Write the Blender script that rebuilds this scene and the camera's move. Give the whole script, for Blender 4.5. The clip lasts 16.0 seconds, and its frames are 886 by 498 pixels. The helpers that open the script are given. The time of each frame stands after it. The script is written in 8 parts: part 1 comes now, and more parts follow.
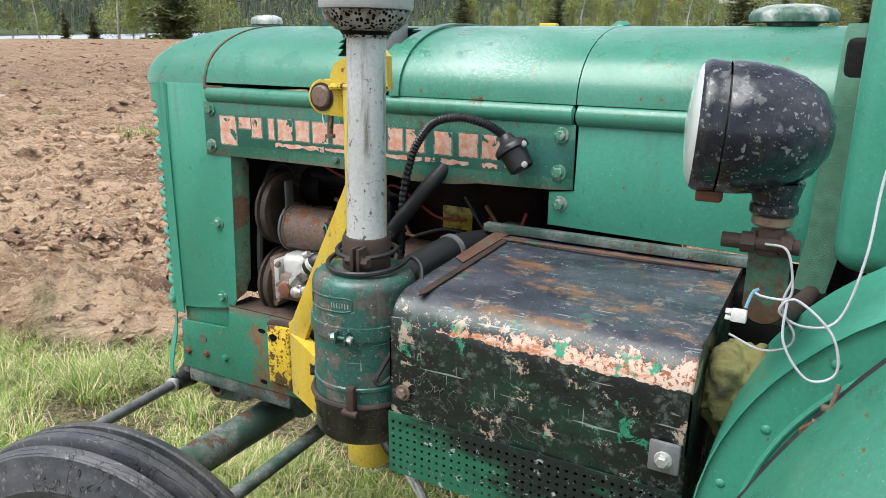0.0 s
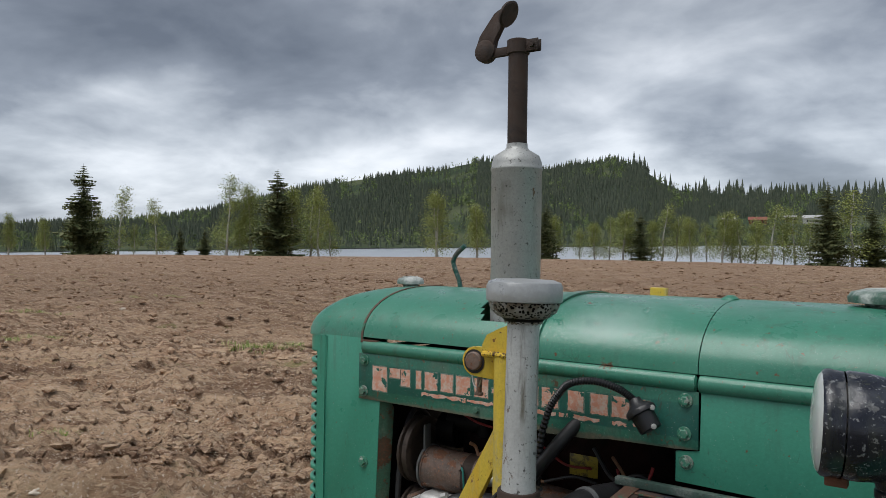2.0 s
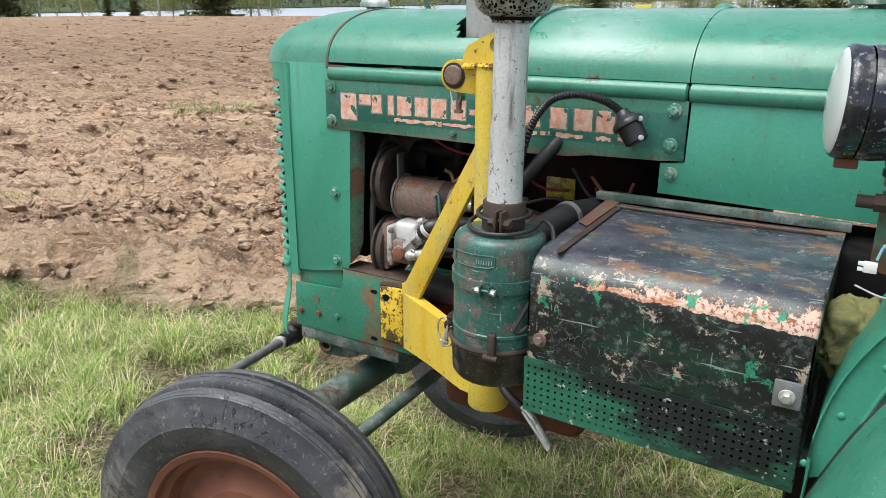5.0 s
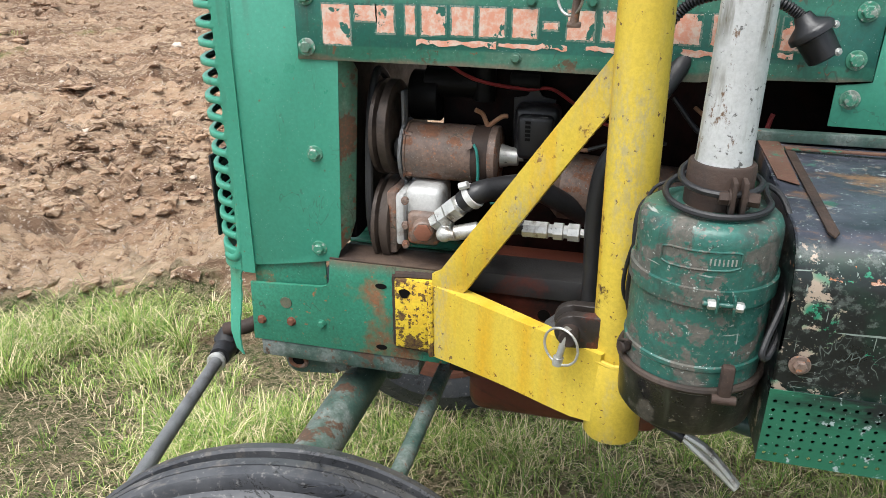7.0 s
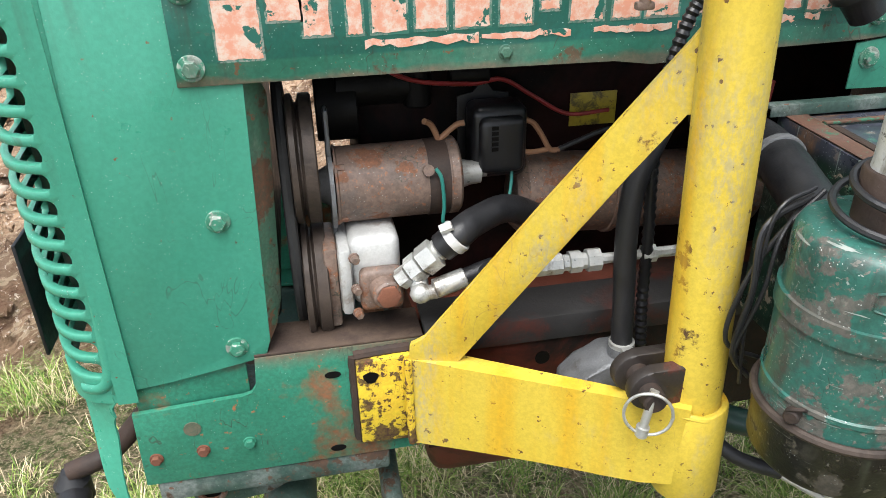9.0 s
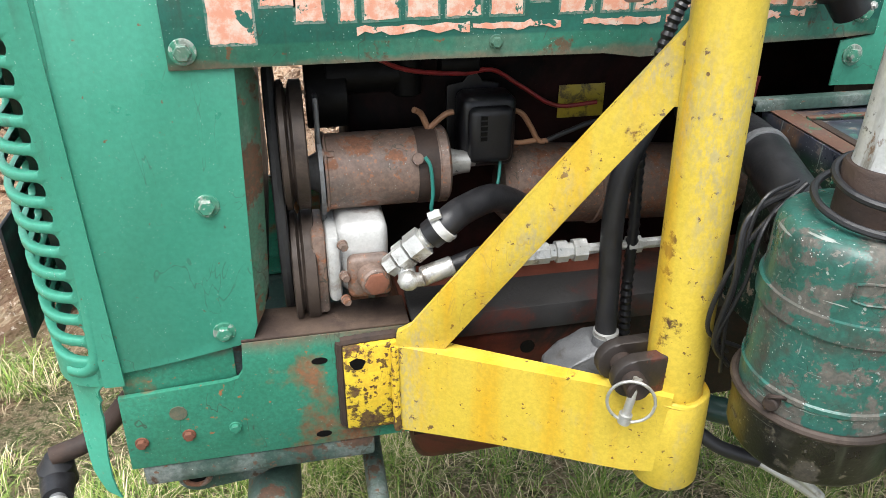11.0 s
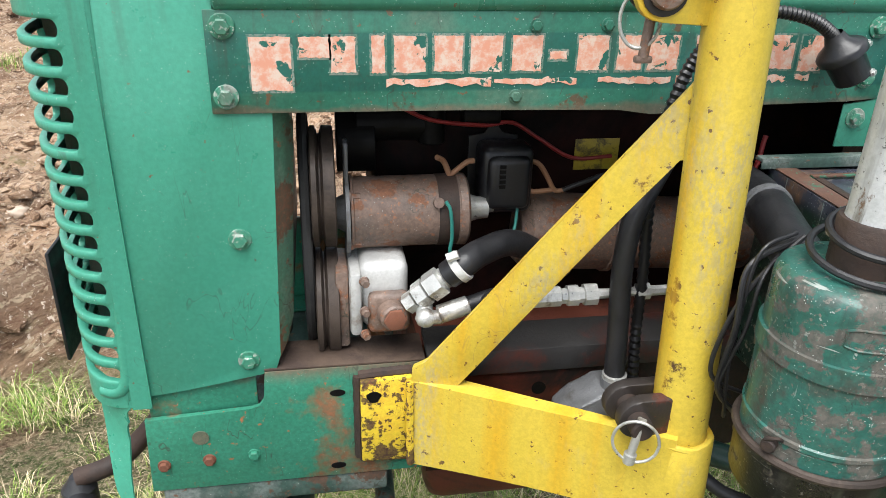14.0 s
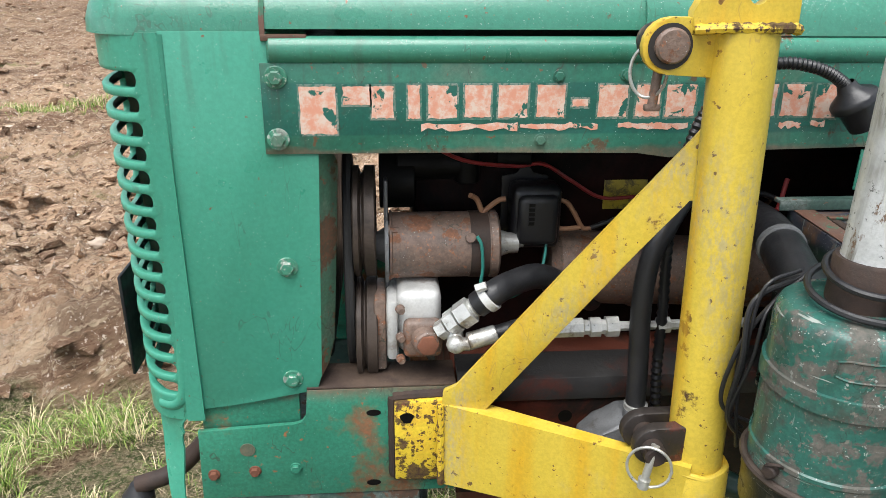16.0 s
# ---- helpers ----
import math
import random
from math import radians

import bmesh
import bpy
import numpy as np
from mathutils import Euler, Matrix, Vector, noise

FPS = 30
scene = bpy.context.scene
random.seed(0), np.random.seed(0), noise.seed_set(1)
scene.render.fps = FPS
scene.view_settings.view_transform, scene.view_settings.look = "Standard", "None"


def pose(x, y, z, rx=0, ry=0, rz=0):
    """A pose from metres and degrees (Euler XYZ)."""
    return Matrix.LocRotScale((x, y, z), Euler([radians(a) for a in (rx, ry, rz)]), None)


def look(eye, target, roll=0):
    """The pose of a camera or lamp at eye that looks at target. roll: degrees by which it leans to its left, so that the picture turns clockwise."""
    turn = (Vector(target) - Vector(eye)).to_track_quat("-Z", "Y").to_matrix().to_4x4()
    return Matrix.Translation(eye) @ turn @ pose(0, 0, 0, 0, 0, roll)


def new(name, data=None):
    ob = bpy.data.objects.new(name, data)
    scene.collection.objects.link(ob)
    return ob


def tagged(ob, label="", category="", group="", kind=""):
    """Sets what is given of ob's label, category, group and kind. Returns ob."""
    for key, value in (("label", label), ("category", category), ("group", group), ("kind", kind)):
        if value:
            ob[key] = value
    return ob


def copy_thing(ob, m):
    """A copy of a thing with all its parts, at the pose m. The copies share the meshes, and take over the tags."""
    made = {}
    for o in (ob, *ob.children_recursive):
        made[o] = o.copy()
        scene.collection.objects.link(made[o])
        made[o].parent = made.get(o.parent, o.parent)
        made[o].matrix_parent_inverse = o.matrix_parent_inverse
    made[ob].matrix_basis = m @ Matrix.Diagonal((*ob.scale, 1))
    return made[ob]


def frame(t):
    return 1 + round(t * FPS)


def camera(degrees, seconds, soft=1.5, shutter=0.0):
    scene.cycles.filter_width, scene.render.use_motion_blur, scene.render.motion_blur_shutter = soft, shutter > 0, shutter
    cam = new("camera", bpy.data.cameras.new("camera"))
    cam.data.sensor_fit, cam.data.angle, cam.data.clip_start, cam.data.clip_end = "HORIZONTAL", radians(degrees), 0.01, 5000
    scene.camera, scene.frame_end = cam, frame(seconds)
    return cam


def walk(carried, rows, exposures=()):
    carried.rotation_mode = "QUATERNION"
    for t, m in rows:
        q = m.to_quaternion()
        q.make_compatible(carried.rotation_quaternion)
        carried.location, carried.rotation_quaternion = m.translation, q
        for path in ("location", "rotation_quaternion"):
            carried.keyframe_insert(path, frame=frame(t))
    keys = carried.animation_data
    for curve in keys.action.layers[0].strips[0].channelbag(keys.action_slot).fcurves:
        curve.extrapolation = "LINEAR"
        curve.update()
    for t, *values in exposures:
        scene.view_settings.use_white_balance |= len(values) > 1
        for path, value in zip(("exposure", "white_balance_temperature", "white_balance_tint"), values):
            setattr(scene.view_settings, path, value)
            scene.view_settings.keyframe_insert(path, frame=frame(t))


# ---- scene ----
cam = camera(61.7, 16.0, soft=0.75)
PATH = [
    (0, (-0.141, -0.02, 1.495), (-1.062, 1.668, 0.946), 0.5),
    (0.5, (-0.136, -0.03, 1.504), (-1.104, 1.667, 1.077), 0.4),
    (1, (-0.125, -0.127, 1.565), (-1.161, 1.564, 1.304), 0.2),
    (1.5, (-0.14, -0.241, 1.611), (-1.24, 1.426, 1.502), 0.3),
    (2, (-0.133, -0.273, 1.623), (-1.285, 1.362, 1.635), 0.8),
    (2.5, (-0.139, -0.267, 1.63), (-1.323, 1.345, 1.669), 0.7),
    (3, (-0.143, -0.26, 1.616), (-1.332, 1.348, 1.623), 0.9),
    (3.5, (-0.155, -0.245, 1.586), (-1.316, 1.374, 1.414), 0.4),
    (4, (-0.198, -0.228, 1.533), (-1.289, 1.399, 1.132), 0.0),
    (4.5, (-0.201, -0.213, 1.52), (-1.239, 1.411, 0.985), 0.0),
    (5, (-0.223, -0.238, 1.51), (-1.214, 1.39, 0.902), 0.2),
    (5.2, (-0.246, -0.248, 1.499), (-1.217, 1.382, 0.868), 0.3),
    (7.3, (-1.032, 0.156, 1.444), (-1.344, 1.944, 0.604), -0.4),
    (7.5, (-1.075, 0.237, 1.452), (-1.304, 2.029, 0.593), -0.9),
    (8, (-1.2, 0.358, 1.43), (-1.233, 2.141, 0.523), -1.9),
    (8.5, (-1.343, 0.408, 1.447), (-1.155, 2.163, 0.505), -1.8),
    (9, (-1.374, 0.403, 1.454), (-1.05, 2.135, 0.506), -1.1),
    (11.3, (-1.381, 0.388, 1.449), (-1.019, 2.099, 0.478), 0.4),
    (11.5, (-1.38, 0.383, 1.437), (-1.023, 2.086, 0.45), 0.6),
    (12, (-1.383, 0.375, 1.425), (-1.043, 2.067, 0.414), 1.1),
    (12.5, (-1.381, 0.359, 1.445), (-1.054, 2.075, 0.471), 1.4),
    (13, (-1.382, 0.355, 1.45), (-1.061, 2.098, 0.524), 1.5),
    (13.5, (-1.382, 0.348, 1.456), (-1.066, 2.117, 0.579), 1.6),
    (14, (-1.385, 0.336, 1.46), (-1.071, 2.125, 0.624), 1.5),
    (14.5, (-1.388, 0.326, 1.467), (-1.074, 2.13, 0.662), 1.4),
    (15, (-1.394, 0.312, 1.471), (-1.103, 2.131, 0.692), 1.1),
    (15.5, (-1.39, 0.287, 1.478), (-1.153, 2.123, 0.719), 0.9),
    (16, (-1.349, 0.25, 1.484), (-1.198, 2.101, 0.742), 0.6),
]
EXPOSE = [(0, 1.25), (0.5, 1.3), (0.8, 1.05), (1.2, 0.85), (1.6, 0.4), (2.0, 0.1), (3.0, 0.0), (3.4, 0.0), (3.7, 0.4), (4.0, 0.8), (4.5, 1.15), (5.0, 1.2), (7.5, 1.45), (9.0, 1.60), (12.5, 1.65), (14.5, 1.48), (16, 1.36)]
walk(cam, [(t, look(eye, target, roll)) for t, eye, target, roll in PATH], EXPOSE)

SKY, SUN = 0.95, 2.4

# ---- world and light ----
def build_world():
    w = bpy.data.worlds.new("overcast_sky")
    scene.world = w
    w.use_nodes = True
    nt = w.node_tree
    nt.nodes.clear()
    N = nt.nodes.new
    out, bg = N("ShaderNodeOutputWorld"), N("ShaderNodeBackground")
    sky = N("ShaderNodeTexSky")
    sky.sky_type, sky.sun_disc = "NISHITA", False
    sky.sun_elevation, sky.sun_rotation = radians(42), radians(200)
    skym = N("ShaderNodeVectorMath")
    skym.operation = "SCALE"
    skym.inputs["Scale"].default_value = 0.10
    nt.links.new(sky.outputs[0], skym.inputs[0])
    tc = N("ShaderNodeTexCoord")
    sep = N("ShaderNodeSeparateXYZ")
    nt.links.new(tc.outputs["Generated"], sep.inputs[0])
    # cloud layer: the direction met with a plane overhead
    zz = N("ShaderNodeMath"); zz.operation = "MAXIMUM"; zz.inputs[1].default_value = 0.0
    nt.links.new(sep.outputs["Z"], zz.inputs[0])
    za = N("ShaderNodeMath"); za.operation = "ADD"; za.inputs[1].default_value = 0.30
    nt.links.new(zz.outputs[0], za.inputs[0])
    dx = N("ShaderNodeMath"); dx.operation = "DIVIDE"
    dy = N("ShaderNodeMath"); dy.operation = "DIVIDE"
    for d, k in ((dx, "X"), (dy, "Y")):
        nt.links.new(sep.outputs[k], d.inputs[0])
        nt.links.new(za.outputs[0], d.inputs[1])
    com = N("ShaderNodeCombineXYZ")
    com.inputs[2].default_value = 2.6
    nt.links.new(dx.outputs[0], com.inputs[0])
    nt.links.new(dy.outputs[0], com.inputs[1])
    big, fine = N("ShaderNodeTexNoise"), N("ShaderNodeTexNoise")
    for n, sc, det, rough, dis in ((big, 0.95, 5.0, 0.48, 0.15), (fine, 3.2, 7.0, 0.55, 0.25)):
        n.inputs["Scale"].default_value = sc
        n.inputs["Detail"].default_value = det
        n.inputs["Roughness"].default_value = rough
        n.inputs["Distortion"].default_value = dis
        nt.links.new(com.outputs[0], n.inputs["Vector"])
    mix = N("ShaderNodeMath"); mix.operation = "MULTIPLY_ADD"
    mix.inputs[1].default_value = 0.28
    nt.links.new(fine.outputs["Fac"], mix.inputs[0])
    nt.links.new(big.outputs["Fac"], mix.inputs[2])
    ramp = N("ShaderNodeValToRGB")
    el = ramp.color_ramp.elements
    el[0].position, el[0].color = 0.47, (0.14, 0.16, 0.20, 1)
    el[1].position, el[1].color = 0.86, (0.98, 1.0, 1.03, 1)
    for p, c in ((0.58, (0.26, 0.29, 0.345, 1)), (0.66, (0.46, 0.50, 0.56, 1)), (0.74, (0.70, 0.74, 0.80, 1))):
        e = el.new(p)
        e.color = c
    nt.links.new(mix.outputs[0], ramp.inputs[0])
    # brighter band low over the hills
    low = N("ShaderNodeMapRange")
    low.inputs["From Min"].default_value, low.inputs["From Max"].default_value = 0.05, 0.42
    low.inputs["To Min"].default_value, low.inputs["To Max"].default_value = 1.36, 0.80
    nt.links.new(sep.outputs["Z"], low.inputs["Value"])
    cl = N("ShaderNodeVectorMath"); cl.operation = "SCALE"
    nt.links.new(ramp.outputs[0], cl.inputs[0])
    nt.links.new(low.outputs[0], cl.inputs["Scale"])
    both = N("ShaderNodeMix"); both.data_type = "RGBA"
    both.inputs["Factor"].default_value = 0.86
    nt.links.new(skym.outputs[0], both.inputs[6])
    nt.links.new(cl.outputs[0], both.inputs[7])
    nt.links.new(both.outputs[2], bg.inputs["Color"])
    bg.inputs["Strength"].default_value = SKY
    nt.links.new(bg.outputs[0], out.inputs[0])
    sun = bpy.data.lights.new("sun", "SUN")
    sun.energy, sun.angle, sun.color = SUN, radians(50), (1.0, 0.985, 0.965)
    ob = new("sun", sun)
    ob.matrix_world = look((0, 0, 30), (6, 12, 0))
    return w


build_world()


# ---- materials ----
class Nodes:
    """A node material with a Principled shader, and short ways to add to it."""

    def __init__(self, name, rough=0.5, metal=0.0, spec=0.5, old=None):
        self.m = old or bpy.data.materials.new(name)
        self.m.use_nodes = True
        self.t = self.m.node_tree
        self.b = self.t.nodes["Principled BSDF"]
        self.c = self.t.nodes.new("ShaderNodeTexCoord").outputs["Object"]
        if old:
            return
        self.b.inputs["Roughness"].default_value = rough
        self.b.inputs["Metallic"].default_value = metal
        self.b.inputs["Specular IOR Level"].default_value = spec

    def link(self, a, b):
        self.t.links.new(a, b)

    def noise(self, scale, detail=4.0, rough=0.55, stretch=None, distort=0.0, turn=0.0):
        n = self.t.nodes.new("ShaderNodeTexNoise")
        n.inputs["Scale"].default_value, n.inputs["Detail"].default_value = scale, detail
        n.inputs["Roughness"].default_value, n.inputs["Distortion"].default_value = rough, distort
        v = self.c
        if stretch:
            mp = self.t.nodes.new("ShaderNodeMapping")
            mp.vector_type = "TEXTURE"
            mp.inputs["Scale"].default_value = tuple(1 / v for v in stretch)
            mp.inputs["Rotation"].default_value = (0, 0, radians(turn))
            self.link(self.c, mp.inputs["Vector"])
            v = mp.outputs[0]
        self.link(v, n.inputs["Vector"])
        return n.outputs["Fac"]

    def voronoi(self, scale, feature="F1"):
        n = self.t.nodes.new("ShaderNodeTexVoronoi")
        n.feature = feature
        n.inputs["Scale"].default_value = scale
        self.link(self.c, n.inputs["Vector"])
        return n.outputs["Distance"]

    def step(self, value, lo, hi, a=0.0, b=1.0):
        n = self.t.nodes.new("ShaderNodeMapRange")
        n.inputs["From Min"].default_value, n.inputs["From Max"].default_value = lo, hi
        n.inputs["To Min"].default_value, n.inputs["To Max"].default_value = a, b
        self.link(value, n.inputs["Value"])
        return n.outputs[0]

    def math(self, op, a, b):
        n = self.t.nodes.new("ShaderNodeMath")
        n.operation = op
        for i, v in ((0, a), (1, b)):
            if isinstance(v, (int, float)):
                n.inputs[i].default_value = v
            else:
                self.link(v, n.inputs[i])
        return n.outputs[0]

    def axis(self, k):
        n = self.t.nodes.new("ShaderNodeSeparateXYZ")
        self.link(self.c, n.inputs[0])
        return n.outputs[k]

    def mix(self, fac, a, b):
        n = self.t.nodes.new("ShaderNodeMix")
        n.data_type = "RGBA"
        if isinstance(fac, (int, float)):
            n.inputs["Factor"].default_value = fac
        else:
            self.link(fac, n.inputs["Factor"])
        for i, v in ((6, a), (7, b)):
            if isinstance(v, tuple):
                n.inputs[i].default_value = (*v, 1)
            else:
                self.link(v, n.inputs[i])
        return n.outputs[2]

    def color(self, c):
        if isinstance(c, tuple):
            self.b.inputs["Base Color"].default_value = (*c, 1)
        else:
            self.link(c, self.b.inputs["Base Color"])

    def rough(self, v):
        self.link(v, self.b.inputs["Roughness"])

    def bump(self, height, strength=0.3, distance=0.002):
        n = self.t.nodes.new("ShaderNodeBump")
        n.inputs["Strength"].default_value, n.inputs["Distance"].default_value = strength, distance
        self.link(height, n.inputs["Height"])
        self.link(n.outputs[0], self.b.inputs["Normal"])


GREEN, RUST = (0.053, 0.282, 0.194), (0.16, 0.062, 0.028)


def painted(name, base, dark, rough=0.38, rust=0.70, flecks=0.0, rustcol=RUST, fade=None, scale=1.0, bumpy=0.15, spot=0.535, pale_patch=False, patch=None, fade_lo=0.50, wear=1.0, grime=(0.045, 0.05, 0.035), hem=None, streak=None, band=None, crest=None):
    """Old oil paint: two tones, rust in patches, chips, dust flecks and a slightly wavy gloss."""
    n = Nodes(name, rough)
    tone = n.noise(3.5 * scale, 5, 0.6)
    col = n.mix(n.step(tone, 0.35, 0.68), dark, base)
    if fade:
        col = n.mix(n.step(n.noise(7 * scale, 6, 0.65), fade_lo, fade_lo + 0.14), col, fade)
    rn = n.noise(9 * scale, 9, 0.68)
    if patch:
        px = n.math("DIVIDE", n.math("SUBTRACT", n.axis("X"), patch[0]), patch[2])
        pz = n.math("DIVIDE", n.math("SUBTRACT", n.axis("Z"), patch[1]), patch[3])
        rn = n.math("ADD", rn, n.step(n.math("ADD", n.math("MULTIPLY", px, px), n.math("MULTIPLY", pz, pz)), 0.0, 3.0, 0.105, 0.0))
    rmask = n.step(rn, rust, rust + (0.11 if patch else 0.03))
    col = n.mix(rmask, col, n.mix(n.noise(60, 4), rustcol, tuple(v * 0.45 for v in rustcol)))
    chip = n.step(n.noise(70 * scale, 5, 0.6), spot + 0.12, spot + 0.14)
    col = n.mix(chip, col, tuple(min(1, v * 1.1) for v in rustcol))
    if hem:
        # paint gone along the lower edge
        hz = n.math("ADD", n.axis("Z"), n.math("MULTIPLY", n.math("SUBTRACT", n.noise(14, 7, 0.7, (0.5, 1, 1)), 0.5), 0.04))
        col = n.mix(n.step(hz, hem, hem - 0.008, 0, 0.85), col, n.mix(n.noise(50, 5), (0.20, 0.13, 0.085), (0.10, 0.10, 0.075)))
    if band:
        # an older, darker stripe under the lettering
        f = n.math("MULTIPLY", n.step(n.axis("Z"), band[0], band[0] + 0.003), n.step(n.axis("Z"), band[1], band[1] - 0.003))
        col = n.mix(n.math("MULTIPLY", f, n.step(n.noise(12, 6, 0.7), 0.36, 0.55, 0.6, 1.0)), col, n.mix(n.noise(8, 5), band[2], tuple(v * 0.7 for v in band[2])))
    if crest:
        # rust that has spread down from the upper edge
        cz = n.math("ADD", n.axis("Z"), n.math("MULTIPLY", n.math("SUBTRACT", n.noise(11, 7, 0.7, (1, 1, 0.6)), 0.5), 0.07))
        col = n.mix(n.step(cz, crest - 0.012, crest + 0.012, 0, 0.85), col, n.mix(n.noise(40, 5), (0.20, 0.10, 0.065), (0.085, 0.055, 0.042)))
    if streak:
        # broad upright streaks of older paint and grey scuffs
        col = n.mix(n.step(n.noise(16, 4, 0.55, (1, 1, 0.07)), 0.50, 0.66, 0, 0.7), col, streak)
        scuff = n.math("MULTIPLY", n.step(n.noise(9, 5, 0.6, (1, 1, 0.3)), 0.52, 0.64), n.step(n.noise(170, 4, 0.7, (1, 1, 0.4)), 0.42, 0.58))
        col = n.mix(n.math("MULTIPLY", scuff, 0.6), col, (0.33, 0.31, 0.24))
    # fine mottling, runs of dirt, hair scratches and specks of dust
    col = n.mix(n.step(n.noise(150, 4, 0.7), 0.38, 0.62, 0.0, 0.32 * wear), col, tuple(v * 0.45 for v in dark))
    run = n.math("MULTIPLY", n.step(n.noise(38, 5, 0.6, (1, 1, 0.09)), 0.54, 0.66), n.step(n.noise(5, 3), 0.45, 0.65))
    col = n.mix(n.math("MULTIPLY", run, 0.4 * wear), col, grime)
    line = n.math("ABSOLUTE", n.math("SUBTRACT", n.noise(17 * scale, 3, 0.5, (1, 1, 0.5), 0.7), 0.5), 0)
    line = n.math("MULTIPLY", n.step(line, 0.006, 0.002), n.step(n.noise(11, 3), 0.53, 0.57))
    col = n.mix(n.math("MULTIPLY", line, 0.55 * wear), col, grime)
    if flecks:
        f = n.step(n.voronoi(210), 0.09 + flecks, 0.05 + flecks)
        f = n.math("MULTIPLY", f, n.step(n.noise(40, 5, 0.7), 0.48, 0.58))
        col = n.mix(n.math("MULTIPLY", f, 0.75), col, (0.62, 0.66, 0.62))
    if pale_patch:
        # pale speckles over one stretch of the hood, thinning outwards
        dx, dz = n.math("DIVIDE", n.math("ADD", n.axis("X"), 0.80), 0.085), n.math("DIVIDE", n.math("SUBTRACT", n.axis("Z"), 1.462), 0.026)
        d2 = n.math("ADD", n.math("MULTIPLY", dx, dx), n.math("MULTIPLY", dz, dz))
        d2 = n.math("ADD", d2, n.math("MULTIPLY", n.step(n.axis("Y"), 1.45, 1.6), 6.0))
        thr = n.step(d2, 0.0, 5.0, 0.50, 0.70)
        pale_speck = n.math("GREATER_THAN", n.noise(420, 3, 0.6), thr)
        col = n.mix(n.math("MULTIPLY", pale_speck, 0.55), col, (0.66, 0.74, 0.72))
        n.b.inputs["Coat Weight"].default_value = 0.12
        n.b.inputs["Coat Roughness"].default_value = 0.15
    n.color(col)
    r = n.step(n.noise(14, 5), 0.3, 0.75, rough - 0.08, rough + 0.18)
    n.rough(n.math("MAXIMUM", r, n.math("MULTIPLY", rmask, 0.85)))
    n.bump(n.math("ADD", n.math("MULTIPLY", n.noise(45, 6, 0.6), 0.6), n.noise(300, 2)), bumpy, 0.0016)
    return n.m


def plain(name, base, rough=0.6, metal=0.0, var=0.35, scale=12.0, bumpy=0.25, second=None, lo=0.45, hi=0.7, spec=0.5):
    """A surface of one stuff with grain and stains at two sizes."""
    n = Nodes(name, rough, metal, spec)
    a = tuple(v * (1 - var) for v in base)
    col = n.mix(n.step(n.noise(scale, 6, 0.62), 0.3, 0.7), a, base)
    if second:
        col = n.mix(n.step(n.noise(scale * 0.7, 8, 0.68, distort=0.4), lo, hi), col, second)
    col = n.mix(n.step(n.noise(scale * 14, 3), 0.35, 0.75, 0, 0.3), col, tuple(v * 0.5 for v in base))
    speck = n.math("MULTIPLY", n.step(n.voronoi(210), 0.16, 0.10), n.step(n.noise(30, 5, 0.7), 0.53, 0.62))
    col = n.mix(n.math("MULTIPLY", speck, 0.5), col, tuple(min(0.8, v * 1.8 + 0.01) for v in base))
    n.color(col)
    n.rough(n.step(n.noise(scale * 2, 4), 0.3, 0.7, max(0.05, rough - 0.12), min(1, rough + 0.12)))
    n.bump(n.noise(scale * 9, 5, 0.6), bumpy, 0.002)
    return n.m


M = {}
M["hood"] = painted("hood_green_paint", (0.048, 0.222, 0.150), (0.038, 0.188, 0.124), 0.30, 0.655, 0.03, bumpy=0.18, pale_patch=True, spot=0.545, wear=0.75)
M["side"] = painted("side_green_paint", GREEN, (0.044, 0.252, 0.168), 0.34, 0.675, 0.03, bumpy=0.14, spot=0.575, wear=0.65)
M["strip"] = painted("strip_worn_green_paint", (0.032, 0.180, 0.120), (0.026, 0.145, 0.098), 0.42, 0.61, 0.05, rustcol=(0.15, 0.085, 0.045), fade=(0.075, 0.15, 0.105), hem=1.226, wear=1.2, band=(1.241, 1.318, (0.014, 0.125, 0.098)))
M["rail"] = painted("rail_green_paint", (0.036, 0.250, 0.160), (0.032, 0.190, 0.118), 0.44, 0.575, 0.01, rustcol=(0.31, 0.125, 0.055), fade=(0.07, 0.18, 0.115), fade_lo=0.57, patch=(-1.365, 0.715, 0.036, 0.11), wear=1.3, crest=0.812)
M["axle"] = painted("axle_green_paint", (0.065, 0.115, 0.095), (0.035, 0.075, 0.060), 0.55, 0.565, 0.02, rustcol=(0.14, 0.07, 0.042), fade=(0.19, 0.215, 0.20), wear=1.5, spot=0.51, fade_lo=0.47)
M["flange"] = painted("greyed_green_paint", (0.055, 0.18, 0.115), (0.05, 0.12, 0.08), 0.5, 0.535, 0.0, rustcol=(0.17, 0.075, 0.04), fade=(0.16, 0.19, 0.15), wear=1.6, spot=0.50)
def scratched(m, n_scale, amount, tone):
    """Adds fine scratches round the body and rubbed spots to a paint."""
    n = Nodes(m.name, old=m)
    col = n.b.inputs["Base Color"].links[0].from_socket
    for sc, st, lo in ((n_scale, (0.35, 0.35, 5.0), 0.66), (n_scale * 1.6, (2.5, 2.5, 0.5), 0.70), (n_scale * 3.5, None, 0.66)):
        f = n.math("MULTIPLY", n.step(n.noise(sc, 4, 0.6, st), lo, lo + 0.02), n.step(n.noise(6, 4, 0.6), 0.40, 0.58))
        col = n.mix(n.math("MULTIPLY", f, amount), col, tone)
    n.color(col)
    return m


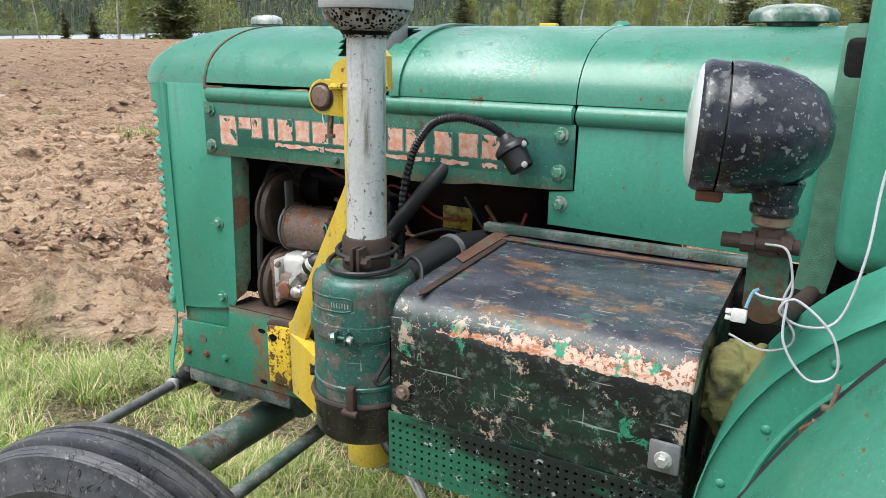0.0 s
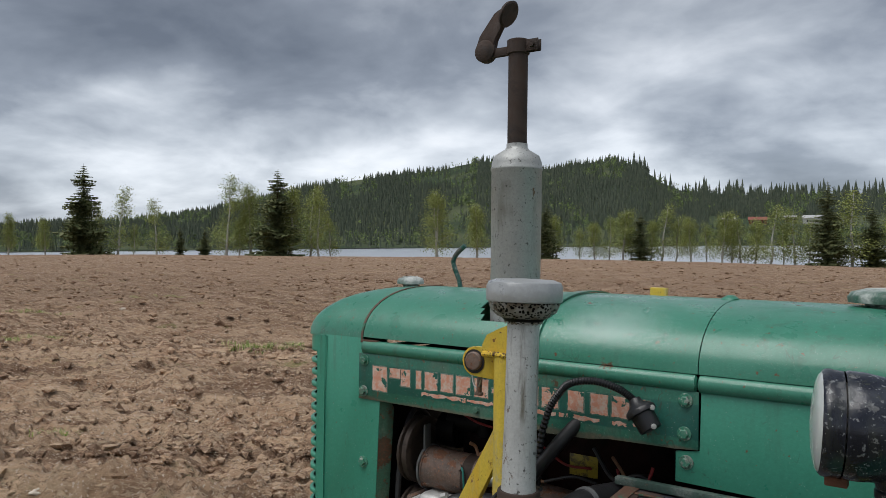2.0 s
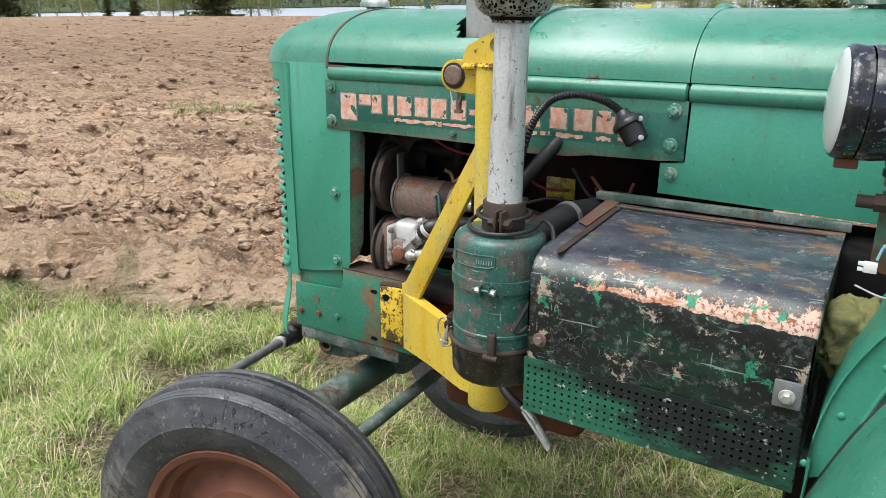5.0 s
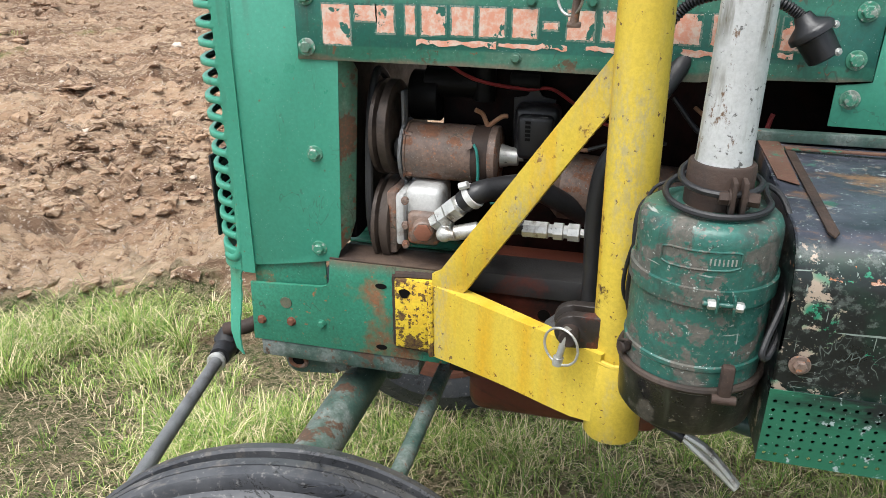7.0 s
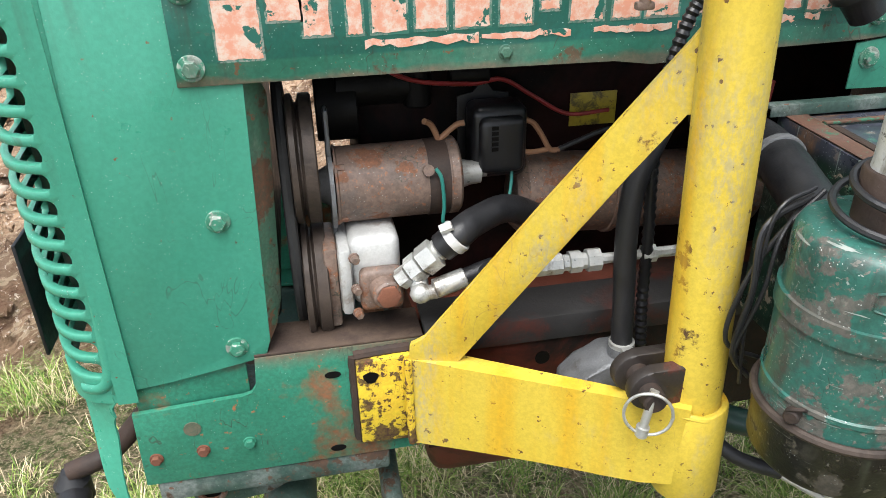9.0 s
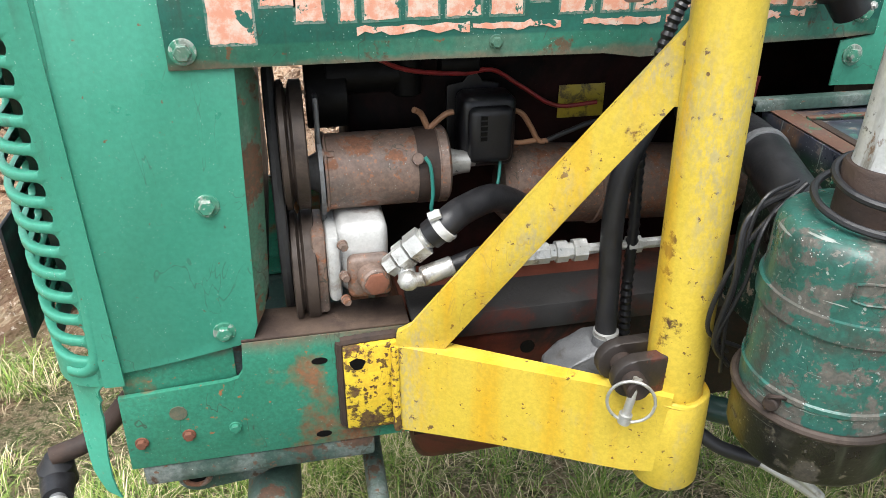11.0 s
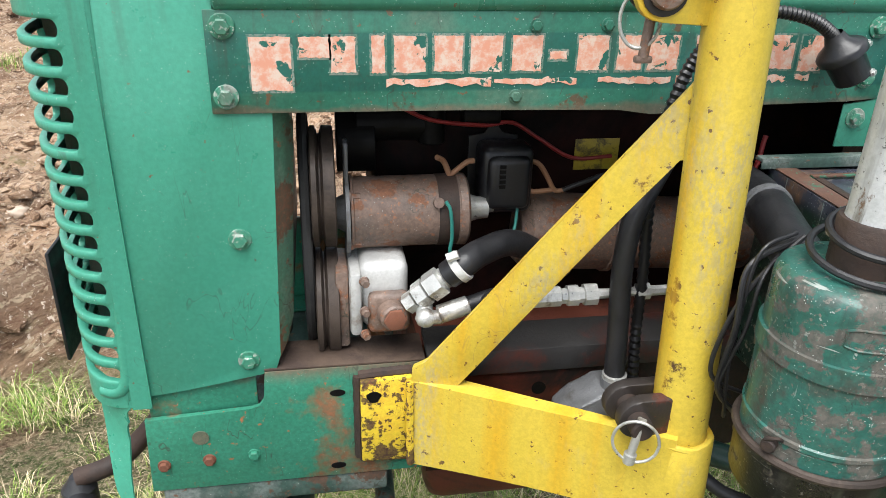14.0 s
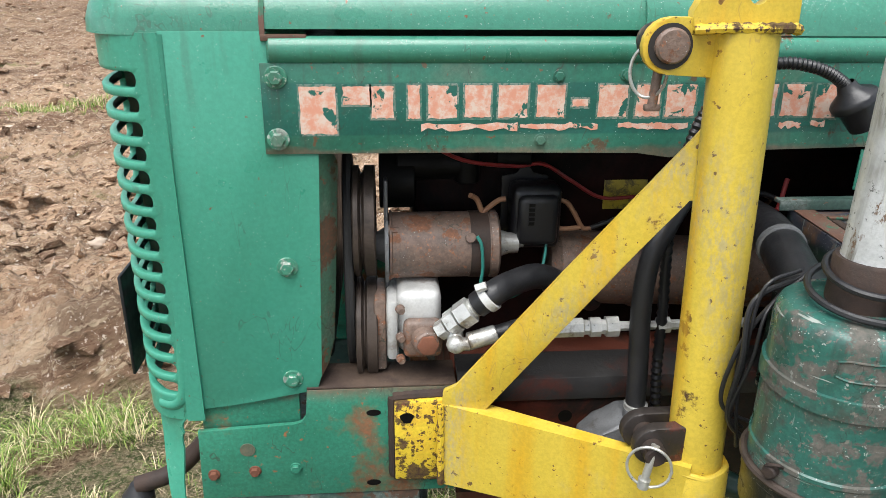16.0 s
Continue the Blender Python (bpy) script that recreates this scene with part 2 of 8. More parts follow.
M["can"] = scratched(painted("canister_green_paint", (0.034, 0.150, 0.120), (0.022, 0.090, 0.072), 0.32, 0.53, 0.06, rustcol=(0.15, 0.135, 0.115), fade=(0.060, 0.056, 0.048), scale=2.0, fade_lo=0.51, wear=1.2, grime=(0.025, 0.024, 0.02), spot=0.49), 26, 0.75, (0.36, 0.38, 0.35))
M["yellow"] = painted("yellow_paint", (0.64, 0.475, 0.060), (0.59, 0.43, 0.050), 0.40, 0.645, 0.0, rustcol=(0.085, 0.035, 0.02), spot=0.525, wear=0.8, grime=(0.33, 0.22, 0.07), streak=(0.62, 0.335, 0.012))
M["yellow_chipped"] = painted("yellow_paint_flaked_black", (0.72, 0.53, 0.04), (0.68, 0.48, 0.035), 0.45, 0.545, 0.0, rustcol=(0.06, 0.025, 0.018), fade=(0.68, 0.42, 0.035), spot=0.44, scale=1.7, grime=(0.22, 0.05, 0.03))
M["black_lamp"] = painted("lamp_black_enamel", (0.012, 0.014, 0.024), (0.008, 0.010, 0.018), 0.20, 0.60, 0.06, rustcol=(0.16, 0.165, 0.17), fade=(0.035, 0.040, 0.052), scale=1.8, spot=0.485)
# engine red darkened to carry the shade of the enclosed bay
M["engine"] = plain("shaded_oily_red_iron", (0.022, 0.006, 0.005), 0.7, 0, 0.5, 9, 0.4, (0.0025, 0.002, 0.002), 0.42, 0.58, spec=0.12)
M["pan"] = plain("red_oxide_oil_pan", (0.17, 0.045, 0.025), 0.6, 0, 0.4, 8, 0.4, (0.03, 0.018, 0.014), 0.50, 0.62)
M["oily"] = plain("oily_red_black_rail", (0.10, 0.022, 0.013), 0.5, 0, 0.5, 9, 0.4, (0.008, 0.0065, 0.006), 0.42, 0.54, spec=0.3)
M["greasy_lip"] = plain("greasy_grey_steel", (0.045, 0.043, 0.042), 0.55, 0.2, 0.5, 10, 0.5, (0.085, 0.022, 0.014), 0.56, 0.66, spec=0.4)
# near-black base also holds the shade of bay and holes
M["shaded_iron"] = plain("shaded_oily_black_iron", (0.005, 0.0045, 0.0045), 0.55, 0, 0.5, 12, 0.4, (0.012, 0.010, 0.009), 0.54, 0.67, spec=0.15)
M["pulley"] = plain("worn_pulley_iron", (0.070, 0.052, 0.042), 0.55, 0.1, 0.3, 20, 0.3, (0.030, 0.023, 0.019), 0.48, 0.6, spec=0.3)
M["rusty"] = painted("brown_rusted_steel", (0.235, 0.165, 0.130), (0.150, 0.098, 0.075), 0.5, 0.55, 0.04, rustcol=(0.27, 0.115, 0.06), fade=(0.105, 0.085, 0.075), scale=1.7, wear=1.6, spot=0.49, bumpy=0.4)
M["flake_edge"] = painted("rust_with_green_paint", (0.15, 0.07, 0.042), (0.09, 0.045, 0.03), 0.7, 0.60, 0.0, rustcol=(0.05, 0.20, 0.12), fade=(0.11, 0.06, 0.045), scale=2.0)
M["caked"] = plain("oily_brown_dirt", (0.11, 0.075, 0.055), 0.75, 0, 0.5, 14, 0.6, (0.045, 0.030, 0.024), 0.45, 0.6, spec=0.3)
M["letter_edge"] = painted("chalky_grey_paint", (0.26, 0.29, 0.25), (0.16, 0.22, 0.18), 0.6, 0.56, 0.0, rustcol=(0.018, 0.13, 0.095), fade=(0.02, 0.14, 0.10), scale=3.0, spot=0.42, fade_lo=0.47)
M["bolt"] = painted("scraped_green_bolt", (0.055, 0.25, 0.165), (0.04, 0.19, 0.12), 0.4, 0.545, 0.03, rustcol=(0.36, 0.40, 0.35), fade=(0.15, 0.25, 0.19), scale=2.5, spot=0.47, fade_lo=0.52)
M["rust"] = plain("red_rust", (0.20, 0.075, 0.042), 0.8, 0, 0.4, 20, 0.5, (0.11, 0.04, 0.024), 0.5, 0.65)
M["alu"] = plain("cast_aluminium", (0.66, 0.66, 0.64), 0.5, 0.25, 0.4, 18, 0.5, (0.20, 0.15, 0.11), 0.52, 0.64)
M["zinc"] = plain("zinc_plated_steel", (0.62, 0.62, 0.59), 0.38, 0.6, 0.35, 30, 0.3, (0.17, 0.14, 0.11), 0.54, 0.66)
M["galv"] = plain("silver_painted_steel", (0.42, 0.43, 0.435), 0.38, 0.35, 0.2, 10, 0.2, (0.20, 0.19, 0.155), 0.60, 0.74)
def silver_pipe(name, light, runs, rustlo):
    n = Nodes(name, 0.38, 0.25)
    col = n.mix(n.step(n.noise(9, 5), 0.3, 0.7), tuple(v * 0.8 for v in light), light)
    run = n.step(n.noise(34, 6, 0.65, (1, 1, 0.12)), 0.53, 0.64)
    run = n.math("MULTIPLY", run, n.step(n.noise(7, 4), 0.42, 0.58))
    col = n.mix(n.math("MULTIPLY", run, runs), col, (0.10, 0.085, 0.05))
    col = n.mix(n.step(n.noise(26, 8, 0.72, (1, 1, 0.5)), rustlo, rustlo + 0.03), col, (0.14, 0.075, 0.035))
    col = n.mix(n.step(n.noise(90, 6, 0.7), 0.61, 0.64), col, (0.05, 0.045, 0.04))
    col = n.mix(n.step(n.noise(180, 4, 0.7), 0.40, 0.65, 0, 0.35), col, tuple(v * 0.5 for v in light))
    n.color(col)
    n.rough(n.step(n.noise(20, 4), 0.3, 0.7, 0.3, 0.6))
    n.bump(n.math("ADD", n.noise(22, 5), n.math("MULTIPLY", n.noise(140, 4), 0.3)), 0.4, 0.004)
    return n.m


M["pipe"] = silver_pipe("silver_pipe_with_runs", (0.58, 0.59, 0.585), 0.9, 0.61)
M["grey_iron"] = plain("grey_cast_iron", (0.22, 0.225, 0.23), 0.55, 0.4, 0.4, 30, 0.6, (0.10, 0.09, 0.08), 0.55, 0.7)
M["muffler"] = silver_pipe("heat_greyed_silver_paint", (0.42, 0.43, 0.42), 0.55, 0.64)
M["sooty"] = plain("sooty_rusted_pipe", (0.055, 0.033, 0.024), 0.75, 0.1, 0.4, 18, 0.5, (0.02, 0.015, 0.013), 0.5, 0.65)
M["rubber"] = plain("black_rubber", (0.022, 0.022, 0.023), 0.62, 0, 0.3, 14, 0.25, (0.055, 0.053, 0.05), 0.55, 0.75)
M["hose"] = plain("black_hose_rubber", (0.016, 0.016, 0.018), 0.48, 0, 0.3, 25, 0.2)
M["plastic"] = plain("black_plastic", (0.011, 0.011, 0.013), 0.40, 0, 0.2, 30, 0.15, (0.030, 0.030, 0.030), 0.60, 0.75)
M["wire_red"] = plain("red_wire", (0.26, 0.02, 0.02), 0.5)
M["wire_teal"] = plain("teal_wire", (0.03, 0.24, 0.20), 0.5)
M["wire_tan"] = plain("tan_wire", (0.34, 0.17, 0.09), 0.6)
M["wire_white"] = plain("grey_white_wire", (0.56, 0.57, 0.60), 0.5, scale=40)
M["wire_blue"] = plain("blue_wire", (0.20, 0.42, 0.56), 0.5)
M["white_plastic"] = plain("white_plastic", (0.72, 0.72, 0.70), 0.4, var=0.1)
M["canvas"] = plain("green_webbing", (0.06, 0.17, 0.11), 0.85, 0, 0.4, 60, 0.7, (0.12, 0.14, 0.11), 0.6, 0.75)
M["cloth"] = plain("soiled_yellow_green_cloth", (0.27, 0.265, 0.095), 0.9, 0, 0.45, 22, 0.6, (0.07, 0.065, 0.035), 0.46, 0.62)


def letter_paint():
    n = Nodes("flaking_salmon_paint", 0.6)
    col = n.mix(n.step(n.noise(55, 7, 0.7), 0.44, 0.60), (0.60, 0.27, 0.18), (0.60, 0.47, 0.39))
    gone = n.step(n.noise(34, 7, 0.62, distort=0.4), 0.585, 0.60)
    n.color(n.mix(gone, col, (0.010, 0.10, 0.075)))
    n.bump(n.noise(160, 4), 0.3, 0.001)
    return n.m


def box_paint():
    """Black over green over primer, flaked along the front edge and scratched."""
    n = Nodes("flaking_black_paint", 0.36)
    x, y, z = n.axis("X"), n.axis("Y"), n.axis("Z")
    top = n.step(z, 1.091, 1.107)
    # front: black worn thin over green
    thin = n.step(n.noise(6, 6, 0.65, (1, 1, 1.6)), 0.44, 0.64)
    col = n.mix(thin, (0.009, 0.011, 0.011), (0.010, 0.042, 0.026))
    col = n.mix(n.step(n.noise(60, 6, 0.75), 0.54, 0.62, 0, 0.35), col, (0.16, 0.19, 0.17))
    # lid: black, sky reflection painted in as blue-grey, brown rust streaks across it
    lid = n.mix(n.step(n.noise(10, 8, 0.74, (0.8, 1.2, 1)), 0.35, 0.66), (0.018, 0.021, 0.030), (0.070, 0.076, 0.098))
    lid = n.mix(n.step(n.noise(7, 9, 0.76, (0.8, 1.4, 1)), 0.53, 0.61, 0, 0.85), lid, (0.19, 0.105, 0.055))
    lid = n.mix(n.step(n.noise(34, 8, 0.75, (0.7, 1.3, 1)), 0.62, 0.65, 0, 0.7), lid, (0.34, 0.36, 0.38))
    col = n.mix(top, col, lid)
    # chips down to green, primer and bare metal
    chips = n.step(n.noise(24, 9, 0.76, distort=0.3), 0.585, 0.595)
    under = n.mix(n.step(n.noise(13, 2), 0.47, 0.53), (0.025, 0.19, 0.11), (0.34, 0.27, 0.21))
    col = n.mix(n.math("MULTIPLY", chips, n.step(top, 0.0, 1.0, 1.0, 0.4)), col, under)
    # the flaked band below the bend, wider towards the rear end
    edge = n.math("ADD", z, n.math("MULTIPLY", n.math("SUBTRACT", n.noise(16, 8, 0.7, (1, 1, 0.3)), 0.5), 0.034))
    low = n.math("GREATER_THAN", edge, n.step(x, -0.73, -0.27, 1.070, 1.058))
    upper = n.math("SUBTRACT", n.step(x, -0.73, -0.27, 1.076, 1.094), edge)
    ragged = n.math("ADD", n.noise(34, 9, 0.78), n.math("MULTIPLY", upper, 9.0))
    flake = n.math("MULTIPLY", low, n.math("GREATER_THAN", ragged, n.step(x, -0.71, -0.46, 0.60, 0.52)))
    flake = n.math("MULTIPLY", flake, n.math("LESS_THAN", y, 0.945))
    salmon = n.mix(n.step(n.math("ADD", n.noise(42, 7, 0.78, (0.6, 1, 1.6)), n.step(x, -0.72, -0.36, -0.10, 0.03)), 0.40, 0.52), (0.38, 0.15, 0.07), (0.55, 0.41, 0.33))
    salmon = n.mix(n.step(n.noise(22, 4), 0.58, 0.60), salmon, (0.03, 0.25, 0.15))
    salmon = n.mix(n.step(n.noise(120, 5, 0.7), 0.54, 0.57), salmon, (0.25, 0.085, 0.04))
    col = n.mix(flake, col, salmon)
    # scratches and specks
    for sc, st in ((30, (6.0, 6.0, 0.35)), (26, (0.35, 5.0, 5.0))):
        scr = n.step(n.noise(sc, 3, 0.5, st), 0.69, 0.70)
        col = n.mix(n.math("MULTIPLY", scr, 0.6), col, (0.30, 0.36, 0.32))
    hair = n.math("ABSOLUTE", n.math("SUBTRACT", n.noise(14, 3, 0.5, None, 0.8), 0.5), 0)
    hair = n.math("MULTIPLY", n.step(hair, 0.005, 0.002), n.step(n.noise(9, 3), 0.52, 0.56))
    col = n.mix(n.math("MULTIPLY", hair, 0.5), col, (0.20, 0.24, 0.22))
    speck = n.math("MULTIPLY", n.step(n.voronoi(190), 0.16, 0.09), n.step(n.noise(35, 5, 0.7), 0.50, 0.60))
    col = n.mix(n.math("MULTIPLY", speck, 0.8), col, (0.50, 0.54, 0.52))
    n.color(col)
    n.rough(n.math("MAXIMUM", n.step(n.noise(20, 5), 0.3, 0.7, 0.24, 0.46), n.math("MULTIPLY", flake, 0.8)))
    n.bump(n.math("ADD", n.noise(60, 6), n.math("MULTIPLY", flake, -0.8)), 0.3, 0.0015)
    return n.m


def perforate(n_mat, pitch=0.0133, r=0.0025):
    """Punched holes: a square grid in which the sheet is left out."""
    n = n_mat
    x, z = n.axis("X"), n.axis("Z")
    d = []
    for a in (x, z):
        f = n.math("FRACT", n.math("DIVIDE", n.math("ADD", a, 10.0), pitch), 0)
        d.append(n.math("POWER", n.math("SUBTRACT", f, 0.5), 2))
    hole = n.math("LESS_THAN", n.math("ADD", d[0], d[1]), (r / pitch) ** 2)
    hole = n.math("MULTIPLY", hole, n.math("GREATER_THAN", z, 0.812))
    hole = n.math("MULTIPLY", hole, n.math("LESS_THAN", z, 0.904))
    n.link(n.math("SUBTRACT", 1.0, hole), n.b.inputs["Alpha"])


def perforated_paint():
    n = Nodes("worn_green_over_black_paint", 0.40)
    x, z = n.axis("X"), n.axis("Z")
    m = n.math("ADD", n.noise(7, 6, 0.65, (0.6, 1, 2.2)), n.math("ADD", n.step(x, -0.70, -0.30, 0.07, -0.03), n.step(z, 0.808, 0.91, 0.06, -0.06)))
    col = n.mix(n.step(m, 0.46, 0.58), (0.009, 0.014, 0.014), (0.018, 0.115, 0.066))
    col = n.mix(n.step(n.noise(45, 8, 0.72), 0.61, 0.63), col, (0.30, 0.35, 0.35))
    speck = n.math("MULTIPLY", n.step(n.voronoi(190), 0.18, 0.10), n.step(n.noise(35, 5, 0.7), 0.50, 0.60))
    col = n.mix(n.math("MULTIPLY", speck, 0.8), col, (0.45, 0.52, 0.55))
    n.color(col)
    n.bump(n.noise(50, 6), 0.3, 0.0015)
    perforate(n)
    return n.m


M["letters"], M["box"], M["perf"] = letter_paint(), box_paint(), perforated_paint()


def glass():
    n = Nodes("lamp_glass", 0.16)
    n.color((0.86, 0.90, 0.88))
    n.b.inputs["Transmission Weight"].default_value = 0.55
    return n.m


M["glass"] = glass()
M["tag"] = plain("yellow_enamel_plate", (0.42, 0.32, 0.03), 0.4, 0, 0.3, 60, 0.2, (0.08, 0.06, 0.02), 0.5, 0.6)


# ---- shapes ----
def V(*a):
    return Vector(a)


def box(bm, x0, x1, y0, y1, z0, z1, bev=0.003, seg=2):
    made = bmesh.ops.create_cube(bm, size=1.0)["verts"]
    for v in made:
        v.co = V((x0 + x1) / 2 + v.co.x * (x1 - x0), (y0 + y1) / 2 + v.co.y * (y1 - y0), (z0 + z1) / 2 + v.co.z * (z1 - z0))
    if bev:
        es = list({e for v in made for e in v.link_edges})
        bmesh.ops.bevel(bm, geom=es, offset=bev, segments=seg, affect="EDGES", profile=0.5)
    return bm


def frame_of(d):
    d = d.normalized()
    a = V(0, 0, 1) if abs(d.z) < 0.9 else V(1, 0, 0)
    u = d.cross(a).normalized()
    return u, d.cross(u).normalized(), d


def lathe(bm, p, d, profile, seg=32, cap=True):
    """A body of revolution about the line from p along d; profile rows are (radius, distance along d)."""
    u, w, d = frame_of(Vector(d))
    p = Vector(p)
    rings = []
    for r, h in profile:
        rings.append([bm.verts.new(p + d * h + (u * math.cos(a) + w * math.sin(a)) * r) for a in (2 * math.pi * k / seg for k in range(seg))])
    for a, b in zip(rings, rings[1:]):
        for k in range(seg):
            bm.faces.new((a[k], a[(k + 1) % seg], b[(k + 1) % seg], b[k]))
    if cap:
        for r in (rings[0], rings[-1]):
            if (r[0].co - r[seg // 2].co).length > 1e-5:
                bm.faces.new(r)
    return bm


def cyl(bm, p, q, r, r2=None, seg=24, bev=0.0):
    p, q = Vector(p), Vector(q)
    r2 = r if r2 is None else r2
    n = (q - p).length
    prof = [(r, 0), (r2, n)]
    if bev:
        prof = [(r - bev, 0), (r, bev), (r2, n - bev), (r2 - bev, n)]
    return lathe(bm, p, q - p, prof, seg)


def smooth_path(pts, n=8):
    pts = [Vector(p) for p in pts]
    if len(pts) == 2:
        return pts
    ext = [2 * pts[0] - pts[1]] + pts + [2 * pts[-1] - pts[-2]]
    out = []
    for a, b, c, d in zip(ext, ext[1:], ext[2:], ext[3:]):
        for k in range(n):
            t = k / n
            out.append(0.5 * ((2 * b) + (c - a) * t + (2 * a - 5 * b + 4 * c - d) * t * t + (3 * b - a - 3 * c + d) * t ** 3))
    out.append(pts[-1])
    return out


def tube(bm, pts, r, seg=10, n=8, ribs=0.0, pitch=2):
    """A round bar, hose or wire along a smoothed line; ribs: how far every second ring stands out."""
    path = smooth_path(pts, n)
    u, w, _ = frame_of(path[1] - path[0])
    rings = []
    for i, p in enumerate(path):
        d = (path[min(i + 1, len(path) - 1)] - path[max(i - 1, 0)]).normalized()
        u = (u - d * u.dot(d)).normalized()
        w = d.cross(u)
        rr = r + (ribs if i // (pitch // 2 or 1) % 2 else 0)
        rings.append([bm.verts.new(p + (u * math.cos(a) + w * math.sin(a)) * rr) for a in (2 * math.pi * k / seg for k in range(seg))])
    for a, b in zip(rings, rings[1:]):
        for k in range(seg):
            bm.faces.new((a[k], a[(k + 1) % seg], b[(k + 1) % seg], b[k]))
    bm.faces.new(rings[0])
    bm.faces.new(rings[-1])
    return bm


def slab(bm, outline, offset, bev=0.0):
    """A flat piece: the outline (3D points in one plane) thickened by the vector offset."""
    off = Vector(offset)
    a = [bm.verts.new(Vector(p)) for p in outline]
    b = [bm.verts.new(Vector(p) + off) for p in outline]
    n = len(a)
    faces = [bm.faces.new(a), bm.faces.new(b)]
    for k in range(n):
        faces.append(bm.faces.new((a[k], a[(k + 1) % n], b[(k + 1) % n], b[k])))
    if bev:
        es = list({e for f in faces for e in f.edges})
        bmesh.ops.bevel(bm, geom=es, offset=bev, segments=2, affect="EDGES", profile=0.5)
    return bm


def grid(bm, rows, close=False):
    vs = [[bm.verts.new(Vector(p)) for p in r] for r in rows]
    for a, b in zip(vs, vs[1:]):
        m = len(a)
        for k in range(m if close else m - 1):
            bm.faces.new((a[k], a[(k + 1) % m], b[(k + 1) % m], b[k]))
    return vs


def shell(bm, rows, t):
    """A sheet through rows of points with thickness t, on the side away from its normals."""
    grid(bm, rows)
    bmesh.ops.recalc_face_normals(bm, faces=bm.faces)
    bmesh.ops.solidify(bm, geom=list(bm.faces), thickness=t)
    return bm


def sstep(a, b, x):
    t = min(1, max(0, (x - a) / (b - a)))
    return t * t * (3 - 2 * t)


def B():
    return bmesh.new()


def part(name, bm, material, parent=None, label="", sharp=38):
    """Links a bmesh as one mesh object, under a thing or a part where one is given."""
    bmesh.ops.recalc_face_normals(bm, faces=bm.faces)
    me = bpy.data.meshes.new(name)
    for f in bm.faces:
        f.smooth = True
    bm.to_mesh(me)
    bm.free()
    me.set_sharp_from_angle(angle=radians(sharp))
    me.materials.append(material if not isinstance(material, str) else M[material])
    ob = new(name, me)
    if parent:
        ob.parent = parent
        if not parent.parent and parent.data is None:
            ob.matrix_parent_inverse = parent.matrix_basis.inverted()
    if label:
        tagged(ob, label)
    return ob


def thing(name, at, label, category, group="", kind=""):
    e = new(name)
    e.empty_display_size = 0.2
    e.location = at
    return tagged(e, label, category, group, kind)


BOLTS = {}


def bolt(p, d, r, parent, material="side", h=None, washer=1.5):
    """A hexagon bolt head on its washer, facing along d."""
    h = h or r * 0.8
    u, w, d = frame_of(Vector(d))
    bm = B()
    if washer:
        lathe(bm, Vector(p), d, [(0, -0.001), (r * washer, -0.001), (r * washer, r * 0.22), (r * washer * 0.93, r * 0.28), (0, r * 0.28)], 20, False)
    lathe(bm, Vector(p) + d * (r * 0.25 if washer else 0), d, [(r, 0), (r, h * 0.85), (r * 0.85, h), (0, h)], 6, False)
    return part("bolt", bm, material, parent, sharp=25)


# ---- the tractor ----
YC, YS = 1.60, 1.295          # centre line, near side sheet
GZ = -0.09                    # ground under the near front wheel
tractor = thing("tractor", (-0.9, YC, GZ), "old green farm tractor with flaking paint, engine side open, on grass", "tractor")
FAR = Matrix.Translation((0, 2 * YC, 0)) @ Matrix.Diagonal((1, -1, 1, 1))


def far_copy(bm):
    bm2 = bm.copy()
    bmesh.ops.transform(bm2, matrix=FAR, verts=list(bm2.verts))
    return bm2


HZ0, HZ1, HW = 1.379, 1.520, 0.305


def crown(s):
    """Height and half width factor of the hood's section; s from 0 at the side to 1 at the top."""
    a = s * math.pi / 2
    return math.cos(a) ** 0.86, math.sin(a) ** 0.92


def hood_section(x, lift=0.0, cut=0.0):
    pts = []
    for k in range(-12, 13):
        s = 1 - abs(k) / 12
        c, h = crown(s)
        pts.append((x, YC + math.copysign(1, k) * (HW + lift) * c if k else YC, HZ0 + (HZ1 - HZ0 + lift) * h))
    return pts


def hood_piece(name, x0, x1, n, lift=0.0, label=""):
    bm = B()
    shell(bm, [hood_section(x0 + (x1 - x0) * k / n, lift) for k in range(n + 1)], 0.003)
    return part(name, bm, "hood", tractor, label)


NX, NA = -1.645, 0.138


def nose_plan(phi, inset=0.0):
    """Plan of the nose; phi -90 at the near side, 0 at the very front, 90 at the far side."""
    a = radians(phi)
    c, s = math.cos(a), math.sin(a)
    k = 2 / 3.5
    return NX - (NA - inset) * abs(c) ** k, YC + math.copysign((HW - inset) * abs(s) ** k, s)


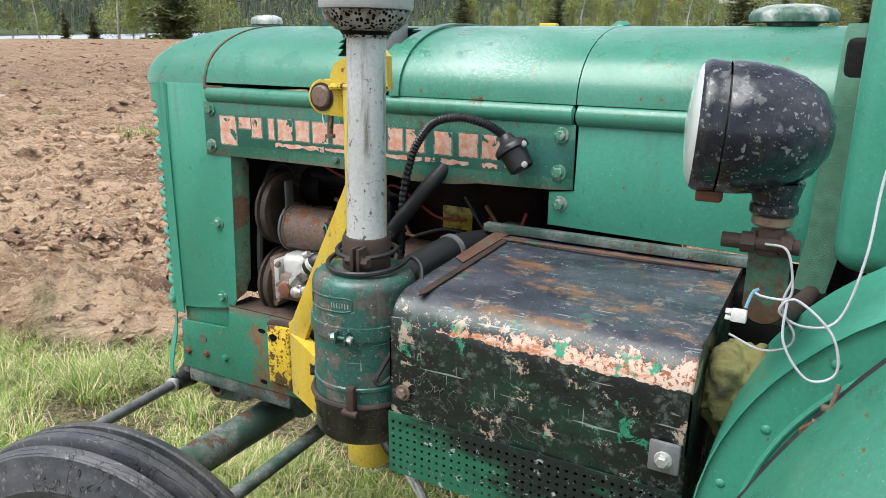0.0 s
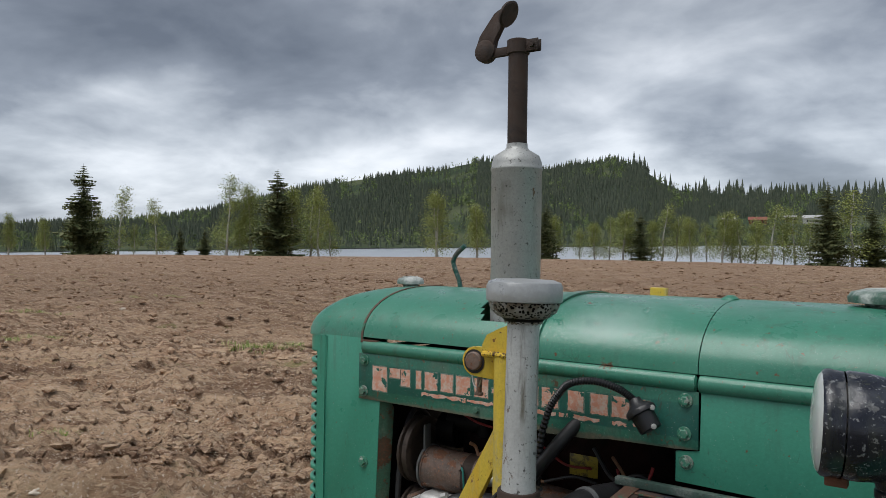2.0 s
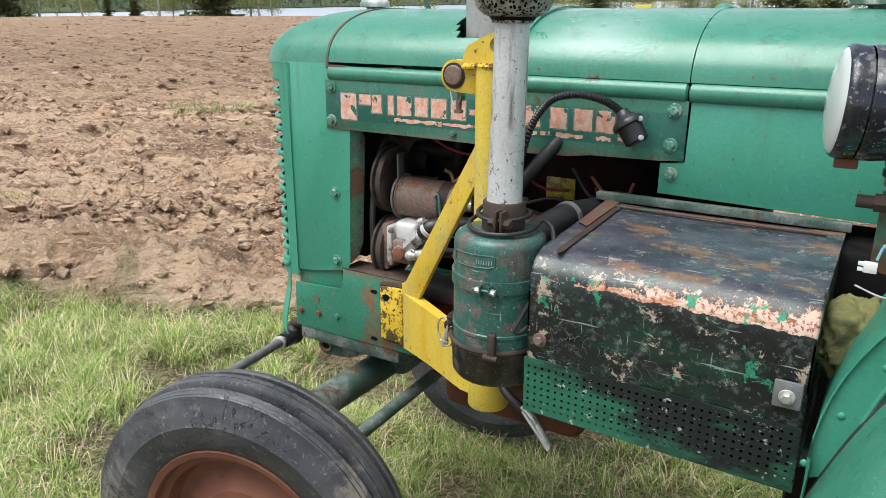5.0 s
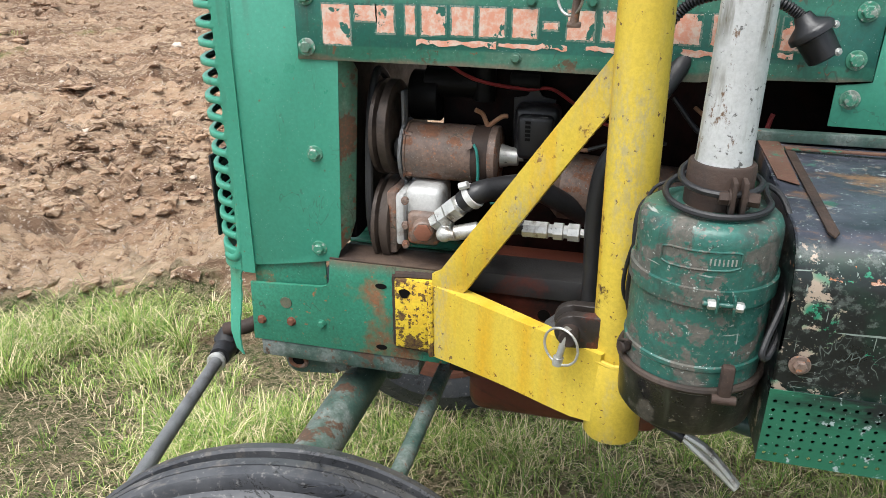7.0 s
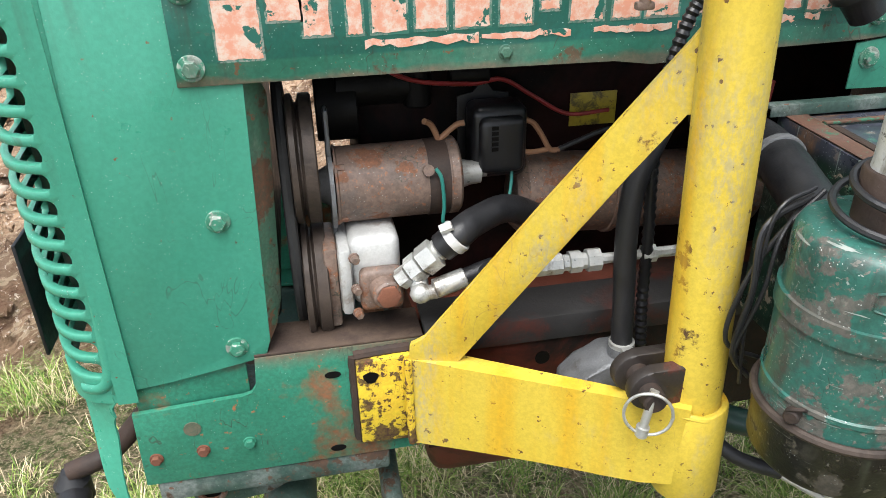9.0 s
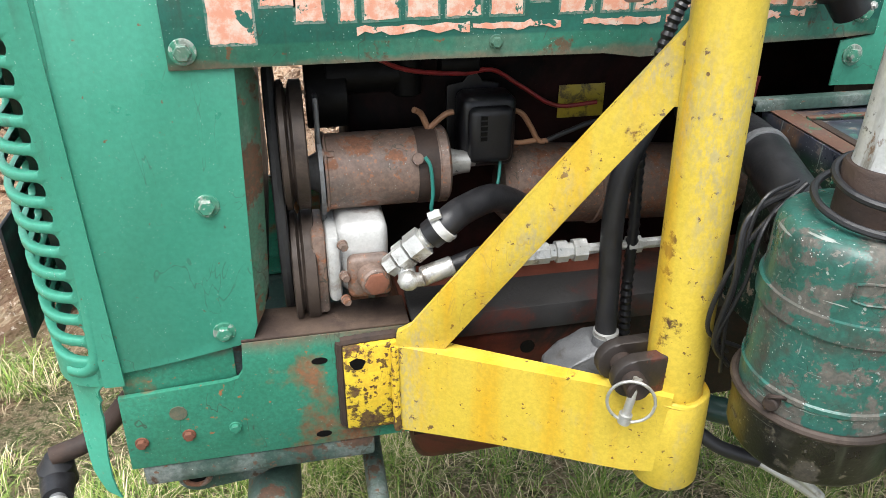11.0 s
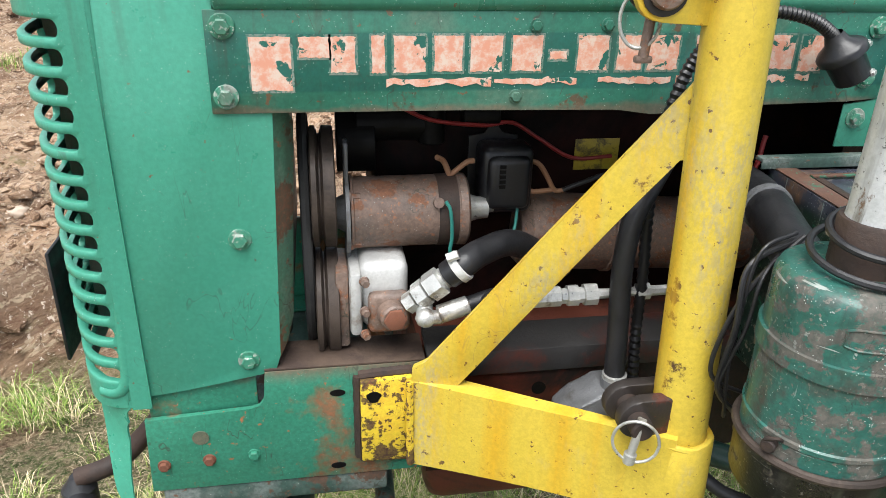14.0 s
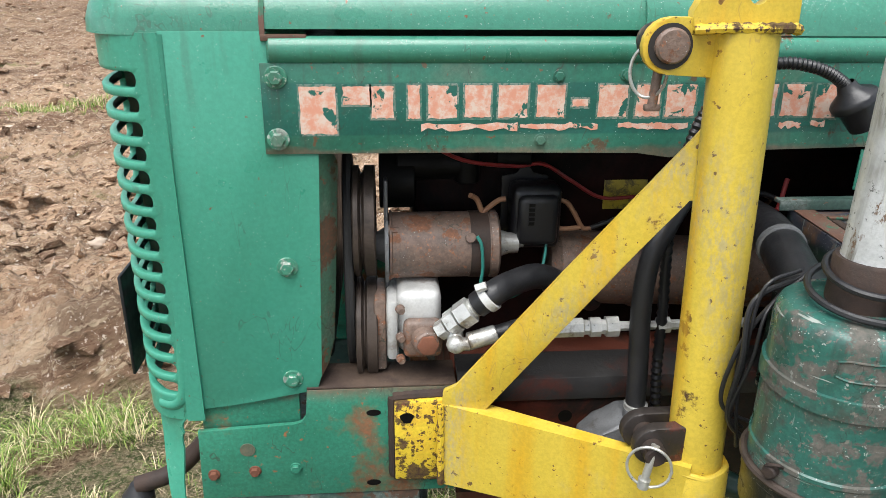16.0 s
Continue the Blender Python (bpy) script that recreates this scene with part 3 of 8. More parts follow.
def build_hood():
    bm = B()
    rim = [(-1.512 + (NX + 1.512) * k / 4, YC - HW, 0.0) for k in range(4)]
    rim += [(*nose_plan(p), math.cos(radians(p)) ** 2) for p in (-90, -89.5, -87, -82, -76, -70, -63, -55, -46, -36, -25, -12, 0, 12, 25, 36, 46, 55, 63, 70, 76, 82, 87, 89.5, 90)]
    rim += [(x, 2 * YC - y, 0.0) for x, y, e in reversed(rim[:4])]
    rows = []
    for px, py, e in rim:
        row = []
        for j in range(15):
            a = j / 14 * math.pi / 2
            c, h = math.cos(a) ** (0.86 + 0.10 * e), math.sin(a) ** (0.92 + 0.06 * e)
            row.append((-1.512 + (px + 1.512) * c, YC + (py - YC) * c, HZ0 + (HZ1 - HZ0) * h))
        rows.append(row)
    shell(bm, rows, 0.003)
    bmesh.ops.remove_doubles(bm, verts=bm.verts, dist=0.0004)
    part("hood_nose", bm, "hood", tractor, "rounded green sheet metal nose of the hood")
    # front lid, cut out on the near shoulder for the silencer
    bm = B()
    rows = []
    for k in range(41):
        x = -1.508 + (k / 40) * 0.54
        row = []
        for q, (a, b, c) in enumerate(hood_section(x)):
            row.append((a, b, max(c, 1.387)))
        rows.append(row)
    vs = grid(bm, rows)
    gone = [f for f in bm.faces if ((f.calc_center_median().x + 1.09) / 0.085) ** 2 + ((f.calc_center_median().y - 1.415) / 0.09) ** 2 < 1]
    bmesh.ops.delete(bm, geom=gone, context="FACES")
    bmesh.ops.recalc_face_normals(bm, faces=bm.faces)
    bmesh.ops.solidify(bm, geom=list(bm.faces), thickness=0.003)
    part("hood_lid", bm, "hood", tractor, "green hood lid cut out round the silencer")
    hood_piece("hood_middle", -0.964, -0.5862, 6, 0.001)
    hood_piece("hood_rear", -0.584, -0.155, 6, 0.001, "green tank cover behind the hood seam")
    bm = B()
    shell(bm, [hood_section(x, 0.007) for x in (-0.985, -0.962)], 0.004)
    part("hood_lip", bm, "hood", tractor)
    # rusted edge where the nose meets the lid
    bm = B()
    shell(bm, [hood_section(x, 0.0022) for x in (-1.5135, -1.5065)], 0.004)
    slab(bm, [(-1.513, YS - 0.004, 1.3715), (-1.452, YS - 0.003, 1.3715), (-1.452, YS + 0.012, 1.3715), (-1.513, YS + 0.012, 1.3715)], (0, 0, 0.0085), 0.001)
    part("hood_joint", bm, "flake_edge", tractor, "rusted edge strip between nose and lid")
    # bead moulding along the side under the hood
    for name, x0, x1 in (("moulding", -1.506, -0.5865), ("moulding", -0.5845, -0.155)):
        bm = B()
        rows = []
        for x in (x0, x0 + 0.004, x1 - 0.004, x1):
            e = 0.6 if x in (x0, x1) else 1
            rows.append([(x, YS + 0.004 - 0.016 * e * math.sin(math.pi * k / 8), 1.359 - 0.019 * e * math.cos(math.pi * k / 8)) for k in range(9)])
        grid(bm, rows)
        ends = [e for e in bm.edges if e.is_boundary]
        part(name, far_copy(bm), "hood", tractor)
        part(name, bm, "hood", tractor)


def side_sheet(name, outline, t, material, label="", both=True, y=YS, bev=0.0012):
    bm = B()
    slab(bm, [(x, y, z) for x, z in outline], (0, t, 0), bev)
    if both:
        part(name, far_copy(bm), material, tractor, label)
    return part(name, bm, material, tractor, label)


build_hood()
front = side_sheet("front_side_panel", [(-1.648, 1.384), (-1.505, 1.384), (-1.505, 1.225), (-1.443, 1.222), (-1.457, 0.85), (-1.466, 0.822), (-1.55, 0.808), (-1.60, 0.800), (-1.682, 0.790)], 0.003, "side", "green front side panel bolted beside the grille")
bm = B()
slab(bm, [(-1.444, YS + 0.001, 1.221), (-1.428, YS + 0.022, 1.219), (-1.419, YS + 0.031, 1.195), (-1.436, YS + 0.031, 0.90), (-1.446, YS + 0.022, 0.862), (-1.458, YS + 0.002, 0.845)], (0, 0.003, 0))
part("panel_flange", bm, M["flange"], front, "rusty bent edge of the panel")


def soft_crease(path, w, h):
    """A low rounded rib pressed into the sheet along a line of (x, set-back, z)."""
    pts = smooth_path([V(*p) for p in path], 6)
    rows = []
    for i, p in enumerate(pts):
        d = (pts[min(i + 1, len(pts) - 1)] - pts[max(i - 1, 0)]).normalized()
        rows.append([(p.x - d.z * w * e, YS + p.y + 0.001 - (0.001 + h) * (1 - e * e), p.z + d.x * w * e) for e in (-1, -0.75, -0.5, -0.25, 0, 0.25, 0.5, 0.75, 1)])
    bm = B()
    shell(bm, rows, 0.002)
    return bm


part("pressed_rib", soft_crease([(-1.650, 0, 1.38), (-1.653, 0, 1.267), (-1.663, 0, 1.055), (-1.670, 0, 0.928), (-1.675, 0, 0.85), (-1.679, 0, 0.822), (-1.688, 0.001, 0.807), (-1.702, 0.004, 0.801), (-1.720, 0.012, 0.802)], 0.0075, 0.0019), "side", front, sharp=80)
strip = side_sheet("name_strip", [(-1.517, 1.343), (-0.582, 1.343), (-0.582, 1.222), (-0.63, 1.219), (-0.78, 1.216), (-0.83, 1.209), (-0.93, 1.206), (-0.98, 1.213), (-1.2, 1.216), (-1.517, 1.216)], 0.003, "strip", "worn dark green strip with flaking salmon lettering blocks", y=YS - 0.004)
side_sheet("rear_side_panel", [(-0.579, 1.342), (-0.155, 1.342), (-0.155, 1.14), (-0.63, 1.150), (-0.63, 1.214), (-0.579, 1.219)], 0.003, "side", "green rear side panel under the tank")
for p, r in (((-1.496, YS - 0.004, 1.324), 0.0105), ((-1.498, YS - 0.004, 1.238), 0.0105), ((-1.499, YS, 1.041), 0.0105), ((-1.503, YS, 0.846), 0.0105), ((-0.609, YS - 0.004, 1.323), 0.010), ((-0.611, YS - 0.004, 1.253), 0.010), ((-0.607, YS, 1.193), 0.010)):
    bolt(p, (0, -1, 0), r, front if p[0] < -1 else strip, "bolt")
for p in ((-1.125, 1.234), (-1.103, 1.325), (-1.006, 1.326)):
    bolt((p[0], YS - 0.004, p[1]), (0, -1, 0), 0.007, strip, "strip", washer=1.3)


def lettering():
    """Blocks of flaking paint where the lettering stood, and the broken line under them."""
    rnd = random.Random(5)
    y = YS - 0.0048
    blocks = ((-1.466, 0.051, 1.244, 1.312), (-1.406, 0.038, 1.285, 1.312), (-1.367, 0.032, 1.266, 1.312), (-1.316, 0.018, 1.265, 1.313), (-1.288, 0.042, 1.265, 1.313), (-1.236, 0.038, 1.266, 1.313), (-1.188, 0.043, 1.266, 1.313), (-1.133, 0.041, 1.266, 1.313), (-1.082, 0.024, 1.281, 1.293), (-1.044, 0.043, 1.266, 1.313), (-0.989, 0.036, 1.266, 1.313), (-0.945, 0.044, 1.266, 1.313), (-0.878, 0.040, 1.266, 1.313), (-0.822, 0.042, 1.266, 1.313), (-0.772, 0.042, 1.266, 1.313), (-0.721, 0.036, 1.262, 1.312))
    for x, w, z0, z1 in blocks:
        bm = B()
        n = 9
        up = [(x + w * k / n, y, z1 - rnd.uniform(0, 0.0012)) for k in range(n + 1)]
        rt = [(x + w - rnd.uniform(0, 0.0018), y, z1 + (z0 - z1) * k / 6) for k in range(1, 6)]
        dn = [(x + w * k / n, y, z0 + rnd.uniform(0, 0.0022)) for k in range(n, -1, -1)]
        lf = [(x + rnd.uniform(0, 0.0016), y, z0 + (z1 - z0) * k / 6) for k in range(1, 6)]
        slab(bm, up + rt + dn + lf, (0, 0.0014, 0))
        block = part("lettering_block", bm, "letters", strip)
        bm = B()
        e = 0.0022
        slab(bm, [(x - e, y + 0.0004, z1 + e), (x + w + e, y + 0.0004, z1 + e), (x + w + e, y + 0.0004, z0 - e), (x - e, y + 0.0004, z0 - e)], (0, 0.001, 0))
        part("worn_outline", bm, "letter_edge", block, "pale worn outline")
    for x0, x1 in ((-1.297, -1.159), (-1.155, -1.042), (-1.012, -0.908), (-0.90, -0.80), (-0.77, -0.70)):
        bm = B()
        n = 14
        up = [(x0 + (x1 - x0) * k / n, y, 1.259 + rnd.uniform(-0.003, 0.001)) for k in range(n + 1)]
        dn = [(x0 + (x1 - x0) * k / n, y, 1.249 + rnd.uniform(-0.002, 0.004)) for k in range(n, -1, -1)]
        slab(bm, up + dn, (0, 0.0014, 0))
        part("lettering_line", bm, "letters", strip)


lettering()


def grille_plan(phi, inset=0.0):
    x, y = nose_plan(phi, inset)
    return x + 0.013 * abs(math.cos(radians(phi))) ** 0.5, y


def build_grille():
    """The curved grille round the nose: end strips and a centre strip, with bars between the slots."""
    top, bottom = 1.382, 0.775
    z1, z0, count = 1.337, 0.815, 15
    pitch = (z1 - z0) / count

    def curved(name, p0, p1, za, zb, round_=0.0):
        bm = B()
        rows = []
        for i in range(13):
            px, py = grille_plan(p0 + (p1 - p0) * i / 12)
            rows.append([(px, py, za), (px, py, (za + zb) / 2), (px, py, zb)])
        shell(bm, rows, 0.006 if round_ else 0.004)
        return part(name, bm, "side", tractor)

    for s in (-1, 1):
        curved("grille_end", s * 89.9, s * 85, bottom, top)
        # sheet with rounded slots punched through it and their lips rolled inwards
        bm = B()

        def at(u, z, inset=0.0):
            px, py = grille_plan(s * (85 - 77 * u), inset)
            return (px, py, z)

        for i in range(count):
            zc, hh, zh = z0 + pitch * (i + 0.5), pitch / 2, pitch * 0.32
            slot = [(0.032, 0.0), (0.037, 0.5), (0.050, 0.82), (0.074, 1.0)] + [(k / 12, 1.0) for k in range(1, 12)] + [(0.955, 0.9), (0.965, 0.5), (0.97, 0.0)]
            loop = slot + [(u, -v) for u, v in reversed(slot[1:-1])]
            outer = [(0.0 if u < 0.04 else 1.0 if u > 0.96 else u, math.copysign(hh, v) if abs(v) > 0.3 else 0.0) for u, v in loop]
            rows = [[at(u, zc + v) for u, v in outer]]
            for grow, inset in ((1.12, 0.0), (1.02, 0.0012), (0.96, 0.004), (0.96, 0.009)):
                rows.append([at(u, zc + v * zh * grow, inset) for u, v in loop])
            grid(bm, rows, True)
        bmesh.ops.remove_doubles(bm, verts=bm.verts, dist=0.0001)
        bmesh.ops.recalc_face_normals(bm, faces=bm.faces)
        part("slotted_sheet", bm, "side", tractor, "green sheet of the grille with rounded slots", 60)
    curved("grille_centre", -8, 8, bottom, top)
    for za, zb in ((z1, top), (bottom, z0)):
        for s in (-1, 1):
            curved("grille_edge", s * 85, s * 8, za, zb)
    bm = B()
    box(bm, -1.792, -1.786, 1.40, 1.64, 0.80, 0.985, 0.0025)
    part("front_plate", bm, "plastic", tractor, "black plate in front of the grille")
    # torn skirt below the near corner
    bm = B()
    left = [(-1.737, 0.822), (-1.735, 0.787), (-1.731, 0.745), (-1.727, 0.694), (-1.719, 0.634), (-1.704, 0.598)]
    right = [(-1.676, 0.805), (-1.672, 0.797), (-1.684, 0.784), (-1.680, 0.775), (-1.690, 0.762), (-1.687, 0.748), (-1.693, 0.735), (-1.690, 0.714), (-1.694, 0.665), (-1.692, 0.613), (-1.684, 0.587)]

    def bowed(x, z):
        """The strip curves round with the nose at the top and hangs outwards below."""
        return (x, YS + 0.001 + 0.9 * max(0, -1.685 - x) * (0.4 + 0.6 * sstep(0.62, 0.80, z)) - 0.028 * sstep(0.74, 0.59, z), z)

    rows = []
    for k in range(17):
        f = k / 16
        row = []
        for side in (left, right):
            q = f * (len(side) - 1)
            m = min(int(q), len(side) - 2)
            row.append([side[m][e] + (side[m + 1][e] - side[m][e]) * (q - m) for e in (0, 1)])
        (xa, za), (xb, zb) = row
        rows.append([bowed(xa + (xb - xa) * e / 5, za + (zb - za) * e / 5) for e in range(6)])
    shell(bm, rows, 0.003)
    part("torn_skirt", bm, "side", tractor, "torn green sheet strip hanging below the grille")


build_grille()


def build_chassis():
    bm = B()
    slab(bm, [(-1.663, YS - 0.003, 0.753), (-1.508, YS - 0.003, 0.759), (-1.494, YS - 0.003, 0.763), (-1.486, YS - 0.003, 0.774), (-1.483, YS - 0.003, 0.824), (-1.24, YS - 0.003, 0.824), (-1.24, YS - 0.003, 0.617), (-1.668, YS - 0.003, 0.617)], (0, 0.008, 0), 0.001)
    box(bm, -1.66, -1.24, YS + 0.0055, YS + 0.07, 0.62, 0.6275, 0.001)
    rail = part("frame_rail", far_copy(bm), "rail", tractor, "far green channel frame rail")
    rail = part("frame_rail", bm, "rail", tractor, "green channel frame rail worn to rust")
    bm = B()
    box(bm, -1.483, -1.24, YS - 0.0022, YS + 0.075, 0.8245, 0.8285, 0.0012)
    part("rail_top", bm, "caked", rail, "rail top caked with brown dirt and rust")
    bm = B()
    box(bm, -1.236, 0.3, YS + 0.004, YS + 0.012, 0.60, 0.822, 0.001)
    part("frame_rail_rear", far_copy(bm), M["oily"], tractor)
    rear = part("frame_rail_rear", bm, M["oily"], tractor, "oily black and red rear part of the frame rail")
    bm = B()
    slab(bm, [(-1.236, YS - 0.006, 0.792), (-1.236, YS - 0.002, 0.832), (-1.236, YS + 0.08, 0.836), (-1.236, YS + 0.08, 0.826), (-1.236, YS + 0.010, 0.8225), (-1.236, YS + 0.003, 0.792)], (1.5, 0, 0), 0.0015)
    part("rail_lip", bm, "greasy_lip", rear, "greasy dark grey lip of the frame rail")
    # holes drawn as flat discs, their shade in the near-black colour
    for x, z, r in ((-1.052, 0.753, 0.012), (-1.205, 0.775, 0.007), (-1.16, 0.700, 0.007)):
        bm = B()
        cyl(bm, (x, YS + 0.0028, z), (x, YS + 0.0038, z), r)
        part("hole", bm, "shaded_iron", rear)
    bm = B()
    box(bm, -1.657, -1.497, YS + 0.010, YS + 0.016, 0.73, 0.830, 0.002)
    part("bracket_plate", bm, "rail", rail)
    for x, z, m in ((-1.645, 0.667, "rust"), (-1.577, 0.671, "rust"), (-1.509, 0.674, "rail")):
        bolt((x, YS - 0.003, z), (0, -1, 0), 0.008, rail, m, washer=1.25)
    for x, z in ((-1.376, 0.778), (-1.379, 0.637)):
        bm = B()
        slab(bm, [(x + 0.012 * math.cos(q), YS - 0.0042, z + 0.0058 * math.sin(q)) for q in (2 * math.pi * k / 16 for k in range(16))], (0, 0.0012, 0))
        part("slot", bm, "shaded_iron", rail)
    bm = B()
    cyl(bm, (-1.586, YS - 0.0045, 0.714), (-1.586, YS - 0.003, 0.714), 0.0125)
    part("hole", bm, "strip", rail, "round hole showing the painted plate behind")
    bm = B()
    box(bm, -1.655, -1.30, YS + 0.0, 1.905, 0.575, 0.617, 0.006)
    part("axle_support", bm, "axle", tractor)
    bm = B()
    tip = [(-1.585 + 0.032 * math.cos(a), YS + 0.03, 0.553 + 0.032 * math.sin(a)) for a in (math.pi * (0.5 + k / 10) for k in range(11))]
    slab(bm, [(-1.44, YS + 0.03, 0.585)] + tip + [(-1.50, YS + 0.03, 0.530), (-1.44, YS + 0.03, 0.56)], (0, 0.022, 0), 0.004)
    lug = part("tow_lug", bm, "axle", tractor, "worn tow lug under the frame")
    bm = B()
    tube(bm, [(-1.585 + 0.019 * math.cos(a), YS + 0.029, 0.553 + 0.015 * math.sin(a)) for a in (2 * math.pi * k / 12 for k in range(13))], 0.005, 8, 4)
    part("worn_ring", bm, "rusty", lug)
    bm = B()
    cyl(bm, (-1.585, YS + 0.0285, 0.553), (-1.585, YS + 0.032, 0.553), 0.017)
    part("hole", bm, "shaded_iron", lug)


build_chassis()


def build_engine():
    bm = B()
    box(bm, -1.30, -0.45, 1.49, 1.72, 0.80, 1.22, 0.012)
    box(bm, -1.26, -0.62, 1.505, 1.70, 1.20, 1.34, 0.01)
    eng = part("engine_block", bm, "engine", tractor, "oily dark red engine block with bay shade in its colour")
    bm = B()
    box(bm, -1.24, -0.55, 1.38, 1.82, 0.52, 0.80, 0.03)
    box(bm, -1.22, -0.80, 1.395, 1.80, 0.43, 0.56, 0.035, 3)
    box(bm, -1.24, -0.5, 1.37, 1.82, 0.79, 0.805, 0.003)
    part("oil_pan", bm, "pan", tractor, "rusty red oil pan")
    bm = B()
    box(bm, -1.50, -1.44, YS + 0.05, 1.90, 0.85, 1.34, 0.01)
    part("radiator", bm, "shaded_iron", tractor)
    for s, (y, z, r) in enumerate(((1.41, 1.072, 0.092), (1.40, 0.885, 0.088))):
        bm = B()
        prof = [(0.02, 0), (r - 0.004, 0), (r, 0.002), (r, 0.009), (r - 0.012, 0.013), (r - 0.012, 0.015), (r, 0.019), (r, 0.034), (r - 0.004, 0.036), (r - 0.022, 0.036), (r - 0.026, 0.026), (0.02, 0.026)]
        lathe(bm, (-1.402, y, z), (1, 0, 0), prof, 40)
        part("pulley", bm, "pulley", tractor, "grooved belt pulley")
    bm = B()
    tube(bm, [(-1.41, 1.40, 0.80), (-1.41, 1.34, 0.9), (-1.41, 1.36, 1.1), (-1.41, 1.42, 1.18), (-1.41, 1.50, 1.1), (-1.41, 1.46, 0.9), (-1.41, 1.40, 0.80)], 0.008, 8)
    part("drive_belt", bm, "rubber", tractor)
    # generator
    bm = B()
    gy, gz = 1.405, 1.030
    lathe(bm, (-1.345, gy, gz), (1, 0, 0), [(0.03, 0), (0.058, 0.001), (0.058, 0.004), (0.055, 0.006), (0.055, 0.13), (0.0555, 0.133), (0.0555, 0.165), (0.057, 0.166), (0.057, 0.177), (0.052, 0.181), (0.02, 0.183)], 40)
    gen = part("generator", bm, "rusty", tractor, "brown rusted cylindrical generator")
    bm = B()
    lathe(bm, (-1.345, gy, gz), (1, 0, 0), [(0.0552, 0.132), (0.0562, 0.1325), (0.0562, 0.163), (0.0552, 0.1635)], 40, False)
    part("cover_band", bm, "sooty", gen)
    bm = B()
    lathe(bm, (-1.164, gy, gz), (1, 0, 0), [(0.024, 0), (0.018, 0.02), (0.017, 0.035), (0.008, 0.036), (0.008, 0.045), (0, 0.045)], 20)
    part("end_cap", bm, "zinc", gen)
    bm = B()
    lathe(bm, (-1.352, gy, gz), (1, 0, 0), [(0.02, -0.02), (0.03, 0), (0.062, 0.0), (0.062, 0.006), (0.03, 0.007)], 32)
    box(bm, -1.353, -1.346, gy - 0.02, gy + 0.02, gz - 0.085, gz - 0.04, 0.004)
    box(bm, -1.353, -1.346, gy - 0.03, gy + 0.0, gz + 0.04, gz + 0.12, 0.004)
    part("mounting_flange", bm, "grey_iron", gen)
    for a in (0.7, 2.3, 3.9, 5.5):
        bolt((-1.345, gy + 0.05 * math.cos(a) * 1.05, gz + 0.052 * math.sin(a)), (1, 0, 0), 0.0065, gen, "rusty", h=0.014)
    bm = B()
    cyl(bm, (-1.215, gy - 0.05, gz + 0.03), (-1.215, gy - 0.058, gz + 0.033), 0.008)
    part("terminal", bm, "rusty", gen)
    # pump
    bm = B()
    py, pz = 1.374, 0.920
    box(bm, -1.335, -1.262, py - 0.045, py + 0.05, pz - 0.055, pz + 0.058, 0.016, 3)
    box(bm, -1.352, -1.333, py - 0.055, py + 0.06, pz - 0.062, pz + 0.045, 0.008)
    pump = part("hydraulic_pump", bm, "alu", tractor, "pale cast aluminium hydraulic pump")
    bm = B()
    box(bm, -1.372, -1.352, py - 0.045, py + 0.05, pz - 0.085, pz + 0.045, 0.006)
    part("pump_bracket", bm, "rusty", pump)
    bm = B()
    box(bm, -1.325, -1.262, py - 0.067, py - 0.044, pz - 0.052, pz + 0.015, 0.010, 3)
    cyl(bm, (-1.292, py - 0.06, pz - 0.015), (-1.287, py - 0.088, pz - 0.015), 0.022, 0.021, 24, 0.003)
    part("port_block", bm, "rusty", pump)
    bolt((-1.287, py - 0.088, pz - 0.015), (0.15, -1, 0), 0.0175, pump, "rust", washer=0, h=0.006)
    for x, z in ((-1.35, 0.04), (-1.35, -0.01), (-1.35, -0.05)):
        bolt((x + 0.02, py - 0.058, pz + z - 0.005), (0.2, -1, 0), 0.0065, pump, "rusty", washer=1.2, h=0.01)
    # union, nuts and elbow on the suction side
    bm = B()
    a, d = V(-1.270, py - 0.075, pz + 0.000), V(0.72, -0.12, 0.62).normalized()
    lathe(bm, a, d, [(0.012, 0), (0.016, 0.002), (0.016, 0.018), (0.012, 0.02)], 6)
    lathe(bm, a + d * 0.021, d, [(0.013, 0), (0.021, 0.002), (0.021, 0.020), (0.014, 0.022)], 6)
    lathe(bm, a + d * 0.043, d, [(0.013, 0), (0.0225, 0.002), (0.0225, 0.026), (0.015, 0.028)], 6)
    lathe(bm, a + d * 0.070, d, [(0.015, 0), (0.017, 0.004), (0.014, 0.008), (0.017, 0.012), (0.014, 0.018)], 20)
    part("union_nut", bm, "zinc", pump)
    h0 = a + d * 0.080
    bm = B()
    tube(bm, [h0, h0 + d * 0.03, (-1.155, py - 0.06, pz + 0.075), (-1.10, py - 0.02, pz + 0.07), (-1.04, py + 0.02, pz + 0.03), (-0.98, py + 0.07, pz - 0.02)], 0.021, 16)
    part("suction_hose", bm, "hose", pump, "thick black rubber hose")
    bm = B()
    lathe(bm, h0 + d * 0.016, d, [(0.0215, 0), (0.0242, 0.001), (0.0248, 0.003), (0.0242, 0.006), (0.0248, 0.010), (0.0242, 0.013), (0.0215, 0.014)], 28)
    cyl(bm, h0 + d * 0.023 + V(-0.022, -0.012, 0.020), h0 + d * 0.023 + V(-0.006, -0.014, 0.026), 0.007, seg=8)
    part("hose_clamp", bm, "alu", pump, "pale steel hose clamp")
    bm = B()
    e0 = V(-1.243, py - 0.098, pz - 0.010)
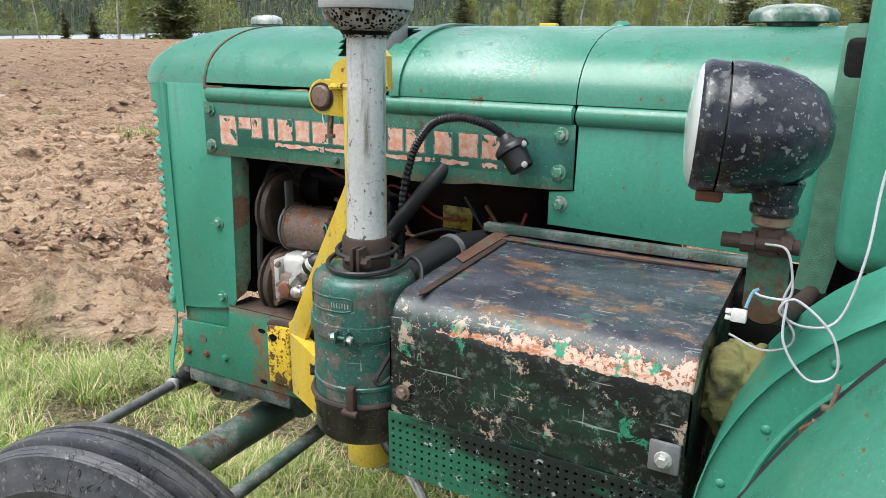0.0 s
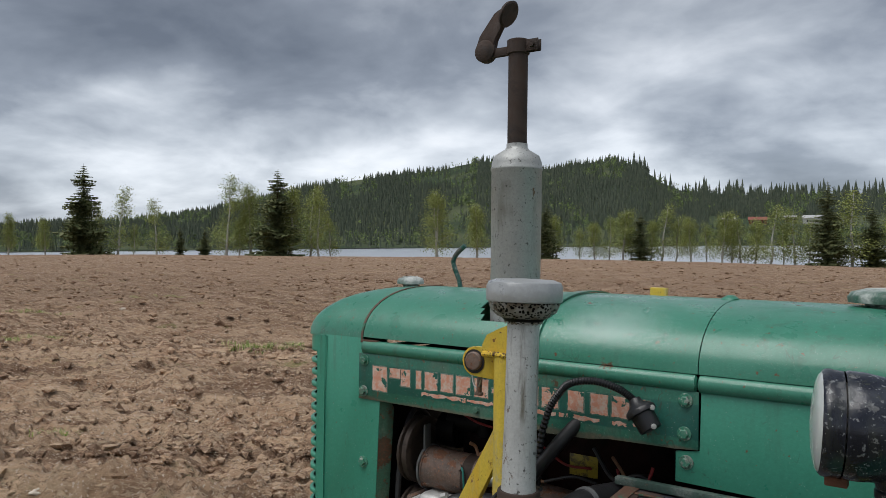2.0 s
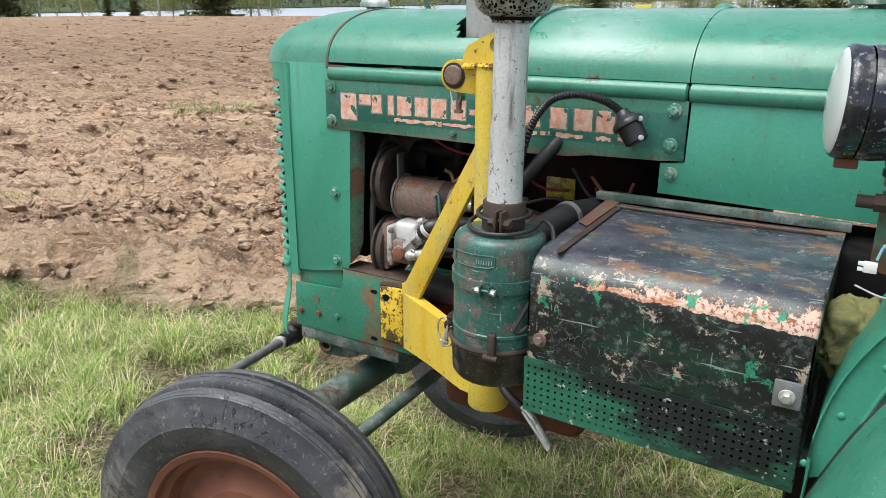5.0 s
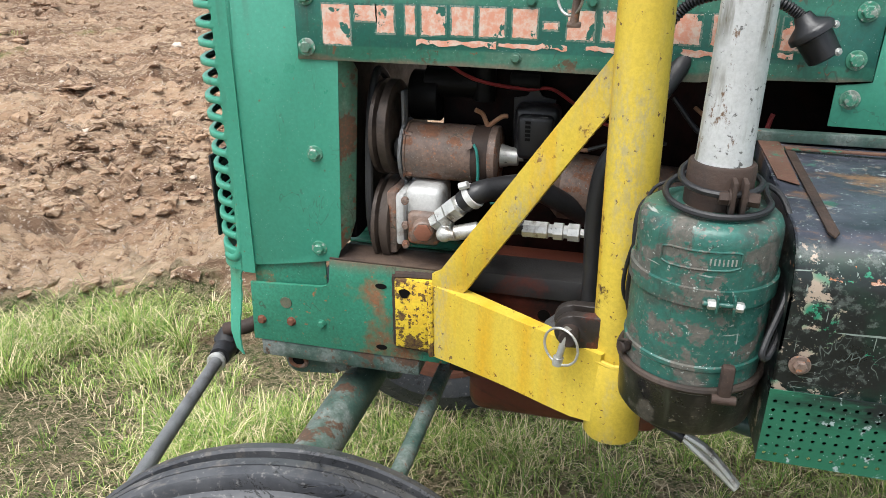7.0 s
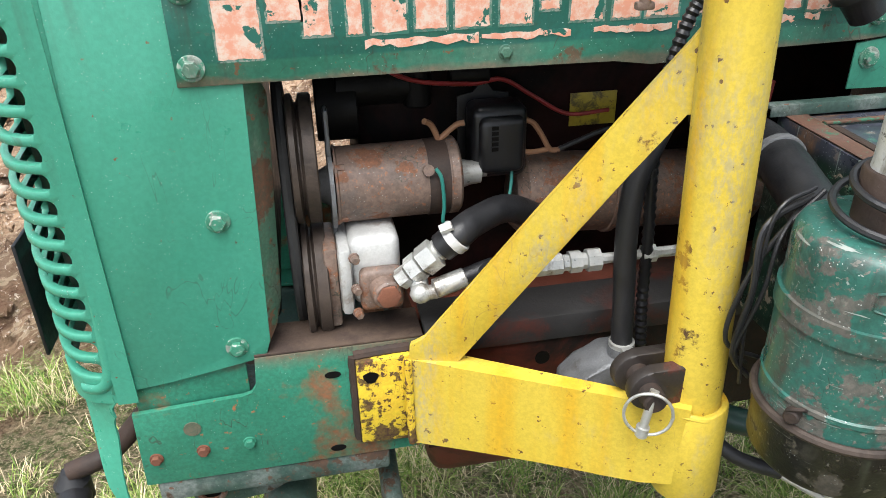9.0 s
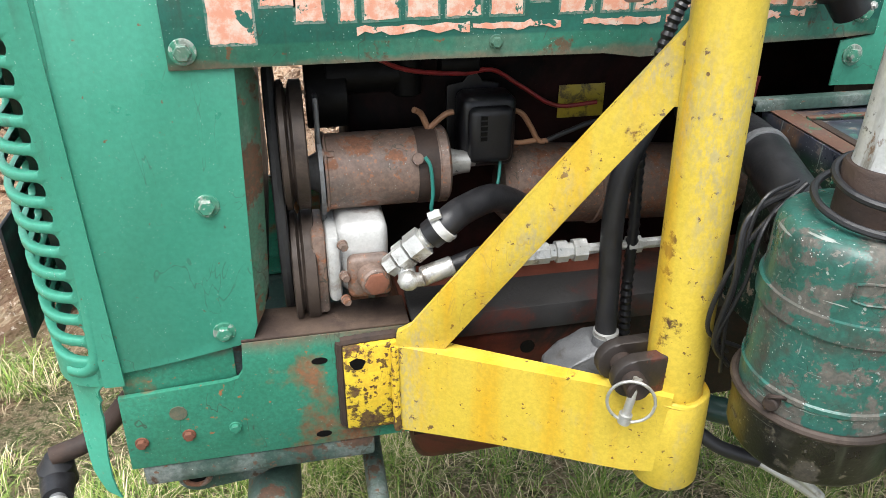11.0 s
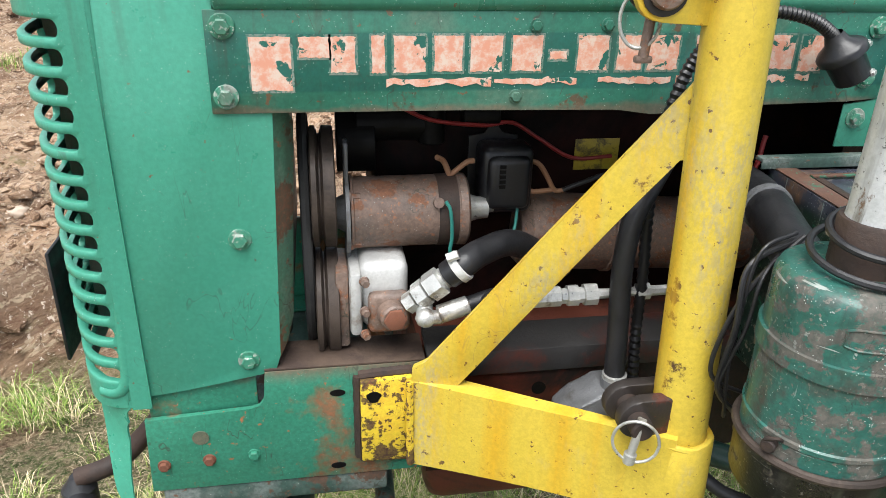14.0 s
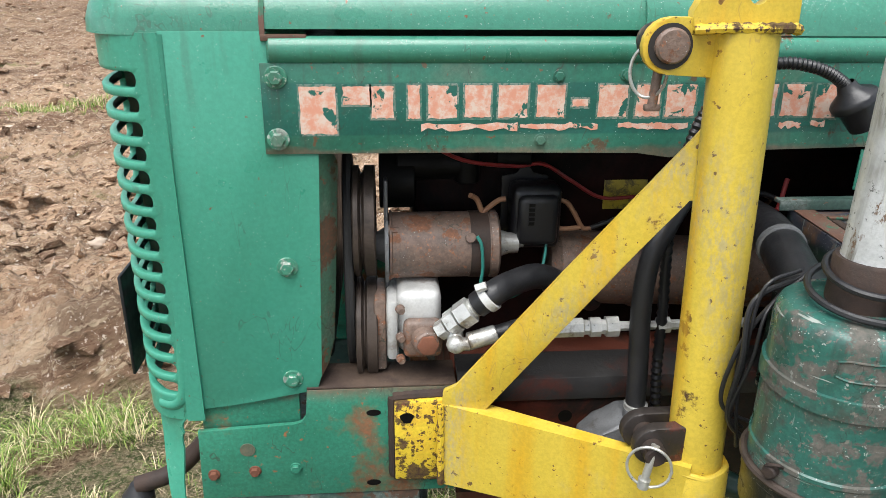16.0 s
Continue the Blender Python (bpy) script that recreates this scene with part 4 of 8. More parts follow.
    lathe(bm, e0 + V(0, 0.035, 0.03), V(0, -0.6, -0.75), [(0.011, 0), (0.0135, 0.012), (0.0135, 0.04)], 20)
    lathe(bm, e0 - V(0.016, 0, 0), (1, 0, 0), [(0.001, 0), (0.010, 0.004), (0.0145, 0.012), (0.0145, 0.02), (0.0105, 0.028), (0.0105, 0.038)], 24)
    e1, ed = e0 + V(0.018, 0.0, 0.004), V(0.95, 0.12, 0.22).normalized()
    lathe(bm, e1, ed, [(0.010, 0), (0.0145, 0.002), (0.0145, 0.046), (0.012, 0.048)], 16)
    part("elbow_fitting", bm, "zinc", pump)
    bm = B()
    tube(bm, [e1 + ed * 0.045, e1 + ed * 0.09, (-1.15, 1.262, 0.938), (-1.09, 1.25, 0.95)], 0.0125, 12)
    part("pressure_hose", bm, "hose", pump)
    bm = B()
    q, qd = V(-1.095, 1.252, 0.947), V(1, -0.05, 0.03).normalized()
    lathe(bm, q, qd, [(0.012, 0), (0.0155, 0.002), (0.0155, 0.045), (0.012, 0.047), (0.012, 0.055), (0.016, 0.056), (0.016, 0.072), (0.012, 0.073), (0.012, 0.08), (0.0165, 0.081), (0.0165, 0.10), (0.008, 0.102), (0.007, 0.16), (0.013, 0.161), (0.013, 0.18), (0.008, 0.181), (0.008, 0.3)], 8)
    part("pipe_coupling", bm, "zinc", pump)
    # voltage regulator
    bm = B()
    box(bm, -1.140, -1.056, 1.40, 1.46, 1.018, 1.128, 0.014, 3)
    box(bm, -1.132, -1.064, 1.385, 1.41, 1.030, 1.116, 0.012, 3)
    reg = part("voltage_regulator", bm, "plastic", tractor, "black voltage regulator box with raised writing bars")
    bm = B()
    slab(bm, [(-1.15, 1.462, 1.03), (-1.07, 1.462, 1.03), (-1.07, 1.462, 1.13), (-1.095, 1.462, 1.135), (-1.11, 1.462, 1.155), (-1.125, 1.462, 1.135), (-1.15, 1.462, 1.13)], (0, 0.004, 0))
    part("back_plate", bm, "plastic", reg)
    bm = B()
    for k in range(5):
        box(bm, -1.116, -1.106, 1.3835, 1.3855, 1.068 + 0.008 * k, 1.0735 + 0.008 * k, 0.0)
    part("writing_bar", bm, "shaded_iron", reg)
    for k in range(3):
        bolt((-1.071, 1.43, 1.052 + 0.026 * k), (1, -0.1, 0.05), 0.005, reg, "zinc", washer=1.4, h=0.01)
    # oil filter body and starter
    bm = B()
    lathe(bm, (-1.068, 1.465, 0.962), (1, 0, -0.06), [(0.0, 0), (0.05, 0.004), (0.066, 0.02), (0.066, 0.16), (0.07, 0.161), (0.07, 0.17), (0.064, 0.171), (0.064, 0.42)], 36)
    part("starter_motor", bm, "rusty", tractor, "grimy brown starter motor cylinder")
    bm = B()
    box(bm, -0.963, -0.885, 1.4845, 1.4865, 1.060, 1.114, 0.001)
    part("type_plate", bm, "tag", tractor, "small yellow enamel plate with unreadable writing")
    for pts, r, m in (
        ([(-1.29, 1.42, 1.205), (-1.22, 1.44, 1.165), (-1.13, 1.46, 1.148), (-1.08, 1.465, 1.15), (-1.03, 1.47, 1.12), (-0.97, 1.475, 1.085), (-0.90, 1.478, 1.085)], 0.0035, "wire_red"),
        ([(-1.065, 1.425, 1.10), (-1.045, 1.42, 1.095), (-1.03, 1.42, 1.075), (-1.015, 1.42, 1.05), (-1.0, 1.42, 1.048)], 0.0042, "wire_tan"),
        ([(-1.065, 1.425, 1.05), (-1.045, 1.42, 1.048), (-1.02, 1.42, 1.05)], 0.0042, "wire_tan"),
        ([(-1.005, 1.42, 1.047), (-0.97, 1.42, 1.06), (-0.92, 1.42, 1.075), (-0.86, 1.42, 1.07)], 0.004, "hose"),
        ([(-1.205, gy - 0.058, 1.065), (-1.198, gy - 0.062, 1.05), (-1.195, gy - 0.062, 1.01), (-1.197, gy - 0.06, 0.985), (-1.19, gy - 0.055, 0.975)], 0.0028, "wire_teal"),
        ([(-1.08, 1.40, 1.03), (-1.085, 1.39, 1.0), (-1.10, 1.37, 0.975), (-1.14, 1.345, 0.96), (-1.17, 1.34, 0.955)], 0.0025, "wire_teal"),
        ([(-1.19, gy, gz + 0.055), (-1.20, gy, gz + 0.078), (-1.212, gy - 0.01, gz + 0.088)], 0.0045, "wire_tan"),
        ([(-1.19, gy, gz + 0.055), (-1.165, gy, gz + 0.075), (-1.152, gy, gz + 0.078)], 0.0045, "wire_tan"),
        ([(-0.80, 1.40, 1.12), (-0.77, 1.37, 1.07), (-0.72, 1.35, 1.09), (-0.70, 1.36, 1.15)], 0.004, "wire_red"),
        ([(-0.82, 1.42, 1.14), (-0.78, 1.39, 1.11), (-0.76, 1.38, 1.06), (-0.70, 1.40, 1.10)], 0.004, "wire_tan"),
        ([(-0.86, 1.40, 1.16), (-0.80, 1.38, 1.10), (-0.74, 1.38, 1.12), (-0.68, 1.38, 1.10)], 0.005, "hose"),
    ):
        bm = B()
        tube(bm, pts, r, 8)
        part("wire", bm, m, eng)
    # housings over the generator, bay shade in their near-black colour
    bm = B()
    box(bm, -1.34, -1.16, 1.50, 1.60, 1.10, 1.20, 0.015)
    part("water_pump", bm, "shaded_iron", tractor)
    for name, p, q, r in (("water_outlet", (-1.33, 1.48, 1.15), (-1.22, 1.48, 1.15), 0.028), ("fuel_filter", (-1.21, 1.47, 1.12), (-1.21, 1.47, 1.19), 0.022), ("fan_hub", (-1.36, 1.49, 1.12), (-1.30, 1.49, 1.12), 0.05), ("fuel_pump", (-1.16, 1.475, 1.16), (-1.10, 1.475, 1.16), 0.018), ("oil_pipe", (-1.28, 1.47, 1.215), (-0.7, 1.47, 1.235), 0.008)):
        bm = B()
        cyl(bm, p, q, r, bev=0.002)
        part(name, bm, "shaded_iron", tractor)
    # battery, dark behind the rear of the opening
    bm = B()
    box(bm, -0.88, -0.66, 1.52, 1.68, 1.05, 1.25, 0.01)
    part("battery", bm, "plastic", tractor)


build_engine()


def build_exhaust():
    ax = (-1.088, 1.41)
    bm = B()
    lathe(bm, (*ax, 1.36), (0, 0, 1), [(0.064, 0.04), (0.0655, 0.478), (0.0675, 0.481), (0.0675, 0.486), (0.0655, 0.489), (0.065, 0.500), (0.058, 0.518), (0.031, 0.535), (0.0275, 0.541), (0.0275, 0.55)], 40)
    ex = part("silencer", bm, "muffler", tractor, "tall grey painted exhaust silencer with sooty outlet pipe")
    bm = B()
    lathe(bm, (*ax, 1.88), (0, 0, 1), [(0.0255, 0), (0.0255, 0.297), (0.022, 0.297), (0.022, 0.2)], 28, False)
    pipe = part("outlet_pipe", bm, "sooty", ex)
    bm = B()
    lathe(bm, (*ax, 2.142), (0, 0, 1), [(0.0265, 0), (0.0295, 0.002), (0.0295, 0.036), (0.0265, 0.038), (0.023, 0.038), (0.022, 0.03)], 28, False)
    box(bm, ax[0] + 0.024, ax[0] + 0.062, ax[1] - 0.010, ax[1] - 0.006, 2.146, 2.176, 0.001)
    box(bm, ax[0] + 0.024, ax[0] + 0.062, ax[1] + 0.006, ax[1] + 0.010, 2.146, 2.176, 0.001)
    cyl(bm, (ax[0] + 0.046, ax[1] - 0.016, 2.161), (ax[0] + 0.046, ax[1] + 0.016, 2.161), 0.007, seg=6)
    box(bm, ax[0] - 0.085, ax[0] - 0.022, ax[1] - 0.006, ax[1] + 0.006, 2.144, 2.168, 0.003)
    part("clamp", bm, "sooty", ex)
    # counterweight, arm and disc of the open cap
    bm = B()
    lathe(bm, V(ax[0] - 0.098, ax[1] - 0.014, 2.164), V(0, 1, 0), [(0.001, 0), (0.026, 0.001), (0.030, 0.004), (0.030, 0.024), (0.026, 0.028), (0.001, 0.028)], 28)
    slab(bm, [(ax[0] - 0.127, ax[1] - 0.010, 2.173), (ax[0] - 0.115, ax[1] - 0.010, 2.206), (ax[0] - 0.070, ax[1] - 0.010, 2.260), (ax[0] - 0.050, ax[1] - 0.010, 2.270), (ax[0] - 0.032, ax[1] - 0.010, 2.253), (ax[0] - 0.042, ax[1] - 0.010, 2.233), (ax[0] - 0.070, ax[1] - 0.010, 2.193), (ax[0] - 0.072, ax[1] - 0.010, 2.158)], (0, 0.020, 0), 0.004)
    lathe(bm, V(ax[0] - 0.034, ax[1], 2.256), V(-0.86, 0, 0.50), [(0.001, -0.010), (0.032, -0.010), (0.036, -0.006), (0.033, 0.002), (0.018, 0.010), (0.001, 0.012)], 28)
    part("rain_flap", bm, "sooty", ex, "hinged rain cap standing open")


def build_air_cleaner():
    c = V(-0.824, 0.956, 0)
    bm = B()
    lathe(bm, c + V(0, 0, 0.965), (0, 0, 1), [(0.0865, -0.052), (0.0865, -0.030), (0.0885, -0.028), (0.0885, -0.023), (0.0865, -0.021), (0.0865, 0.136), (0.0855, 0.145), (0.082, 0.153), (0.074, 0.158), (0.05, 0.161), (0.04, 0.162)], 48)
    can = part("air_cleaner", bm, "can", tractor, "round green oil-bath air cleaner canister, chipped and grimy")
    bm = B()
    lathe(bm, c + V(0, 0, 0.835), (0, 0, 1), [(0.05, 0), (0.082, 0.003), (0.088, 0.012), (0.089, 0.05), (0.0905, 0.055), (0.0905, 0.066), (0.0905, 0.076), (0.087, 0.078)], 48)
    part("oil_bowl", bm, M["can_low"], can, "oil-blackened lower bowl")
    bm = B()
    lathe(bm, c + V(0, 0, 1.025), (0, 0, 1), [(0.0875, 0), (0.0905, 0.0005), (0.0905, 0.0235), (0.0875, 0.024)], 48)
    band = part("strap", bm, "can", can)
    bm = B()
    rim = []
    for k in range(41):
        a = 2 * math.pi * k / 40
        turn = radians(-100 + 31 * max(-1, min(1, 1.25 * math.cos(a))))
        rim.append(c + V(0.0868 * math.cos(turn), 0.0868 * math.sin(turn), 1.0855 + 0.0115 * max(-1, min(1, 1.25 * math.sin(a))) + 0.004 * math.cos(turn)))
    tube(bm, rim, 0.0013, 6, 2)
    plate = part("maker_plate", bm, "can", can, "embossed oval plate, its writing worn away")
    bm = B()
    for k in range(7):
        turn = radians(-92 + 3.2 * k)
        p, d = c + V(0.0866 * math.cos(turn), 0.0866 * math.sin(turn), 1.0845), V(math.cos(turn), math.sin(turn), 0)
        cyl(bm, p - V(0, 0, 0.004), p + V(0, 0, 0.004), 0.0011, seg=5)
    part("writing_bar", bm, "zinc", plate)
    for s in (-1, 1):
        bolt((-0.804 + s * 0.0115, 0.863, 1.034), (s, -0.1, 0), 0.0062, band, "zinc", washer=0, h=0.009)
    bm = B()
    for s in (-1, 1):
        box(bm, -0.804 + s * 0.0095 - 0.0015, -0.804 + s * 0.0095 + 0.0015, 0.856, 0.882, 1.024, 1.045, 0.001)
    cyl(bm, (-0.830, 0.863, 1.034), (-0.782, 0.863, 1.034), 0.0032)
    part("strap_ear", bm, "can", band)
    bm = B()
    tube(bm, [c + V(0.0905 * math.cos(a), 0.0905 * math.sin(a), 0.911) for a in (2 * math.pi * k / 16 for k in range(17))], 0.0052, 8, 4)
    ring = part("bowl_clamp", bm, "pulley", can)
    bm = B()
    box(bm, -0.796, -0.780, 0.855, 0.868, 0.90, 0.955, 0.004)
    cyl(bm, (-0.802, 0.858, 0.908), (-0.774, 0.858, 0.908), 0.006)
    part("latch", bm, "sooty", ring)
    bm = B()
    cyl(bm, (-0.906, 0.925, 0.930), (-0.916, 0.917, 0.930), 0.0085, seg=12, bev=0.002)
    tube(bm, [(-0.900, 0.915, 0.938), (-0.909, 0.912, 0.944), (-0.917, 0.921, 0.938), (-0.913, 0.928, 0.924)], 0.0022, 8)
    part("clamp_screw", bm, "sooty", ring)
    # neck, silver pipe and pre-cleaner
    p0, p1 = V(-0.820, 0.9586, 1.122), V(-0.8164, 0.9653, 1.50)
    d = (p1 - p0).normalized()
    bm = B()
    lathe(bm, p0, d, [(0.044, 0), (0.040, 0.004), (0.040, 0.055), (0.038, 0.058)], 32)
    box(bm, -0.812, -0.806, 0.900, 0.925, 1.128, 1.172, 0.002)
    box(bm, -0.800, -0.794, 0.900, 0.925, 1.128, 1.172, 0.002)
    neck = part("neck", bm, "sooty", can)
    bolt((-0.794, 0.910, 1.15), (1, -0.2, 0), 0.0085, neck, "sooty", washer=1.2, h=0.013)
    bolt((-0.812, 0.910, 1.15), (-1, -0.1, 0), 0.0085, neck, "sooty", washer=1.2, h=0.011)
    bm = B()
    lathe(bm, p0 + d * 0.056, d, [(0.0335, 0), (0.0325, 0.01), (0.031, 0.14), (0.0305, 0.335)], 32)
    part("intake_pipe", bm, "pipe", can, "silver painted intake pipe with rusty runs")
    bm = B()
    top = p0 + d * 0.380
    lathe(bm, top, d, [(0.036, -0.01), (0.037, 0.0), (0.050, 0.004), (0.062, 0.014), (0.067, 0.026), (0.068, 0.032)], 40, False)
    part("mesh_bowl", bm, M["mesh"], can, "rusty perforated bowl of the pre-cleaner")
    # added dark liner that stands for the shade inside the bowl
    bm = B()
    lathe(bm, top, d, [(0.034, -0.008), (0.045, 0.006), (0.056, 0.018), (0.058, 0.030)], 32, False)
    part("bowl_core", bm, "shaded_iron", can)
    bm = B()
    lathe(bm, top + d * 0.032, d, [(0.067, 0), (0.0715, 0.001), (0.0725, 0.006), (0.0725, 0.028), (0.069, 0.037), (0.055, 0.042), (0.001, 0.044)], 40, False)
    part("cap", bm, M["galv"], can, "flat silver cap of the pre-cleaner")
    bm = B()
    tube(bm, [(-0.745, 1.45, 1.075), (-0.757, 1.31, 1.090), (-0.785, 1.20, 1.098), (-0.803, 1.12, 1.088), (-0.818, 1.03, 1.070)], 0.031, 20)
    hose = part("air_hose", bm, "hose", can, "thick black air hose to the engine")
    bm = B()
    lathe(bm, (-0.785, 1.202, 1.098), (-0.2, -1.0, -0.05), [(0.032, 0), (0.034, 0.001), (0.034, 0.012), (0.032, 0.013)], 28)
    part("hose_clamp", bm, "grey_iron", hose)
    # loose cable wound round the neck
    bm = B()
    coil = []
    for k in range(25):
        a = -11.75 + k * 0.5
        f = k / 24
        r = 0.046 + 0.016 * sstep(0.35, 0.75, f)
        coil.append(c + V(r * math.cos(a) + 0.004, r * math.sin(a) * 1.02, 1.172 - 0.042 * f + 0.006 * math.sin(a + 0.6)))
    tube(bm, coil + [c + V(0.066, 0.045, 1.140), c + V(0.088, 0.040, 1.125), c + V(0.102, 0.005, 1.085), c + V(0.096, -0.038, 1.035), c + V(0.078, -0.068, 0.985), c + V(0.073, -0.078, 0.966), c + V(0.082, -0.070, 0.961), c + V(0.098, -0.035, 0.985), c + V(0.106, 0.0, 1.03), c + V(0.100, 0.04, 1.09)], 0.0042, 8, 6)
    part("cable", bm, "hose", can, "black cable wound round the neck")
    rnd = random.Random(8)
    for k in range(4):
        g = lambda q: rnd.uniform(-q, q)
        bm = B()
        tube(bm, [c + V(-0.02 + g(0.02), 0.085 + g(0.01), 1.12 + g(0.02)), c + V(-0.072 + g(0.010), 0.078 + g(0.012), 1.09 + g(0.02)), c + V(-0.082 + g(0.008), 0.075 + g(0.012), 1.01 + g(0.02)), c + V(-0.082 + g(0.010), 0.085 + g(0.012), 0.93 + g(0.02)), c + V(-0.04 + g(0.02), 0.10, 0.88 + g(0.02))], rnd.choice((0.0025, 0.003, 0.0038)), 8)
        part("cable", bm, "hose", can)


def build_bracket():
    foot, up = V(-0.9149, 1.0982, 0.80), V(-0.020, 0.030, 1.0).normalized()
    bm = B()
    lathe(bm, foot, up, [(0.0385, -0.005), (0.0385, 0.606), (0.036, 0.609), (0.02, 0.6095)], 48)
    post = part("post", bm, "yellow", tractor, "yellow painted steel tube post of the loader bracket")
    bm = B()
    lathe(bm, foot + V(0.001, -0.004, 0.012), -up, [(0.036, 0.001), (0.0445, 0.0), (0.0455, 0.002), (0.0455, 0.140), (0.043, 0.144), (0.02, 0.1445)], 48)
    part("sleeve", bm, "yellow", post, "wider yellow tube welded round the foot of the post")
    bm = B()
    slab(bm, [(-1.342, YS - 0.022, 0.806), (-1.262, YS - 0.022, 0.810), (-1.262, YS - 0.022, 0.652), (-1.342, YS - 0.022, 0.656)], (0, 0.018, 0), 0.002)
    part("foot_plate", bm, "yellow_chipped", post)
    bm = B()
    a, b = V(-1.267, YS - 0.027, 0), V(-0.9385, 1.0560, 0)
    n = V(-(b - a).y, (b - a).x, 0).normalized() * 0.035
    rows = []
    for k in range(9):
        f = k / 8
        p, m = a.lerp(b, f), n * (1 - 0.5 * f)
        z0, z1 = 0.648 + 0.040 * f + 0.006 * math.sin(math.pi * f) + 0.012 * max(0, f - 0.85) / 0.15, 0.806 + 0.022 * f
        rows.append([p + V(0, 0, z0), p + V(0, 0, z1), p + m + V(0, 0, z1), p + m + V(0, 0, z0)])
    vs = grid(bm, rows, True)
    bm.faces.new(vs[0]); bm.faces.new(vs[-1])
    es = [e for e in bm.edges if e.calc_face_angle(0) > 0.6]
    bmesh.ops.bevel(bm, geom=es, offset=0.003, segments=2, affect="EDGES", profile=0.5)
    part("arm", bm, "yellow", post)
    bm = B()
    off = V(0.34, 0.94, 0) * 0.011
    slab(bm, [(-1.266, YS - 0.028, 0.800), (-1.264, YS - 0.030, 0.832), (-1.244, YS - 0.038, 0.845), (-1.100, 1.200, 1.063), (-0.965, 1.136, 1.269), (-0.946, 1.128, 1.300), (-0.944, 1.126, 1.192), (-0.960, 1.131, 1.192), (-1.010, 1.1555, 1.112), (-1.196, YS - 0.054, 0.812), (-1.215, YS - 0.047, 0.797)], off, 0.001)
    part("brace", bm, "yellow", post, "yellow diagonal flat bar with chipped paint")
    # flat ear on top of the post, with a hole through it
    bm = B()
    c = V(-0.922, 0, 1.448)
    ear = [(-0.994, 1.404), (-0.996, 1.425), (-0.985, 1.447), (-0.955, 1.462), (-0.925, 1.474), (-0.885, 1.476), (-0.872, 1.462), (-0.870, 1.404)]
    hole = [(c.x + 0.013 * math.cos(2 * math.pi * k / 16), c.z + 0.016 * math.sin(2 * math.pi * k / 16)) for k in range(16)]
    for y in (1.106, 1.124):
        f0 = [bm.verts.new((x, y, z)) for x, z in ear]
        f1 = [bm.verts.new((x, y, z)) for x, z in hole]
        es = [bm.edges.new((v[k], v[(k + 1) % len(v)])) for v in (f0, f1) for k in range(len(v))]
        bmesh.ops.triangle_fill(bm, edges=es, use_beauty=True)
    bm.verts.ensure_lookup_table()
    m = len(ear) + len(hole)
    for lo, cnt in ((0, len(ear)), (len(ear), len(hole))):
        for k in range(cnt):
            q, r = lo + k, lo + (k + 1) % cnt
            bm.faces.new((bm.verts[q], bm.verts[r], bm.verts[m + r], bm.verts[m + q]))
    part("ear", bm, "yellow", post, "flat yellow ear with a bolt hole on top of the post")
    # weld bead between ear and post
    bm = B()
    tube(bm, [(-0.993, 1.104, 1.405), (-0.96, 1.092, 1.408), (-0.922, 1.080, 1.409), (-0.885, 1.090, 1.408), (-0.870, 1.104, 1.405)], 0.0055, 8, 6, 0.0015, 2)
    part("weld_bead", bm, "yellow_chipped", post)
    # two side lugs with their pin
    for y in (1.110, 1.142):
        bm = B()
        rr = 0.0325 if y < 1.12 else 0.026
        pts = [(-1.018 + rr * math.cos(math.pi / 2 + math.pi * k / 10), y, 1.386 + rr * math.sin(math.pi / 2 + math.pi * k / 10)) for k in range(11)]
        slab(bm, [(-0.940, y, 1.418)] + pts + [(-0.940, y, 1.348)], (0, 0.012, 0), 0.0015)
        part("lug", bm, "yellow" if y < 1.12 else M["lug"], post)
    bm = B()
    lathe(bm, (-1.018, 1.1095, 1.386), (0, -1, 0), [(0.020, 0), (0.0265, 0.0006), (0.0265, 0.0016), (0.020, 0.002)], 28)
    part("washer", bm, M["lug"], post)
    bm = B()
    lathe(bm, (-1.017, 1.099, 1.387), (0, 1, 0), [(0, 0), (0.018, 0.001), (0.0205, 0.004), (0.0205, 0.075)], 28)
    pin = part("pin", bm, "rusty", post)
    ring_at(pin, (-1.030, 1.138, 1.353), 0.019, 0.031)
    bm = B()
    cyl(bm, (-1.018, 1.136, 1.368), (-1.022, 1.136, 1.312), 0.006)
    box(bm, -1.032, -1.012, 1.131, 1.141, 1.306, 1.314, 0.002)
    part("spring_pin", bm, "rusty", pin)
    # lower lugs: two thick ears with a pin through them
    for y, x, z in ((1.074, -0.986, 0.852), (1.114, -0.990, 0.850)):
        bm = B()
        pts = [(x + 0.029 * math.cos(math.pi / 2 + math.pi * k / 10), y, z + 0.029 * math.sin(math.pi / 2 + math.pi * k / 10)) for k in range(11)]
        slab(bm, [(-0.936, y, z + 0.031)] + pts + [(-0.940, y, z - 0.025)], (0, 0.018, 0), 0.003)
        part("lower_lug", bm, M["lug"], post, "thick dark lug with worn paint")
    bm = B()
    cyl(bm, (-0.991, 1.050, 0.852), (-0.987, 1.130, 0.851), 0.0155, seg=24, bev=0.003)
    low = part("lower_pin", bm, "sooty", post)
    ring_at(low, (-1.000, 1.050, 0.838), 0.027, 0.032)
    bm = B()
    cyl(bm, (-0.992, 1.057, 0.868), (-1.003, 1.053, 0.815), 0.006, 0.0055)
    cyl(bm, (-1.003, 1.053, 0.817), (-1.0045, 1.053, 0.803), 0.0085, 0.008)
    part("linch_pin", bm, "zinc", low)
